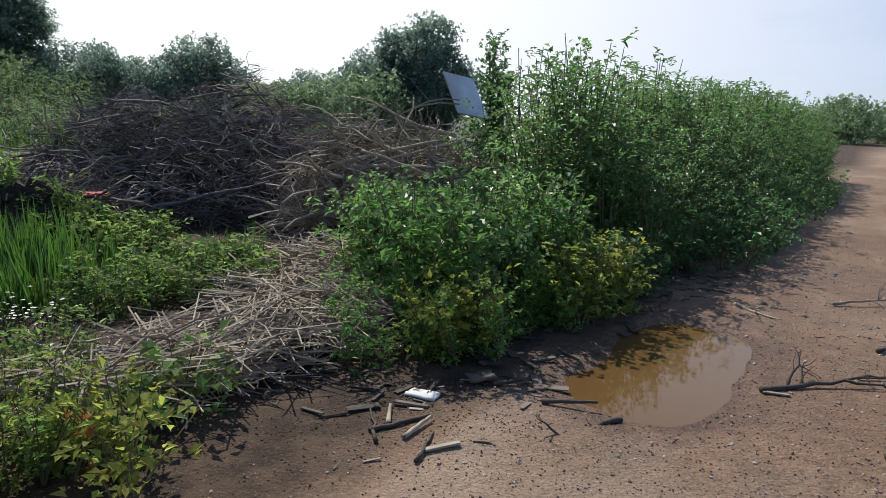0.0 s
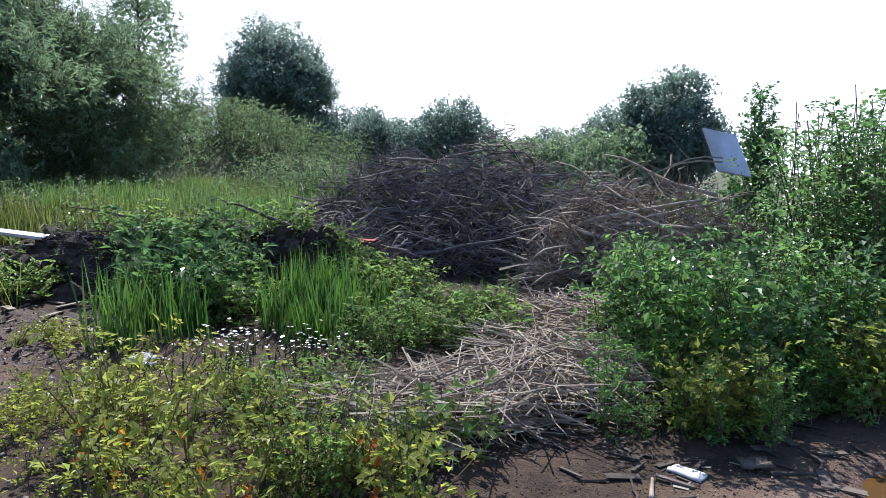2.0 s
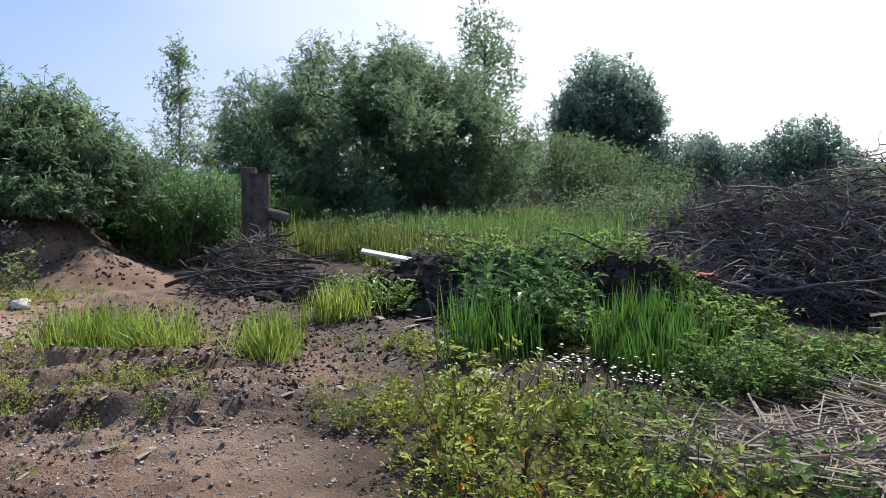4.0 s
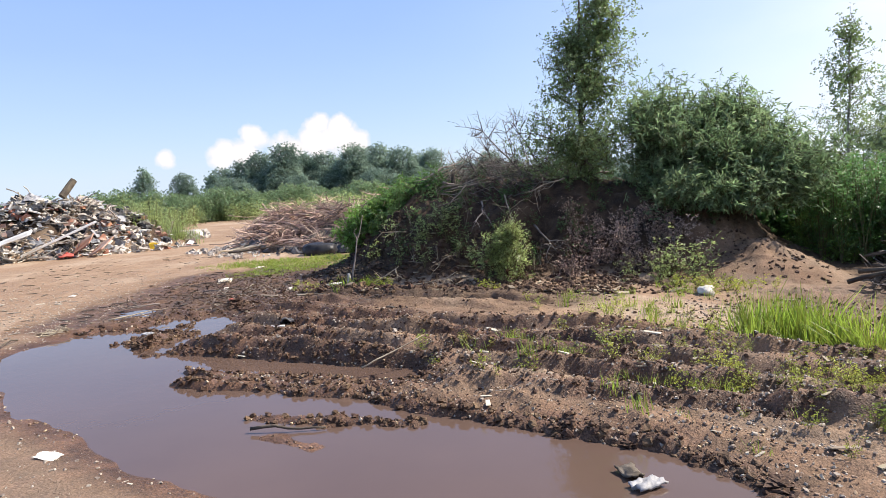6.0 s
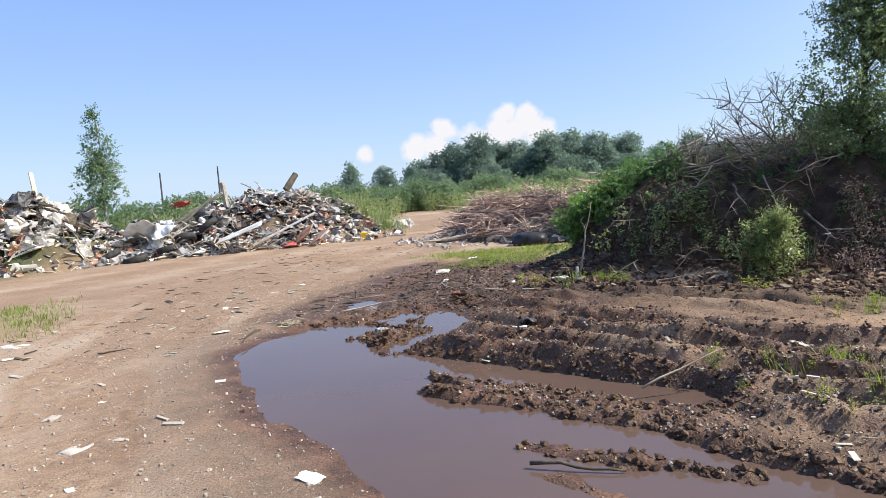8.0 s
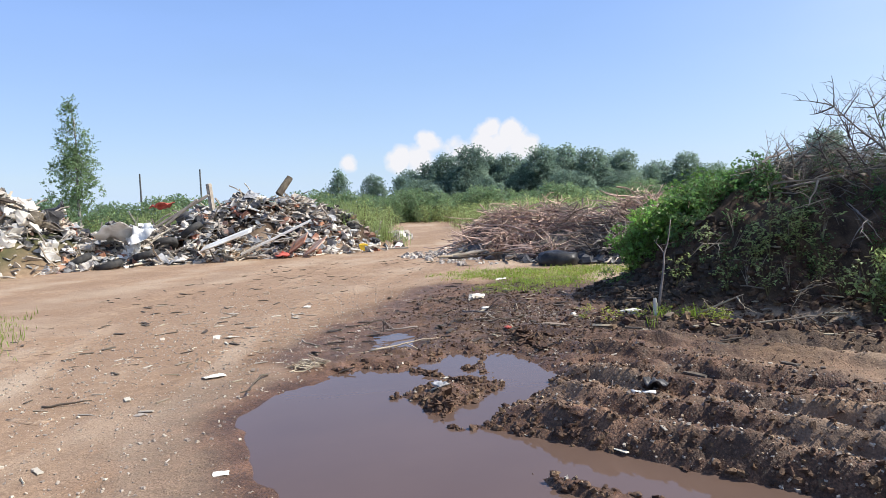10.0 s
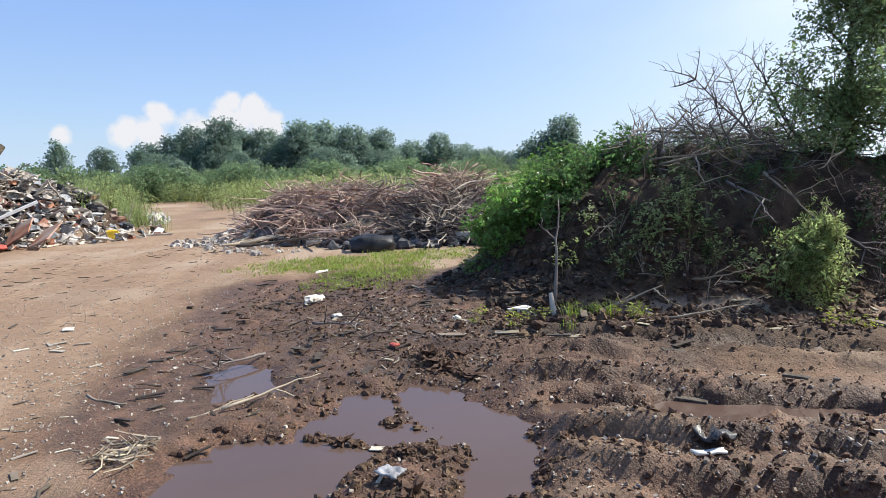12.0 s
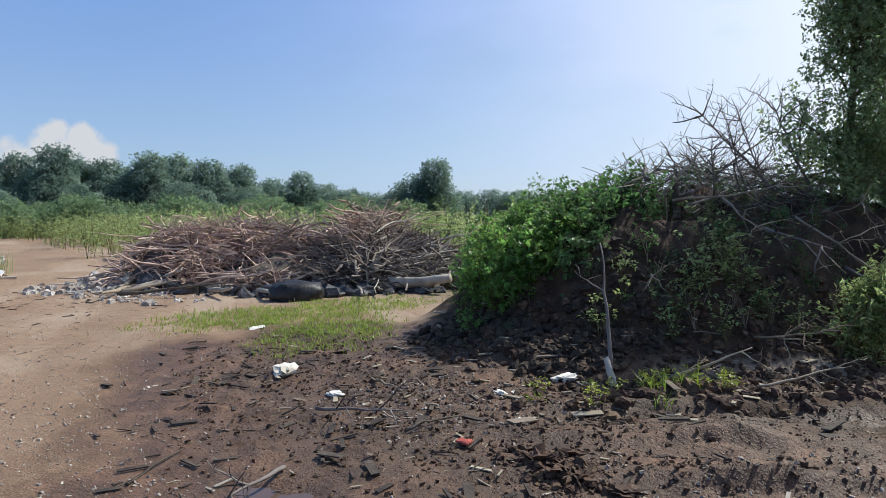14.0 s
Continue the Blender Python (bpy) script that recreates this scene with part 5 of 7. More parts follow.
# rubble heap with broken boards, sheets, bricks and tyres
def rubble(seed=5):
    r = np.random.default_rng(seed)
    t = thing("rubble_heap", "long heap of broken boards, plaster, sheets and rubbish", "rubble heap", at=(0, 0, 0))
    kinds = [("plank", box(1.7, 0.13, 0.04, 0), [M_WOOD_GREY, M_WOOD_PALE, M_WOOD_DARK, M_WOOD_PALE]), ("panel", box(0.9, 0.6, 0.05, 0, 0.06, 2), [M_WHITE, M_PLASTER, M_WHITE, M_PLASTER]),
             ("chunk", (lump(3, 3, 0.3)[0] * [0.6, 0.45, 0.35], lump(3)[1], 0), [M_PLASTER, M_BRICK, M_CONCRETE, M_WOOD_DARK]), ("sheet", sheet(0.9, 0.8, 0.45, 7, 4), [M_BAG, M_GREYSHEET, M_WHITE, M_BAG]),
             ("bar", box(1.3, 0.07, 0.07, 0), [M_WOOD_DARK, M_WOOD_GREY, M_WOOD_PALE, M_WOOD_PALE]), ("block", box(0.5, 0.3, 0.2, 0, 0.05, 7), [M_BRICK, M_PLASTER, M_WHITE, M_CONCRETE])]
    meshes = [[mesh_of(nm, p[0], p[1], m, None, False) for m in ms] for nm, p, ms in kinds]
    pts = in_area(1400, seed, (-7.0, -24.0, -14.5, -22.2, 2.3), (-14.5, -22.2, -20.6, -17.2, 2.2))
    rf_ = dump_field(pts[:, 0], pts[:, 1])
    pts = pts[(rf_ < 2.5) & (pts[:, 1] - pts[:, 0] * 0.55 > -18.0)][:300]
    zz = land(pts[:, 0], pts[:, 1])
    for i, (x, y) in enumerate(pts):
        k = (0, 1, 2, 3, 4, 1, 2, 5)[r.integers(0, 8)]
        ob = new(kinds[k][0], meshes[k][r.integers(0, 4)])
        ob.parent = t
        ob.matrix_basis = pose(x, y, zz[i] + r.uniform(-0.12, 0.1), r.normal(0, 32), r.normal(0, 30), r.uniform(0, 360)) @ Matrix.Scale(r.uniform(0.4, 1.3), 4)
    more = in_area(5600, seed + 1, (-7.0, -24.0, -14.5, -22.2, 2.5), (-14.5, -22.2, -20.8, -17.0, 2.4))
    zz = land(more[:, 0], more[:, 1])
    P = np.column_stack([more, zz + r.uniform(-0.08, 0.1, len(more))])
    small = [box(0.6, 0.07, 0.03, 0), box(0.3, 0.2, 0.03, 1, 0.06, 3), (lump(5, 2)[0] * [0.22, 0.2, 0.16], lump(5, 2)[1], 2), (*sheet(0.4, 0.35, 0.28, 5, 6)[:2], 3), box(0.9, 0.04, 0.04, 4), (*sheet(0.35, 0.3, 0.28, 5, 8)[:2], 5), (lump(6, 2)[0] * [0.25, 0.2, 0.14], lump(6, 2)[1], 6), (lump(8, 2)[0] * [0.3, 0.25, 0.18], lump(8, 2)[1], 8), tube(bent(0.9, 0.25, 5, 10), np.full(6, 0.02), 4, 4)]
    w = r.integers(0, len(small), len(P))
    part("small_rubble", join(*[spread(small[k], turns(int((w == k).sum()), 0.7, (0.45, 1.25), seed=seed + k), P[w == k]) for k in range(len(small))]), [M_WOOD_PALE, M_WHITE, M_PLASTER, M_GREYSHEET, M_WOOD_GREY, M_PLASTER, M_BRICK, M_TWIG, M_BAG], t)["kind"] = "stuff"


rubble()

# ---------- single things ----------
# the pair of standing logs
logs = thing("log_stump", "two thick upright bark-covered logs side by side", "stump", at=on(-10.9, 4.3, -0.05))
part("log", tube([(0, 0, 0), (0.02, 0, 0.7), (0.02, 0.01, 1.42)], [0.18, 0.17, 0.165], 14), M_WOOD_DARK, logs, smooth=False)
part("log", tube([(-0.18, -0.09, 0), (-0.17, -0.1, 0.8), (-0.15, -0.12, 1.52)], [0.15, 0.14, 0.13], 14), M_WOOD_DARK, logs)
part("branch_stub", tube([(0.1, 0.1, 0.75), (0.25, 0.25, 0.72), (0.33, 0.36, 0.68)], [0.1, 0.09, 0.085], 10), M_WOOD_DARK, logs)
brush("rubbish_heap", "low heap of dark twigs and rubbish round logs", on(-9.4, 3.7), 200, 0.8, (1.5, 1.0), dome(1.4, 0.9, 0.2, 13), [M_TWIG, M_WOOD_DARK], 6, 40, 1.5)
# boards
single("white_board", box(0.6, 0.78, 0.03), M_WHITE, "white flat board leaning on a brush heap", "board", Matrix(((0.726, 0.338, 0.6, -0.36), (0.677, -0.525, -0.517, 10.2), (-0.121, -0.781, 0.612, 1.79), (0, 0, 0, 1))))
single("pale_plank", box(1.05, 0.14, 0.035), M_WHITE, "long weathered pale plank on rubbish", "plank", pose(-7.3, 4.72, 0.55, 12, 10, 54))
single("black_sack", (lump(90, 6, 0.05)[0] * [0.55, 0.95, 0.42], lump(90, 6, 0.05)[1], 0), M_BAG, "full black plastic sack lying on grass", "sack", pose(*on(-16.3, -7.8, 0.12), 0, 0, 8), smooth=True)
single("wood_panel", box(1.1, 0.5, 0.03, 0, 0.03, 14), M_BARK, "brown plywood panel lying on brushwood", "panel", pose(*on(-18.0, -8.5, 0.35), 20, -28, 150))
single("black_canister", box(0.34, 0.3, 0.42, 0), M_RUBBER, "small black plastic box on the track", "box", pose(*on(-19.0, -10.4, 0), 0, 0, 20))
single("yellow_canister", box(0.38, 0.28, 0.24, 0, 0.06, 3), M_YELLOW, "yellow plastic scrap at the foot of rubble", "scrap", pose(*on(-20.0, -15.6, 0), 0, 0, 30))


def at_heap(azi, dist, dz, rx, ry, rz, eye=(-3.05, -4.16)):
    x, y = polar(eye, azi, dist)
    return pose(*on(x, y, dz), rx, ry, rz)


# the pieces of the rubble that stand out
single("old_door", box(1.5, 0.9, 0.05, 0, 0.02, 4), M_WHITE, "large white door lying flat on rubble", "door", at_heap(-134.0, 18.9, 0.62, 8, -20, 125))
single("white_plank", box(2.3, 0.22, 0.07), M_WHITE, "long white plank leaning on rubble", "plank", at_heap(-138.3, 19.2, 0.6, 0, -24, 130))
single("grey_beam", box(1.9, 0.14, 0.08), M_WOOD_GREY, "long grey beam sticking up from rubble", "beam", at_heap(-130.5, 21.0, 0.3, 0, -30, 130))
single("grey_beam", box(1.6, 0.1, 0.07), M_WOOD_GREY, "grey beam sticking up from rubble", "beam", at_heap(-130.1, 20.8, 0.3, 0, -38, 125))
single("grey_post", box(0.15, 0.12, 1.2), M_WOOD_GREY, "short grey post standing in rubble", "post", at_heap(-133.0, 21.6, -0.1, 4, 3, 10))
single("black_pipe", tube([(0, 0, 0), (0, 0.06, 0.35), (0, 0.12, 0.7)], [0.12, 0.12, 0.11], 12), M_WOOD_DARK, "dark log standing askew in rubble", "log", at_heap(-138.6, 21.0, 0.7, 30, -35, -50), smooth=False)
single("white_sheet", sheet(1.5, 1.0, 0.16, 9, 31), M_WHITE, "crumpled white sheet on rubble", "sheet", at_heap(-125.7, 20.2, 0.5, 20, -15, 20), smooth=True)
single("white_sheet", sheet(1.2, 0.8, 0.2, 9, 32), M_WHITE, "crumpled white sheet on rubble", "sheet", at_heap(-127.2, 20.0, 0.45, 30, 10, 60), smooth=True)
single("orange_board", box(0.9, 0.6, 0.04, 0, 0.04, 5), M_BRICK, "broken red-brown board leaning on rubble", "board", at_heap(-140.2, 19.3, 0.4, 35, 20, 30))
single("orange_board", box(0.8, 0.5, 0.04, 0, 0.04, 6), M_BRICK, "broken red-brown board lying on rubble", "board", at_heap(-141.7, 19.0, 0.3, 25, 25, 10))
single("red_rag", sheet(0.6, 0.5, 0.3, 7, 33), M_RED, "crumpled red rag in rubble", "rag", at_heap(-129.0, 21.2, 0.7, 20, 0, 0), smooth=True)
single("red_rag", sheet(0.5, 0.4, 0.35, 7, 34), M_RED, "crumpled red rag at the foot of rubble", "rag", at_heap(-138.7, 19.0, 0.02, 0, 0, 40), smooth=True)
for azi, dist, dz, tx, ty in ((-127.5, 19.5, 0.05, 12, 5), (-129.0, 19.9, 0.2, 25, -10), (-124.6, 19.0, 0.0, 8, 10), (-131.3, 20.2, 0.3, 30, 20), (-122.5, 19.4, 0.15, 20, 20)):
    single("tyre", ring(0.27, 0.1, 24, 10), M_RUBBER, "worn black tyre thrown on rubble", "tyre", at_heap(azi, dist, dz, tx, ty, 0), "tyres on the rubble", smooth=True)
for azi, hgt in ((-127.3, 8.0), (-131.7, 8.6)):
    x, y = polar((-1, -1.3), azi, 120)
    single("pole", tube([(0, 0, 0), (0, 0, hgt * 0.6), (0, 0, hgt)], [0.15, 0.14, 0.12], 8), M_DARKSTEEL, "thin dark pole on the horizon", "pole", pose(*on(x, y, 0)), "poles on the horizon")
# rubbish at the wet hollow
brush("rubbish_heap", "dark heap of roots and rubbish under nettles", on(-6.2, 5.5), 220, 0.7, (1.8, 0.9), dome(1.7, 0.8, 0.25, 15), [M_TWIG, M_WOOD_DARK], 8, 10)
brush("rubbish_heap", "tangle of dry twigs beside nettles", on(-5.0, 7.2), 420, 0.9, (0.9, 0.8), dome(0.9, 0.8, 0.6, 16), [M_TWIG, M_TWIG_PALE], 9, 8)
single("white_bag", sheet(0.22, 0.15, 0.3, 9, 41), M_WHITE, "crumpled white plastic bag on soil", "bag", pose(*on(-3.97, 3.25, 0.0), 0, 0, 20), smooth=True)
single("red_scrap", sheet(0.25, 0.15, 0.25, 5, 42), M_RED, "red plastic scrap among nettles", "scrap", pose(*on(-4.2, 6.8, 0.45), 0, 0, 20), smooth=True)
single("white_scrap", sheet(0.17, 0.10, 0.1, 5, 43), M_WHITE, "flat white scrap on the track", "scrap", pose(*on(-0.29, 3.32, 0.0), 0, 0, -20), smooth=True)
single("white_stone", (lump(44, 3, 0.3)[0] * [0.26, 0.18, 0.13], lump(44, 3, 0.3)[1], 0), M_WHITE, "pale lump of plaster on mud", "stone", pose(*on(-9.36, 0.68, 0.04)), smooth=True)
single("grey_rag", sheet(0.14, 0.10, 0.25, 7, 45), M_BARK, "wet grey rag lying in a puddle", "rag", pose(-3.85, -0.5, WATER_Z - 0.01, 0, 0, 30), smooth=True)
single("wet_stick", tube(bent(0.5, 0.12, 6, 46), np.linspace(0.012, 0.006, 7), 6), M_WOOD_DARK, "thin stick lying across mud in a puddle", "stick", pose(-4.2, -2.9, 0.0, 0, 2, 105), smooth=True)
single("thin_stick", tube(bent(0.6, 0.04, 4, 47), np.linspace(0.009, 0.004, 5), 5), M_STRAW, "pale thin stick standing in mud", "stick", pose(-5.5, -2.6, 0.05, 0, -22, 130), smooth=True)
for k, (x, y, s) in enumerate([(-11.1, -7.36, 0.32), (-10.4, -6.9, 0.15), (-10.6, -4.95, 0.26), (-9.6, -5.6, 0.10), (-10.2, -5.6, 0.12)]):
    single("plaster_lump", (lump(48 + k, 3, 0.3)[0] * [s, s * 0.5, s * 0.3], lump(48 + k, 3, 0.3)[1], 0), M_PLASTER, "pale lump of plaster in dark mud", "rubble", pose(*on(x, y, s * 0.05), 0, 0, k * 50), "plaster lumps in the mud")
# far tower
tower = thing("tower", "distant grey tower with a dark boxy top", "tower", at=on(-82, -176, 0))
part("shaft", box(5.0, 5.0, 12.0), M_CONCRETE, tower)
part("cabin", box(6.4, 6.4, 5.4), M_DARKSTEEL, tower, m=pose(0, 0, 12.0))
part("roof", box(6.7, 6.7, 0.4), M_DARKSTEEL, tower, m=pose(0, 0, 17.4))


# ---------- clods, stones and litter on the ground ----------
def litter(name, label, category, pts, kinds, mats, size, lean=0.8, seed=0, sink=0.3, keep_dry=True):
    """Loose small pieces lying on the land."""
    if keep_dry:
        pts = pts[pool_field(pts[:, 0], pts[:, 1]) > 0.0]
    r = np.random.default_rng(seed)
    w = r.integers(0, len(kinds), len(pts))
    out = []
    for k, piece in enumerate(kinds):
        p = pts[w == k]
        if not len(p):
            continue
        R = turns(len(p), lean, (1, 1), seed=seed * 7 + k)
        s = size[0] + (size[1] - size[0]) * r.uniform(0, 1, len(p)) ** 2.5
        P = np.column_stack([p, land(p[:, 0], p[:, 1]) + (0.5 - sink) * s * 0.5])
        out.append(spread(piece, R * s[:, None, None], P))
    return single(name, join(*out), mats, label, category, kind="stuff")


CLODS = [(lump(400 + k, 2, 0.22)[0] * [1, 0.85, 0.6], lump(400 + k, 2)[1], 0) for k in range(5)]
CRUMBS = [(lump(410 + k, 1, 0.35)[0] * [1, 0.85, 0.6], lump(410 + k, 1)[1], 0) for k in range(6)]
PEBBLES = [(lump(420 + k, 1, 0.2)[0] * [1, 0.8, 0.6], lump(420 + k, 1)[1], 0) for k in range(4)]
mp_ = in_area(16000, 500, (-7.4, -5.4, -5.0, 0.6, 1.6), (-9.4, -5.6, -9.2, -1.8, 0.9), (-8.6, -1.0, -6.5, 2.0, 1.0))
u_ = mp_[:, 0] - 0.24 * mp_[:, 1]
near_rut = np.min(np.abs(u_[:, None] - np.array([-6.16, -6.75, -5.22, -5.8, -4.85, -7.3])[None]), 1)
litter("mud_clods", "dark wet clods of churned mud", "clods", mp_[(near_rut < 0.17) | (rng.uniform(0, 1, len(mp_)) < 0.10)], CLODS[:2] + CRUMBS, M_CLOD, (0.010, 0.055), 0.8, 50)
litter("mud_clods", "dark clods of earth and rubbish on a slope", "clods", in_area(3200, 501, (-10.4, -4.9, -10.4, 0.0, 1.1), (-11.5, -5.3, -12.5, -5.5, 0.7)), CLODS, M_CLOD, (0.02, 0.13), 0.8, 51)
litter("gravel", "small stones scattered over the track", "gravel", in_area(7000, 502, (-4.2, -7.6, -1.2, -1.5, 1.7), (-9.5, -9.0, -4.5, -8.0, 1.6), (-5.2, 1.0, -3.2, 1.8, 1.2)), PEBBLES, M_STONE, (0.008, 0.035), 0.8, 52)
litter("gravel", "stones and grit in dried mud", "gravel", in_area(7000, 503, (-7.4, -5.4, -5.0, 0.6, 1.7), (-8.5, 0.2, -4.8, 1.6, 0.9), (-9.8, -6.5, -10.5, -5.2, 0.8)), PEBBLES, M_STONE, (0.01, 0.04), 0.8, 53)
CHIP = [box(1.0, 0.16, 0.06, 0, 0.03, 9), box(1.0, 0.3, 0.05, 0, 0.05, 10), tube(bent(1.0, 0.12, 3, 601), [0.05, 0.04, 0.03, 0.02], 4)]
litter("wood_litter", "splinters and bits of wood on bare earth", "litter", in_area(330, 504, (-4.2, -7.6, -0.8, -1.0, 1.9), (-10.5, -9.6, -4.8, -8.2, 1.8), (-7.4, -5.4, -5.0, 0.6, 1.7)), CHIP, M_WOOD_GREY, (0.03, 0.16), 0.06, 54, sink=0.42)
litter("wood_litter", "twigs and splinters on a dark slope", "litter", in_area(700, 505, (-10.2, -5.2, -10.3, 0.2, 1.1), (-11.5, -5.6, -12.8, -5.6, 0.8), (-8.8, 3.4, -6.0, 4.6, 1.0)), CHIP, M_TWIG_PALE, (0.04, 0.26), 0.2, 55, sink=0.4)
SCRAP = [sheet(1.0, 0.7, 0.12, 5, 620 + k, 0, 0.02) for k in range(3)]
litter("paper_scraps", "pale scraps of paper and plastic on the ground", "litter", in_area(30, 506, (-4.2, -7.8, -1.5, -2.5, 1.8), (-12.5, -9.5, -5.0, -8.4, 2.0), (-10.4, -5.6, -10.2, -0.5, 0.9), (-14.0, -7.6, -11.0, -6.6, 0.8), (-18.5, -12.2, -17.0, -10.0, 1.0)), SCRAP, M_PLASTER, (0.04, 0.19), 0.12, 56, sink=0.45)
# plants on the mound and among the ruts
patch("weed_patch", "dark weeds and dead stalks over a mound", "weeds", in_area(210, 122, (-11.9, 0.2, -12.0, 1.2, 0.5), (-11.4, -4.6, -11.6, -0.4, 0.7), (-12.4, -4.6, -12.8, 0.4, 1.0), (-12.0, -5.0, -13.5, -5.0, 0.6)), WEED + SAPLING[:1], [M_LEAF_DARK, M_STEM], (0.3, 0.7), 0.35, 22)
patch("weed_patch", "sparse small green weeds in churned mud", "weeds", in_area(110, 123, (-8.8, -0.8, -5.2, 1.2, 0.8), (-10.0, -4.6, -9.9, -3.6, 0.25), (-9.9, 0.1, -9.6, 1.6, 0.5), (-6.0, -2.0, -5.6, 0.0, 0.8)), WEED, [M_LEAF_YELLOW, M_STEM], (0.15, 0.5), 0.3, 23)
patch("dead_stalks", "pale dead stalks standing on a mound", "stalks", in_area(60, 124, (-11.0, -4.0, -11.2, -1.0, 0.5), (-12.4, -3.6, -12.8, -1.8, 0.7)), [herb(0.7, 12, 0.05, 0.012, 130 + s, 4, 0.3) for s in range(3)], [M_TWIG_PALE, M_TWIG_PALE], (0.25, 0.55), 0.4, 24)


# dead branching limbs that stand out of the mound
def limb(name, label, at, length, seed, tilt, yaw, mat, forks=7, r0=0.03):
    r = np.random.default_rng(seed)
    main = bent(length, 0.08, 8, seed)
    out = [tube(main, np.linspace(r0, r0 * 0.25, 9), 6)]
    for k in range(forks):
        i = r.integers(2, 8)
        l = length * r.uniform(0.25, 0.5)
        p = bent(l, 0.16, 5, seed * 9 + k) @ np.array(Euler((0, r.uniform(-0.9, 0.9), r.uniform(0.4, 1.1) * (-1) ** k)).to_matrix()).T + main[i]
        out.append(tube(p, np.linspace(r0 * 0.5, r0 * 0.12, 6), 4))
        for j in range(3):
            q = bent(l * 0.5, 0.2, 3, seed * 19 + k * 3 + j) @ np.array(Euler((0, r.uniform(-0.9, 0.9), r.uniform(0.3, 1.2) * (-1) ** j)).to_matrix()).T + p[2 + j]
            out.append(tube(q, np.linspace(r0 * 0.22, r0 * 0.08, 4), 3))
    return single(name, join(*out), mat, label, "branch", pose(*at, 0, -tilt, yaw), smooth=True)


limb("dead_branch", "bare grey dead branch rising from a mound", on(-12.4, -1.9, 0.1), 1.4, 71, 48, 255, M_TWIG, 14, 0.02)
limb("dead_branch", "bare dead branch leaning from a mound", on(-12.3, -1.5, 0.1), 1.2, 72, 60, 280, M_TWIG, 12, 0.018)
limb("dead_branch", "pale dead branch rising beside a bush", on(-12.2, -3.5, 0.0), 0.95, 73, 48, 100, M_TWIG_PALE, 4, 0.026)
limb("dead_branch", "bare dead branch hanging down a slope", on(-11.6, -2.6, 0.2), 0.9, 79, -12, 10, M_TWIG, 6, 0.02)
limb("dead_branch", "bare dead branch hanging down a slope", on(-11.5, -1.7, 0.25), 0.9, 80, -25, 30, M_TWIG, 6, 0.02)
limb("dead_branch", "pale forked branch at the foot of a mound", on(-10.3, -4.2, 0.05), 0.7, 74, 25, 60, M_STRAW, 4, 0.018)
# upper part of an upright stick, its shade put into a dark colour
limb("dead_branch", "dead branch leaning on dark rubbish, coloured dark as shaded", on(-10.42, -4.64, 0.0), 1.25, 75, 66, 165, M_TWIG, 1, 0.022)
limb("dead_branch", "crooked dark branch on wet earth", on(0.75, 3.2, 0.01), 0.55, 76, 0, 215, M_WOOD_DARK, 2, 0.018)
limb("dead_branch", "dark branch at the edge of a puddle", on(1.62, 3.62, 0.02), 0.75, 77, 3, 15, M_WOOD_DARK, 3, 0.02)
limb("dead_branch", "crooked stick on the track", on(2.15, 5.5, 0.01), 0.5, 78, 0, 290, M_WOOD_GREY, 2, 0.015)

# dark lumps of earth and roots at the wet hollow
litter("earth_lumps", "dark lumps of earth and roots under nettles", "clods", in_area(420, 507, (-7.3, 4.6, -5.0, 5.2, 0.45), (-8.6, 3.6, -6.6, 4.4, 0.5), (-5.6, 5.6, -4.4, 6.4, 0.5)), CLODS, M_CLOD_DARK, (0.06, 0.38), 0.8, 57)
litter("wood_litter", "splinters and bits of bark beside a puddle", "litter", in_area(16, 508, (-0.8, 2.7, 0.5, 3.3, 0.35), (-0.5, 3.2, 0.4, 3.5, 0.3)), CHIP, M_TWIG_PALE, (0.05, 0.2), 0.1, 58, sink=0.4)
litter("wood_litter", "dark twigs and leaf litter below a thicket", "litter", in_area(420, 509, (-0.9, 3.3, 0.3, 3.75, 0.35), (0.4, 4.3, 2.6, 7.0, 0.4)), CHIP, M_WOOD_DARK, (0.03, 0.18), 0.2, 59, sink=0.4)
plants("nettle", "sunlit green nettle growing over rubbish", "weed", "nettles over the rubbish", in_area(60, 125, (-6.8, 5.2, -4.6, 6.4, 0.5), (-7.6, 3.9, -6.6, 4.4, 0.4)), NETTLE, [M_LEAF_MID, M_STEM], (0.5, 1.1), 10, 25)
plants("grass_tuft", "tuft of green grass in churned mud", "grass", "grass tufts in the mud", in_area(46, 126, (-8.9, -0.6, -6.0, 0.9, 0.7), (-9.9, -4.7, -9.6, -3.9, 0.3), (-9.6, 0.4, -9.0, 1.2, 0.4)), [blades(0.25, 18, 0.008, 75 + k, 0.05, 0.6) for k in range(2)], [M_GRASS_OLIVE], (0.4, 1.0), 8, 26)

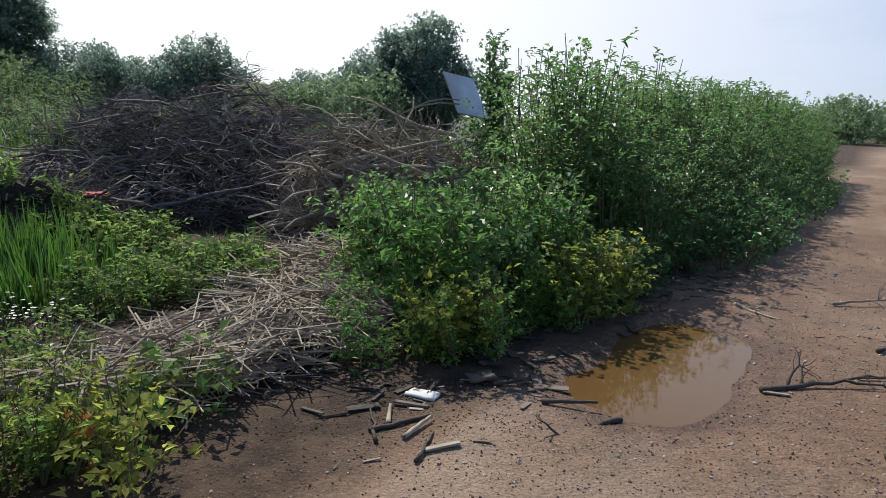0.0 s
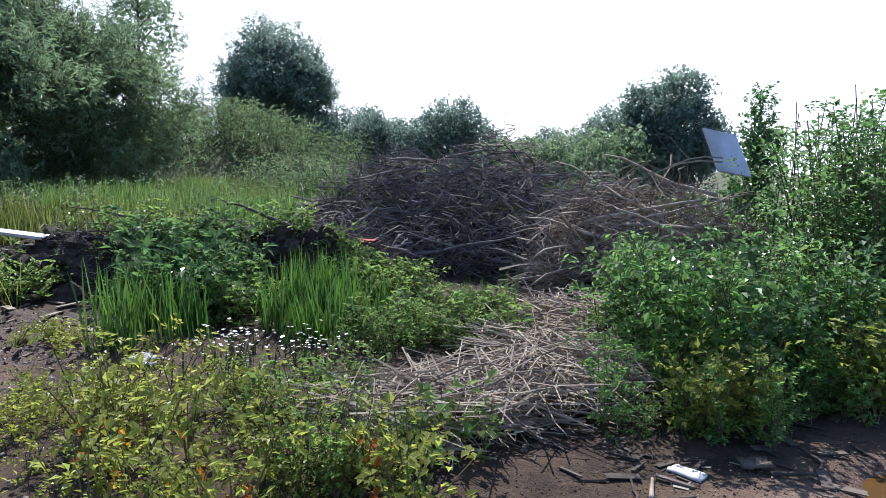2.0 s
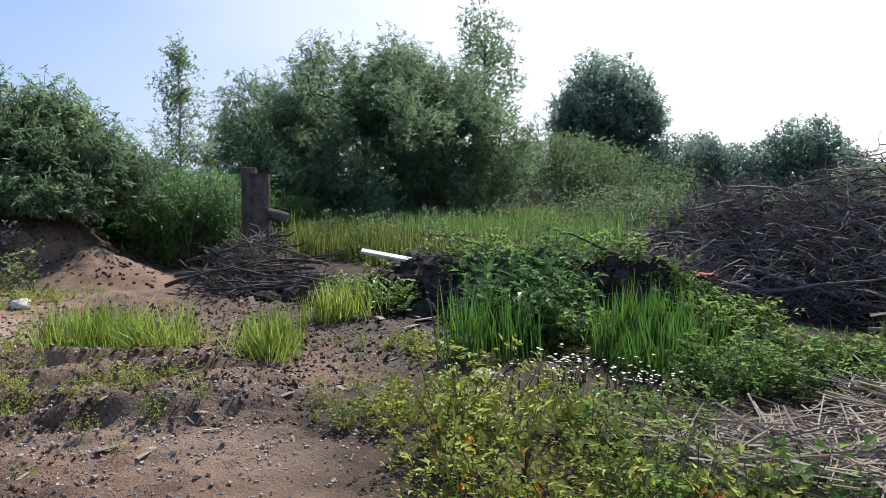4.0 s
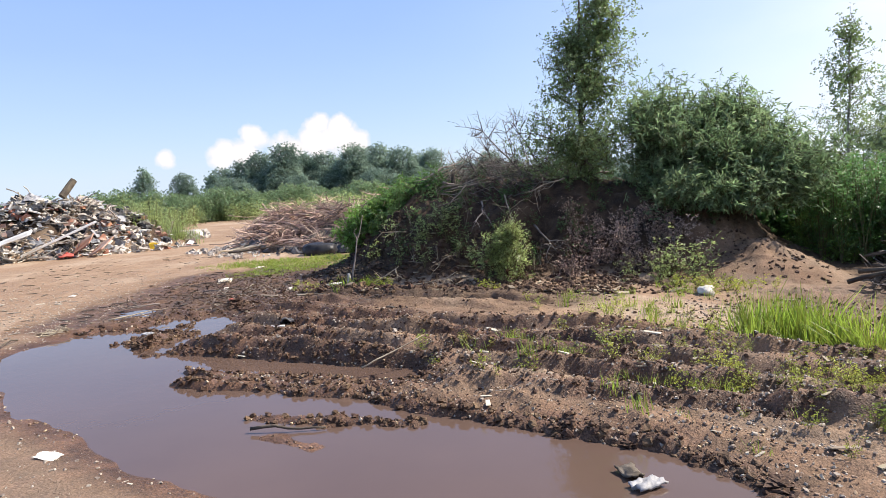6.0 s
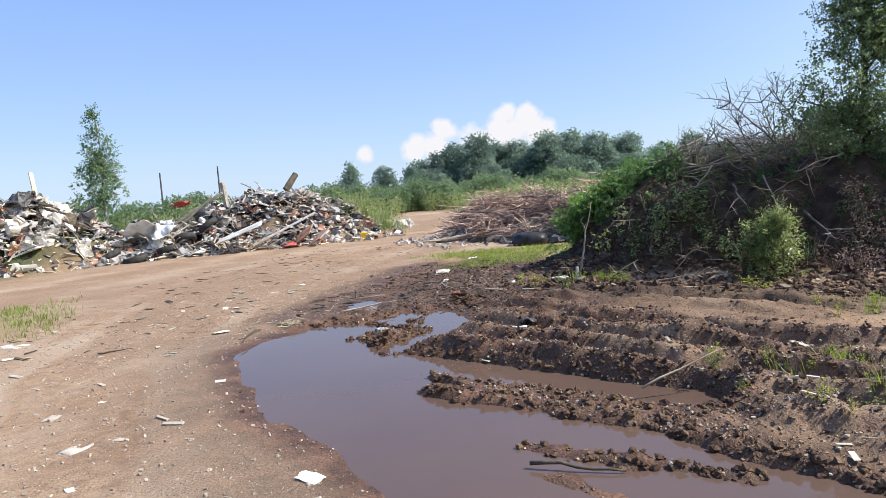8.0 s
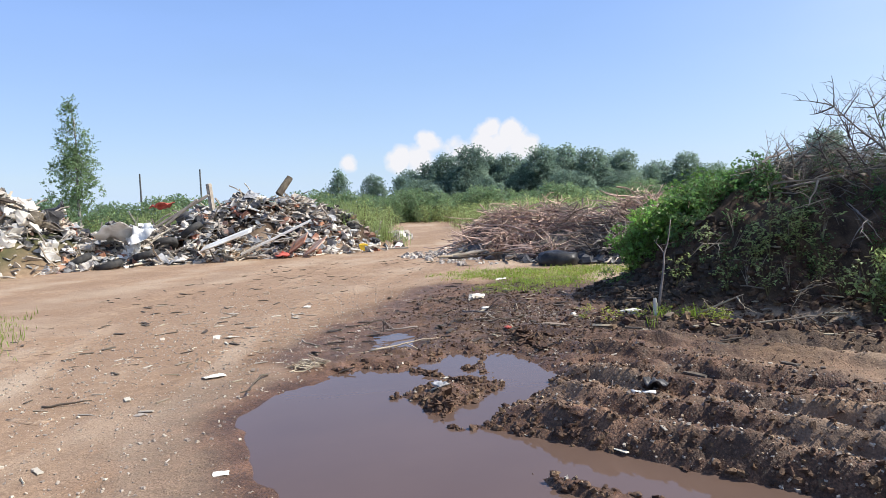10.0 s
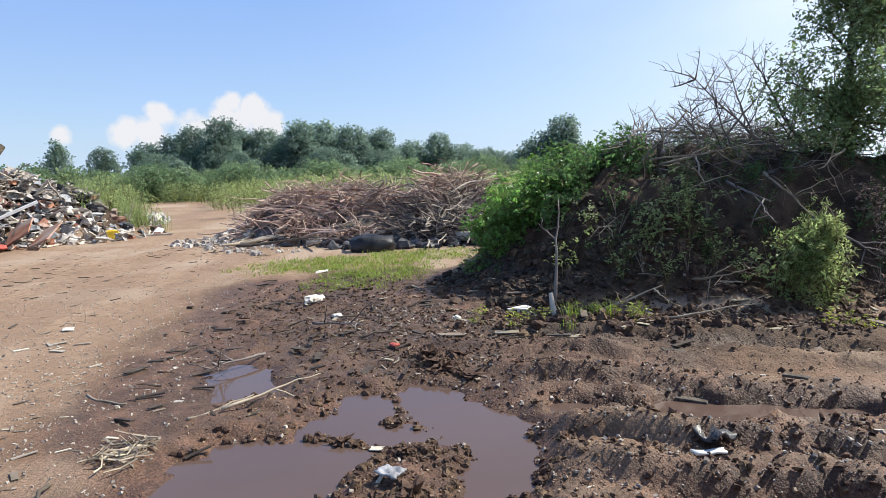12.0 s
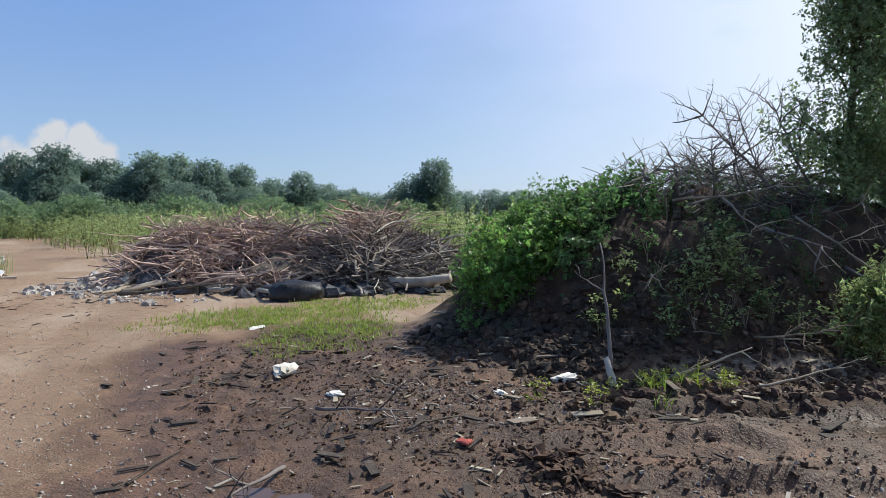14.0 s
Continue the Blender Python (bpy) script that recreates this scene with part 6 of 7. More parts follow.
# weeds and rubbish where the track leaves between the heaps
patch("weed_bank", "bright green weeds behind a rubble heap", "weeds", in_area(420, 127, (-21.8, -16.6, -26.5, -22.0, 1.3), (-17.5, -22.5, -21.5, -21.0, 1.0)), SAPLING_FAR + TUFT, [M_LEAF_PALE, M_STEM], (0.9, 1.5), 0.12, 27)
patch("weed_bank", "pale green bushy weeds behind brushwood", "weeds", in_area(380, 128, (-24.0, -11.5, -22.6, -3.0, 1.2), (-20.5, -3.6, -17.0, -3.2, 1.0)), SAPLING_FAR, [M_LEAF_PALE, M_STEM], (1.0, 1.7), 0.12, 28)
litter("rubble_litter", "broken plaster and rags at the end of brushwood", "rubble", in_area(260, 510, (-20.8, -12.4, -18.4, -11.2, 0.7), (-17.2, -8.6, -17.6, -6.0, 0.5)), [lump(430, 3, 0.3), sheet(1.2, 0.9, 0.3, 5, 431), box(1.4, 0.3, 0.1, 0, 0.03, 12)], M_PLASTER, (0.06, 0.24), 0.3, 60)
litter("dark_litter", "dark rags and lumps at the foot of brushwood", "rubble", in_area(300, 511, (-19.6, -11.6, -17.4, -8.8, 0.7), (-17.3, -8.4, -17.4, -5.6, 0.7)), CLODS, M_BAG, (0.08, 0.5), 0.5, 61)
litter("rubble_litter", "broken boards and plaster beyond the rubble heap", "rubble", in_area(150, 512, (-25.0, -17.6, -27.0, -19.2, 0.8)), [lump(432, 3, 0.3), box(1.4, 0.3, 0.1, 0, 0.03, 13)], M_PLASTER, (0.15, 0.6), 0.4, 62)
for k, (x, y, l, yw) in enumerate([(-17.6, -5.6, 1.9, 100), (-17.9, -5.3, 1.5, 75), (-17.3, -6.3, 1.3, 60)]):
    single("log", tube(bent(l, 0.04, 5, 700 + k), np.linspace(0.11, 0.08, 6), 10), M_WOOD_GREY, "pale grey log lying beside brushwood", "log", pose(*on(x, y, 0.16), 0, -6, yw), "logs beside the brushwood", smooth=True)
for k, (x, y, l, yw) in enumerate([(-1.2, -3.8, 0.32, 20), (-2.4, -4.0, 0.25, 100), (-3.2, -7.2, 0.4, 60), (-4.3, -8.9, 0.5, 10), (-5.2, -8.3, 0.35, 140), (-6.8, -8.4, 0.6, 30), (-7.9, -8.0, 0.45, 70), (-8.8, -7.9, 0.5, 160), (-9.4, -6.4, 0.4, 110), (-10.8, -6.6, 0.6, 20), (1.9, 2.9, 0.3, 50), (2.3, 3.9, 0.4, 10), (2.6, 5.2, 0.5, 120), (-0.25, 2.6, 0.3, 80), (-0.45, 2.75, 0.35, 100), (-7.4, -7.0, 0.5, 150), (-6.6, -7.3, 0.7, 20), (-5.1, 1.2, 0.35, 40), (-4.4, 1.0, 0.3, 10), (-3.6, 0.6, 0.25, 70), (-6.2, 2.0, 0.5, 30), (-4.9, -0.4, 0.3, 100)]):
    single("stick", tube(bent(l, 0.14, 6, 720 + k), np.linspace(0.011, 0.005, 7), 6), M_WOOD_DARK if k % 3 else M_TWIG_PALE, "crooked stick lying on the ground", "stick", pose(*on(x, y, 0.012), 0, -2, yw), "sticks on the ground", smooth=True)

litter("mud_crumbs", "crumbs of dark red-brown mud and bits of bark", "clods", in_area(5200, 513, (-9.2, -6.6, -12.2, -7.4, 1.2), (-8.2, -5.6, -10.6, -5.8, 1.0), (-9.8, -3.6, -9.2, -1.0, 0.7)), CRUMBS, M_CLOD, (0.008, 0.05), 0.8, 63)
litter("wood_litter", "pale splinters and leaf litter in dark mud", "litter", in_area(420, 514, (-9.2, -6.6, -12.2, -7.4, 1.3), (-8.2, -5.6, -10.6, -5.8, 1.0), (-8.4, -8.2, -5.6, -7.8, 0.8)), CHIP, M_TWIG_PALE, (0.02, 0.13), 0.15, 64, sink=0.42)
single("red_rag", sheet(0.09, 0.06, 0.4, 7, 36), M_RED, "small red rag in dark mud", "rag", pose(*on(-9.15, -6.05, 0.0), 0, 0, 40), smooth=True)

litter("wood_litter", "twigs and splinters strewn over the track", "litter", in_area(420, 515, (-16.5, -13.2, -9.0, -11.6, 2.4), (-8.5, -10.8, -5.0, -9.2, 1.6), (-17.5, -12.6, -15.0, -9.6, 1.0)), CHIP, M_WOOD_DARK, (0.03, 0.17), 0.05, 65, sink=0.42)
litter("wood_litter", "pale splinters strewn over the track", "litter", in_area(260, 516, (-16.5, -13.2, -9.0, -11.6, 2.4), (-8.5, -10.8, -5.0, -9.2, 1.6), (-18.0, -12.6, -15.0, -9.6, 1.0), (2.2, 2.6, 3.6, 5.6, 0.9)), CHIP, M_TWIG_PALE, (0.03, 0.15), 0.05, 66, sink=0.42)
litter("gravel", "small stones on the track before the rubble", "gravel", in_area(5000, 517, (-12.5, -10.6, -6.0, -9.0, 2.2), (2.6, 4.0, 4.4, 8.0, 1.2)), PEBBLES, M_STONE, (0.008, 0.032), 0.8, 67)
patch("meadow", "dark green weeds scattered through a meadow", "weeds", in_area(200, 129, (-14.0, 7.4, -8.0, 9.6, 1.6), (-16.0, 9.5, -9.5, 14.0, 2.6)), SAPLING_FAR, [M_LEAF_BANK, M_STEM], (0.6, 1.15), 0.15, 29)
for k, (x, y, s) in enumerate([(-7.9, -6.15, 0.16), (-7.35, -5.95, 0.2), (-7.0, -5.5, 0.14), (-6.7, -6.2, 0.12), (-7.6, -5.4, 0.22), (-8.6, -5.6, 0.3), (-8.35, -5.35, 0.26), (-5.6, -4.9, 0.12), (-4.35, -2.75, 0.1), (-4.4, -2.35, 0.12), (-3.9, -2.2, 0.1), (-3.45, 0.15, 0.3), (-3.75, 0.2, 0.26), (-3.15, 0.2, 0.28), (-4.25, -0.5, 0.24), (-4.4, -0.9, 0.2)]):
    single("mud_clod", (lump(800 + k, 5, 0.45)[0] * [s * 0.45, s * 0.34, s * 0.15], lump(800 + k, 5, 0.45)[1], 0), M_CLOD, "big clod of wet dark mud at the water's edge", "clod", pose(*on(x, y, s * 0.02), 0, 0, k * 67), "clods at the puddle")

litter("mud_crumbs", "crumbs of brown mud and bits of bark", "clods", in_area(4200, 518, (-8.6, 1.2, -4.2, 2.4, 1.2), (-8.2, 3.0, -5.2, 3.2, 0.7)), CRUMBS, M_CLOD, (0.008, 0.06), 0.8, 68)
litter("wood_litter", "splinters and twigs on damp earth", "litter", in_area(300, 519, (-8.6, 1.2, -4.2, 2.4, 1.2), (-8.2, 3.0, -5.2, 3.2, 0.7), (-6.4, -0.6, -4.0, 0.8, 0.6)), CHIP, M_TWIG_PALE, (0.02, 0.16), 0.15, 69, sink=0.42)
litter("gravel", "grit and small stones on damp earth", "gravel", in_area(5200, 520, (-8.6, 1.2, -3.6, 2.2, 1.2), (-6.2, -0.4, -3.6, 0.9, 0.7), (-3.9, 3.3, -2.8, 3.8, 0.5)), PEBBLES, M_STONE, (0.008, 0.035), 0.8, 70)
patch("weed_patch", "sparse small weeds on damp earth", "weeds", in_area(90, 130, (-5.6, 0.2, -4.4, 1.0, 0.6), (-4.2, 2.0, -3.4, 2.8, 0.5), (-5.8, 2.9, -5.0, 3.3, 0.3)), WEED, [M_LEAF_YELLOW, M_STEM], (0.15, 0.5), 0.3, 30)

litter("gravel", "fine tan crumbs and grit on churned mud", "gravel", in_area(9000, 521, (-7.6, -5.6, -5.2, 0.4, 1.5), (-9.0, -5.0, -8.6, -1.0, 0.8)), PEBBLES, M_GRIT, (0.007, 0.026), 0.8, 71)
litter("mud_crumbs", "crumbs and stones on a heap of red-brown soil", "clods", in_area(420, 522, (-11.5, 1.6, -10.9, 1.9, 1.0)), CLODS, M_CLOD, (0.012, 0.07), 0.8, 72)
plants("small_weed", "small bright green weed at the foot of a mound", "weed", "weeds at the foot of the mound", in_area(40, 131, (-10.2, -4.9, -10.0, -3.9, 0.22), (-9.9, -5.3, -9.7, -5.0, 0.15), (-9.6, -2.4, -9.5, -2.0, 0.15), (-9.9, 0.2, -9.5, 1.4, 0.35)), NETTLE, [M_LEAF_YELLOW, M_STEM], (0.22, 0.45), 10, 31)
patch("dry_weeds", "brown dry weeds on a bare slope", "weeds", in_area(110, 132, (-11.0, -1.2, -11.4, 0.6, 0.5)), WEED, [M_TWIG_RED, M_TWIG], (0.4, 0.9), 0.3, 32)
limb("pale_stick", "pale curved stick lying on wet mud", on(-7.55, -6.85, 0.02), 0.75, 81, 2, 140, M_STRAW, 2, 0.012)
limb("dead_branch", "dark bundle of twigs trodden into mud", on(-8.9, -7.1, 0.02), 0.6, 82, 4, 330, M_TWIG, 6, 0.014)
limb("dead_branch", "dark bundle of twigs trodden into mud", on(-9.9, -7.0, 0.03), 0.7, 83, 6, 60, M_TWIG, 6, 0.014)
limb("dead_branch", "dry branch lying across dark rubbish", on(-10.0, -3.6, 0.06), 0.9, 84, 8, 100, M_TWIG_PALE, 6, 0.014)
limb("dead_branch", "dry branch lying on a dark slope", on(-10.7, -3.2, 0.08), 0.8, 85, 14, 20, M_TWIG_PALE, 6, 0.013)
limb("dead_branch", "dark branch beside the track", on(2.7, 4.4, 0.02), 0.6, 86, 3, 40, M_WOOD_DARK, 4, 0.018)
limb("dead_branch", "pale dry branch beside the track", on(3.0, 5.6, 0.02), 0.7, 87, 3, 10, M_TWIG_PALE, 5, 0.014)
limb("dead_branch", "dry branch lying on nettles", on(-4.9, 6.9, 0.35), 0.9, 88, 35, 60, M_TWIG_PALE, 4, 0.018)
single("grey_board", box(0.2, 0.05, 0.018, 0, 0.02, 15), M_BARK, "short grey board lying in mud", "board", pose(*on(-8.0, -3.9, 0.02), 4, 3, 70))
single("grey_board", box(0.16, 0.04, 0.018, 0, 0.02, 16), M_BARK, "short grey board lying in mud", "board", pose(*on(-8.15, -3.2, 0.02), 4, -3, 50))

# ---------- last of the litter: sticks and rubbish before the brushwood and in the damp earth ----------
litter("wood_litter", "dark twigs and bark trodden into damp earth", "litter", in_area(520, 530, (-8.2, -6.6, -11.8, -7.6, 1.4), (-8.6, -4.6, -10.2, -4.4, 1.0)), CHIP, M_WOOD_DARK, (0.03, 0.20), 0.15, 70, sink=0.35)
litter("rubble_litter", "grey and white rubbish before the end of brushwood", "rubble", in_area(200, 531, (-18.6, -12.6, -16.6, -9.8, 0.8)), [lump(433, 3, 0.3), box(1.4, 0.3, 0.1, 0, 0.03, 17)], M_PLASTER, (0.05, 0.20), 0.3, 71)
rl = random.Random(77)
for k in range(16):
    x, y = -16.9 - rl.uniform(0, 1.8), -11.4 + rl.uniform(0, 6.2)
    l = rl.uniform(0.9, 1.9)
    single("branch_log", tube(bent(l, 0.07, 5, 900 + k), np.linspace(0.045, 0.02, 6) * rl.uniform(0.7, 1.2), 7), (M_WOOD_GREY, M_TWIG_PALE, M_WOOD_DARK)[k % 3], "bare cut branch lying before reddish brushwood", "branch", pose(*on(x, y, 0.08), 0, rl.uniform(-10, -2), rl.uniform(0, 180)), "branches before the brushwood", smooth=True)

# ---------- the broken end of the mound: shrubs, hanging branches and pale weeds ----------
plants("slope_shrub", "upright leafy green shrub at the end of a mound", "shrub", "shrubs on the mound's end", in_area(58, 140, (-13.5, -4.7, -12.5, -5.1, 0.7), (-12.1, -5.2, -12.3, -4.4, 0.35)), LEAFY, [M_LEAF_SUNLIT, M_STEM], (0.35, 0.72), 16, 40)
plants("pale_weed", "pale-leaved weed standing on a dark slope", "weed", "pale weeds on the slope", in_area(26, 141, (-11.2, -4.2, -11.0, -3.0, 0.35), (-10.7, -2.6, -10.6, -1.8, 0.3), (-10.6, 0.0, -10.4, 0.9, 0.3)), WEED, [M_LEAF_PALE, M_STEM], (0.8, 1.5), 14, 41)
litter("earth_lumps", "black lumps of earth and roots on a broken bank", "clods", in_area(900, 540, (-11.6, -5.2, -12.6, -5.6, 0.45), (-11.0, -5.0, -11.2, -4.0, 0.5)), CLODS, M_CLOD_DARK, (0.03, 0.17), 0.8, 80)
for k, (x, y, dz, l, tilt, yw) in enumerate([(-12.3, -2.3, 0.1, 1.0, 62, 300), (-12.4, -2.0, 0.1, 1.15, 70, 230), (-12.5, -1.6, 0.1, 0.95, 75, 120), (-12.3, -2.7, 0.1, 0.8, 55, 330)]):
    limb("dead_branch", "fine bare twigs standing against the sky", on(x, y, dz), l, 600 + k, tilt, yw, M_TWIG, 12, 0.014)
for k, (x, y, dz, l, tilt, yw) in enumerate([(-11.9, -3.4, 0.25, 1.2, 6, 75), (-11.8, -2.9, 0.3, 1.0, -20, 350), (-11.6, -2.2, 0.3, 1.1, -30, 20), (-11.9, -1.2, 0.3, 1.0, -15, 320), (-12.2, -3.8, 0.2, 1.3, 16, 110), (-11.3, -3.9, 0.1, 0.7, 4, 340)]):
    limb("dead_branch", "pale dry branch hanging over a dark slope", on(x, y, dz), l, 620 + k, tilt, yw, M_TWIG_PALE, 5, 0.015)
single("short_post", tube([(0, 0, 0), (0.01, 0, 0.2), (0.02, 0.01, 0.42)], [0.05, 0.045, 0.04], 9), M_WOOD_DARK, "short dark post standing on the crest of a mound", "post", pose(*on(-12.2, -3.2, -0.02), 3, -4, 20))

# dark boards and pale roots at the end of the big brush heap
x, y = polar((-0.18, -0.08), 123.4, 10.9)
for k, (dx, dy, dz, l, rx, ry, rz) in enumerate([(-0.2, -0.1, 0.62, 0.7, 10, -4, 30), (0.05, 0.0, 0.3, 0.8, 80, -75, 20), (-0.1, 0.0, 0.4, 0.75, 20, 8, 40), (0.12, -0.1, 0.35, 0.7, 70, -62, 75), (0.6, 0.3, 0.6, 0.6, 20, -35, 60), (0.7, 0.2, 0.65, 0.5, 40, -50, 30)]):
    single("dark_board", box(l, 0.14, 0.03, 0, 0.03, 20 + k), M_WOOD_GREY if k == 3 else M_WOOD_DARK, "weathered board sticking out of a brush heap", "board", pose(*on(x + dx, y + dy, dz), rx, ry, rz), "boards in the brush heap")
for azi, dist, l, tilt, yw in ((129.5, 10.2, 0.9, 38, 60), (114.5, 9.3, 0.8, 4, 10), (121.0, 8.8, 0.7, 20, 30)):
    x, y = polar((-0.18, -0.08), azi, dist)
    limb("pale_root", "pale bleached root lying on dark rubbish", on(x, y, 0.22), l, 640 + int(azi), tilt, yw, M_WOOD_PALE, 2, 0.035)
x, y = polar((-0.18, -0.08), 88.8, 11.6)
tree("sapling_tree", "young tree standing out of a thicket", on(x, y, -0.05), 2.9, [(0, 0, 1.3, 0.55, 0.55, 0.8), (0.05, 0, 2.1, 0.4, 0.4, 0.6), (0, 0, 2.6, 0.2, 0.2, 0.35)], TWIG_BUSH2, [M_LEAF_DARK, M_STEM], M_BARK, 130, 0.03, 14, (0.7, 1.1), 17)

# flat pale scraps trodden into the track
for k, (x, y, sx, sy) in enumerate([(-3.46, -5.72, 0.36, 0.2), (-4.18, -6.73, 0.34, 0.2), (-5.0, -8.11, 0.45, 0.2), (-3.74, -4.17, 0.16, 0.08), (-7.69, -9.09, 0.3, 0.14), (-7.26, -13.36, 0.6, 0.4), (-5.18, -9.99, 0.5, 0.3), (-5.9, -9.3, 0.4, 0.22), (-6.6, -10.4, 0.5, 0.3)]):
    single("flat_scrap", sheet(sx * 0.8, sy * 0.7, 0.05, 7, 660 + k, 0, 0.004), M_GRIT if k % 3 else M_PLASTER, "flat pale scrap trodden into the track", "scrap", pose(*on(x, y, -0.012), 0, 0, k * 47), "scraps on the track", smooth=True)

# crumbling dark edge of mud along the water, and sandy grit on the low bars
shore_pts = in_area(9000, 550, (-5.2, -4.6, -4.6, -0.4, 1.2), (-4.4, -0.6, -3.2, 0.4, 0.9), (-7.6, -6.2, -6.2, -5.0, 0.9))
shore_d = pool_field(shore_pts[:, 0], shore_pts[:, 1])
bank = (shore_pts[:, 0] < -4.3) | (shore_pts[:, 1] > -1.2)
litter("mud_clods", "dark wet clods along the broken edge of a puddle", "clods", shore_pts[(shore_d > -0.02) & (shore_d < 0.16) & bank], CLODS, M_CLOD, (0.012, 0.07), 0.8, 81, keep_dry=False)
litter("gravel", "sandy grit on the edge of a puddle", "gravel", shore_pts[(shore_d > 0.0) & (shore_d < 0.5)], PEBBLES, M_GRIT, (0.008, 0.03), 0.8, 82)
plants("grass_tuft", "tuft of green grass on the edge of a puddle", "grass", "grass tufts in the mud", in_area(26, 143, (-5.2, -0.6, -4.5, 0.3, 0.45), (-6.3, -1.6, -5.6, -0.6, 0.4)), [blades(0.2, 18, 0.007, 77 + k, 0.05, 0.7) for k in range(2)], [M_GRASS_OLIVE], (0.4, 1.0), 8, 43)
# sunlit foot of that stick: an added piece, the light is its pale colour
single("pale_stump", tube(bent(0.24, 0.06, 4, 651), np.linspace(0.036, 0.022, 5), 8), M_WOOD_PALE, "foot of a stick coloured pale as sunlit in dark earth", "stick", pose(*on(-10.36, -4.62, 0.0), 0, -64, 200), smooth=True)
# nettles grown over the dark heap in the hollow, and a mat of weeds before it
plants("nettle", "tall green nettle with broad leaves over dark rubbish", "weed", "nettles over the rubbish", in_area(46, 144, (-5.9, 5.0, -4.9, 5.2, 0.45), (-5.2, 4.4, -4.5, 4.5, 0.3)), [shrublet(0.75, 4, 6, 6, 0.11, 0.06, 330 + k, 0.2, 0.45) for k in range(3)], [M_LEAF_THICKET, M_STEM], (0.6, 1.15), 12, 45)
plants("reed_tuft", "bright green sedge growing among rubbish", "reeds", "reeds in the hollow", in_area(18, 145, (-4.7, 3.9, -4.2, 4.1, 0.2), (-3.6, 4.2, -3.3, 4.5, 0.25), (-2.5, 5.9, -2.3, 6.1, 0.14)), REED, [M_GRASS], (0.4, 0.75), 7, 46)
plants("small_weed", "small yellow-green weed on damp soil", "weed", "weeds on bare soil", in_area(40, 146, (-5.1, 3.2, -4.4, 3.4, 0.3), (-3.8, 2.1, -3.3, 2.6, 0.35)), NETTLE, [M_LEAF_YELLOW, M_STEM], (0.2, 0.5), 12, 47)
# things trodden into the churned mud
single("black_scrap", sheet(0.17, 0.13, 0.5, 7, 652), M_BAG, "crumpled black plastic scrap in mud", "scrap", pose(*on(-7.02, -4.04, 0.0), 0, 0, 30), smooth=True)
single("white_scrap", sheet(0.15, 0.05, 0.2, 5, 653), M_WHITE, "thin white plastic strip in mud", "scrap", pose(*on(-6.9, -4.1, 0.01), 0, 0, 100), smooth=True)
single("white_bag", sheet(0.13, 0.09, 0.22, 9, 654), M_GREYSHEET, "crumpled grey plastic bag on a clump of mud", "bag", pose(*on(-6.72, -5.62, 0.02), 0, 0, 60), smooth=True)
single("white_bag", sheet(0.17, 0.1, 0.2, 9, 655), M_GREYSHEET, "wet pale plastic bag lying in a puddle", "bag", pose(-3.72, -0.42, WATER_Z - 0.008, 0, 0, 130), smooth=True)
for k, (x, y, s_) in enumerate([(-8.7, -5.7, 0.34), (-8.85, -5.5, 0.3), (-8.5, -5.55, 0.26), (-8.95, -5.75, 0.24), (-6.4, -5.45, 0.3), (-6.6, -5.5, 0.26), (-6.75, -6.1, 0.18), (-7.25, -6.0, 0.2), (-7.05, -5.6, 0.16), (-7.5, -5.75, 0.14)]):
    single("mud_clod", (lump(840 + k, 5, 0.5)[0] * [s_ * 0.5, s_ * 0.38, s_ * 0.26], lump(840 + k, 5, 0.5)[1], 0), M_CLOD, "big crumbling clod of wet dark mud", "clod", pose(*on(x, y, s_ * 0.03), 0, 0, k * 71), "clods at the puddle")
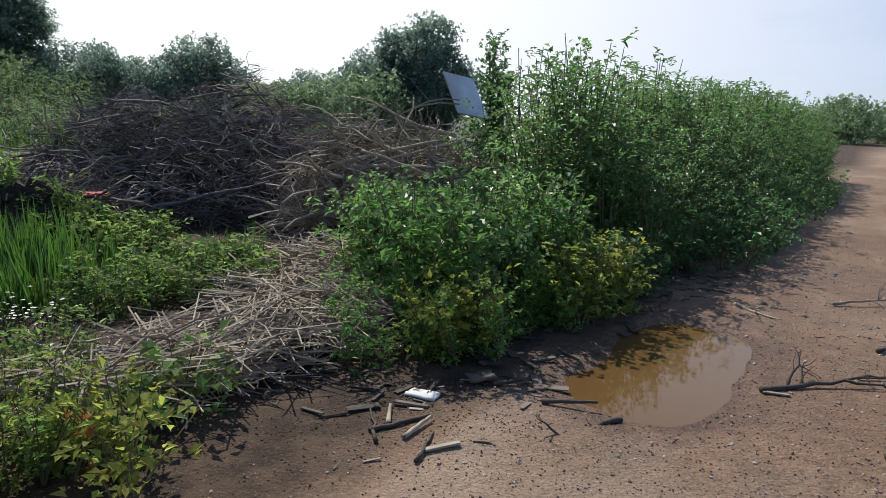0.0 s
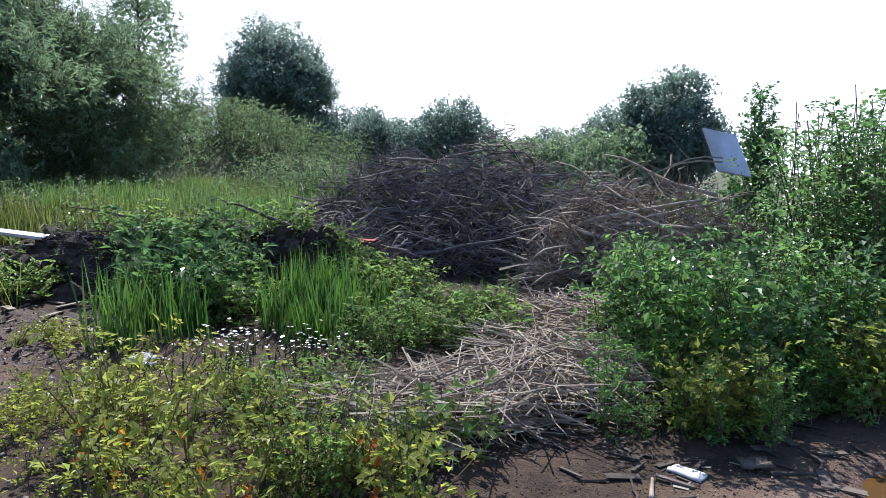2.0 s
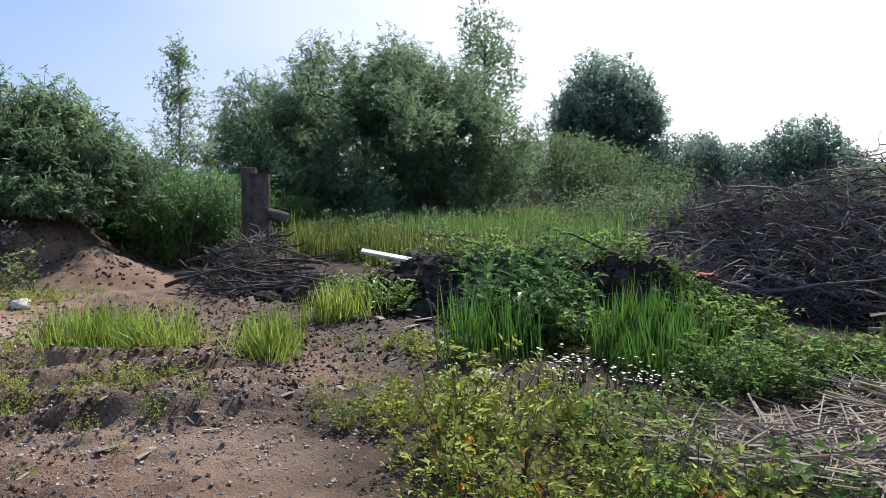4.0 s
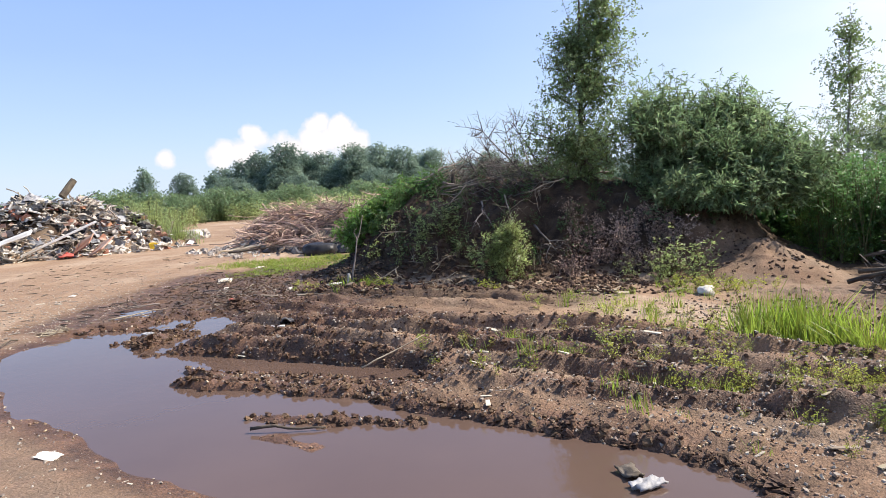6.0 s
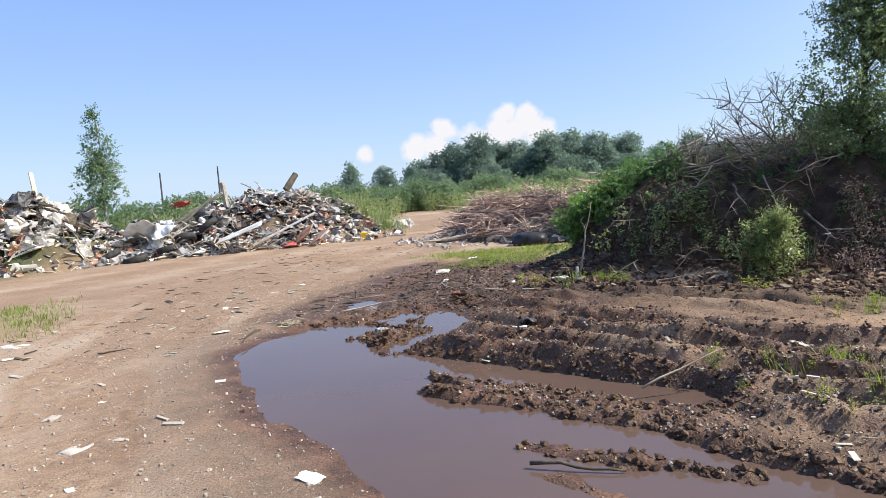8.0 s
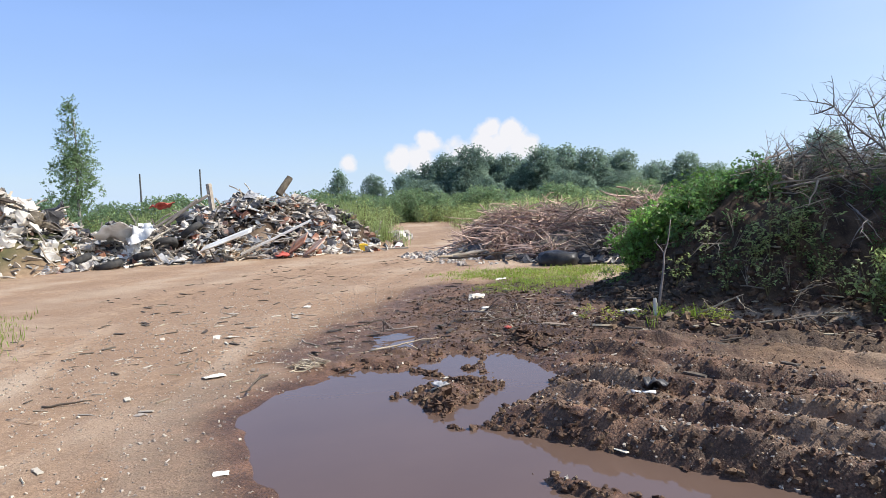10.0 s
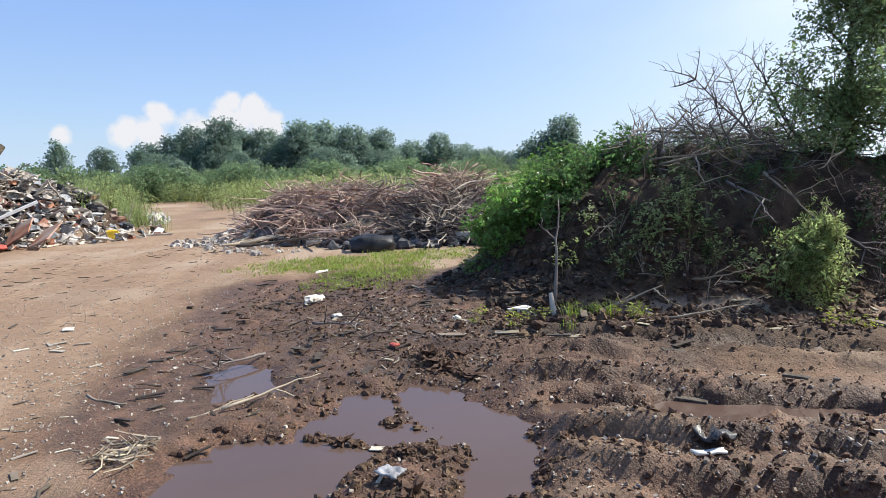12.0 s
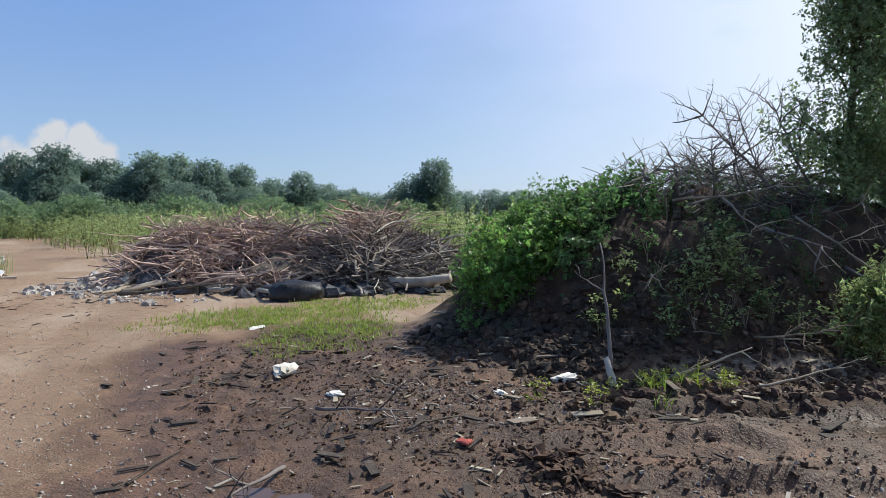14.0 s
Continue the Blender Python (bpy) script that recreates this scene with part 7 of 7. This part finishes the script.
litter("mud_crumbs", "dark crumbs heaped round clods of mud", "clods", in_area(700, 551, (-8.95, -5.7, -8.5, -5.55, 0.22), (-6.7, -5.6, -6.35, -5.45, 0.16), (-7.5, -6.1, -7.0, -5.6, 0.12)), CLODS, M_CLOD, (0.015, 0.075), 0.8, 83)
straws("straw_patch", "dry pale stalks trodden into the track", 302, 60, (-7.1, -7.2, -6.9, -7.1, 0.16), pile=0.02, length=(0.1, 0.25))
# fine ground beside the small puddle
ROUND = [(lump(450 + k, 2, 0.16)[0] * [1, 0.8, 0.55], lump(450 + k, 2, 0.16)[1], 0) for k in range(4)]
litter("gravel", "small rounded stones on damp earth", "gravel", in_area(700, 552, (-0.6, 1.2, 2.4, 4.4, 1.2)), ROUND, M_STONE, (0.006, 0.024), 0.8, 84, sink=0.45)
litter("gravel", "red-brown grit and crumbs on damp earth", "gravel", in_area(7000, 553, (-0.6, 1.4, 2.4, 4.4, 1.3), (-0.8, 2.8, 0.3, 3.4, 0.5)), PEBBLES, M_CLOD, (0.005, 0.016), 0.8, 85)
litter("gravel", "pale grit on damp earth", "gravel", in_area(3000, 554, (-0.6, 1.4, 2.4, 4.4, 1.3)), PEBBLES, M_GRIT, (0.004, 0.013), 0.8, 86)
for k, (x, y, l, yw, mt) in enumerate([(-0.42, 2.93, 0.2, 95, M_STRAW), (-0.33, 2.8, 0.24, 65, M_STRAW), (-0.5, 2.85, 0.34, 40, M_WOOD_DARK), (0.1, 3.5, 0.22, 20, M_WOOD_DARK), (0.35, 3.3, 0.3, 5, M_WOOD_DARK)]):
    single("stick", tube(bent(l, 0.08, 6, 760 + k), np.linspace(0.014, 0.008, 7), 7), mt, "short piece of split wood on damp earth", "stick", pose(*on(x, y, 0.012), 0, -2, yw), "sticks on the ground", smooth=True)
single("bark_piece", sheet(0.16, 0.1, 0.25, 7, 657, 0, 0.02), M_WOOD_DARK, "curled piece of dark bark on damp earth", "bark", pose(*on(0.02, 3.55, 0.0), 0, 0, 20), smooth=True)
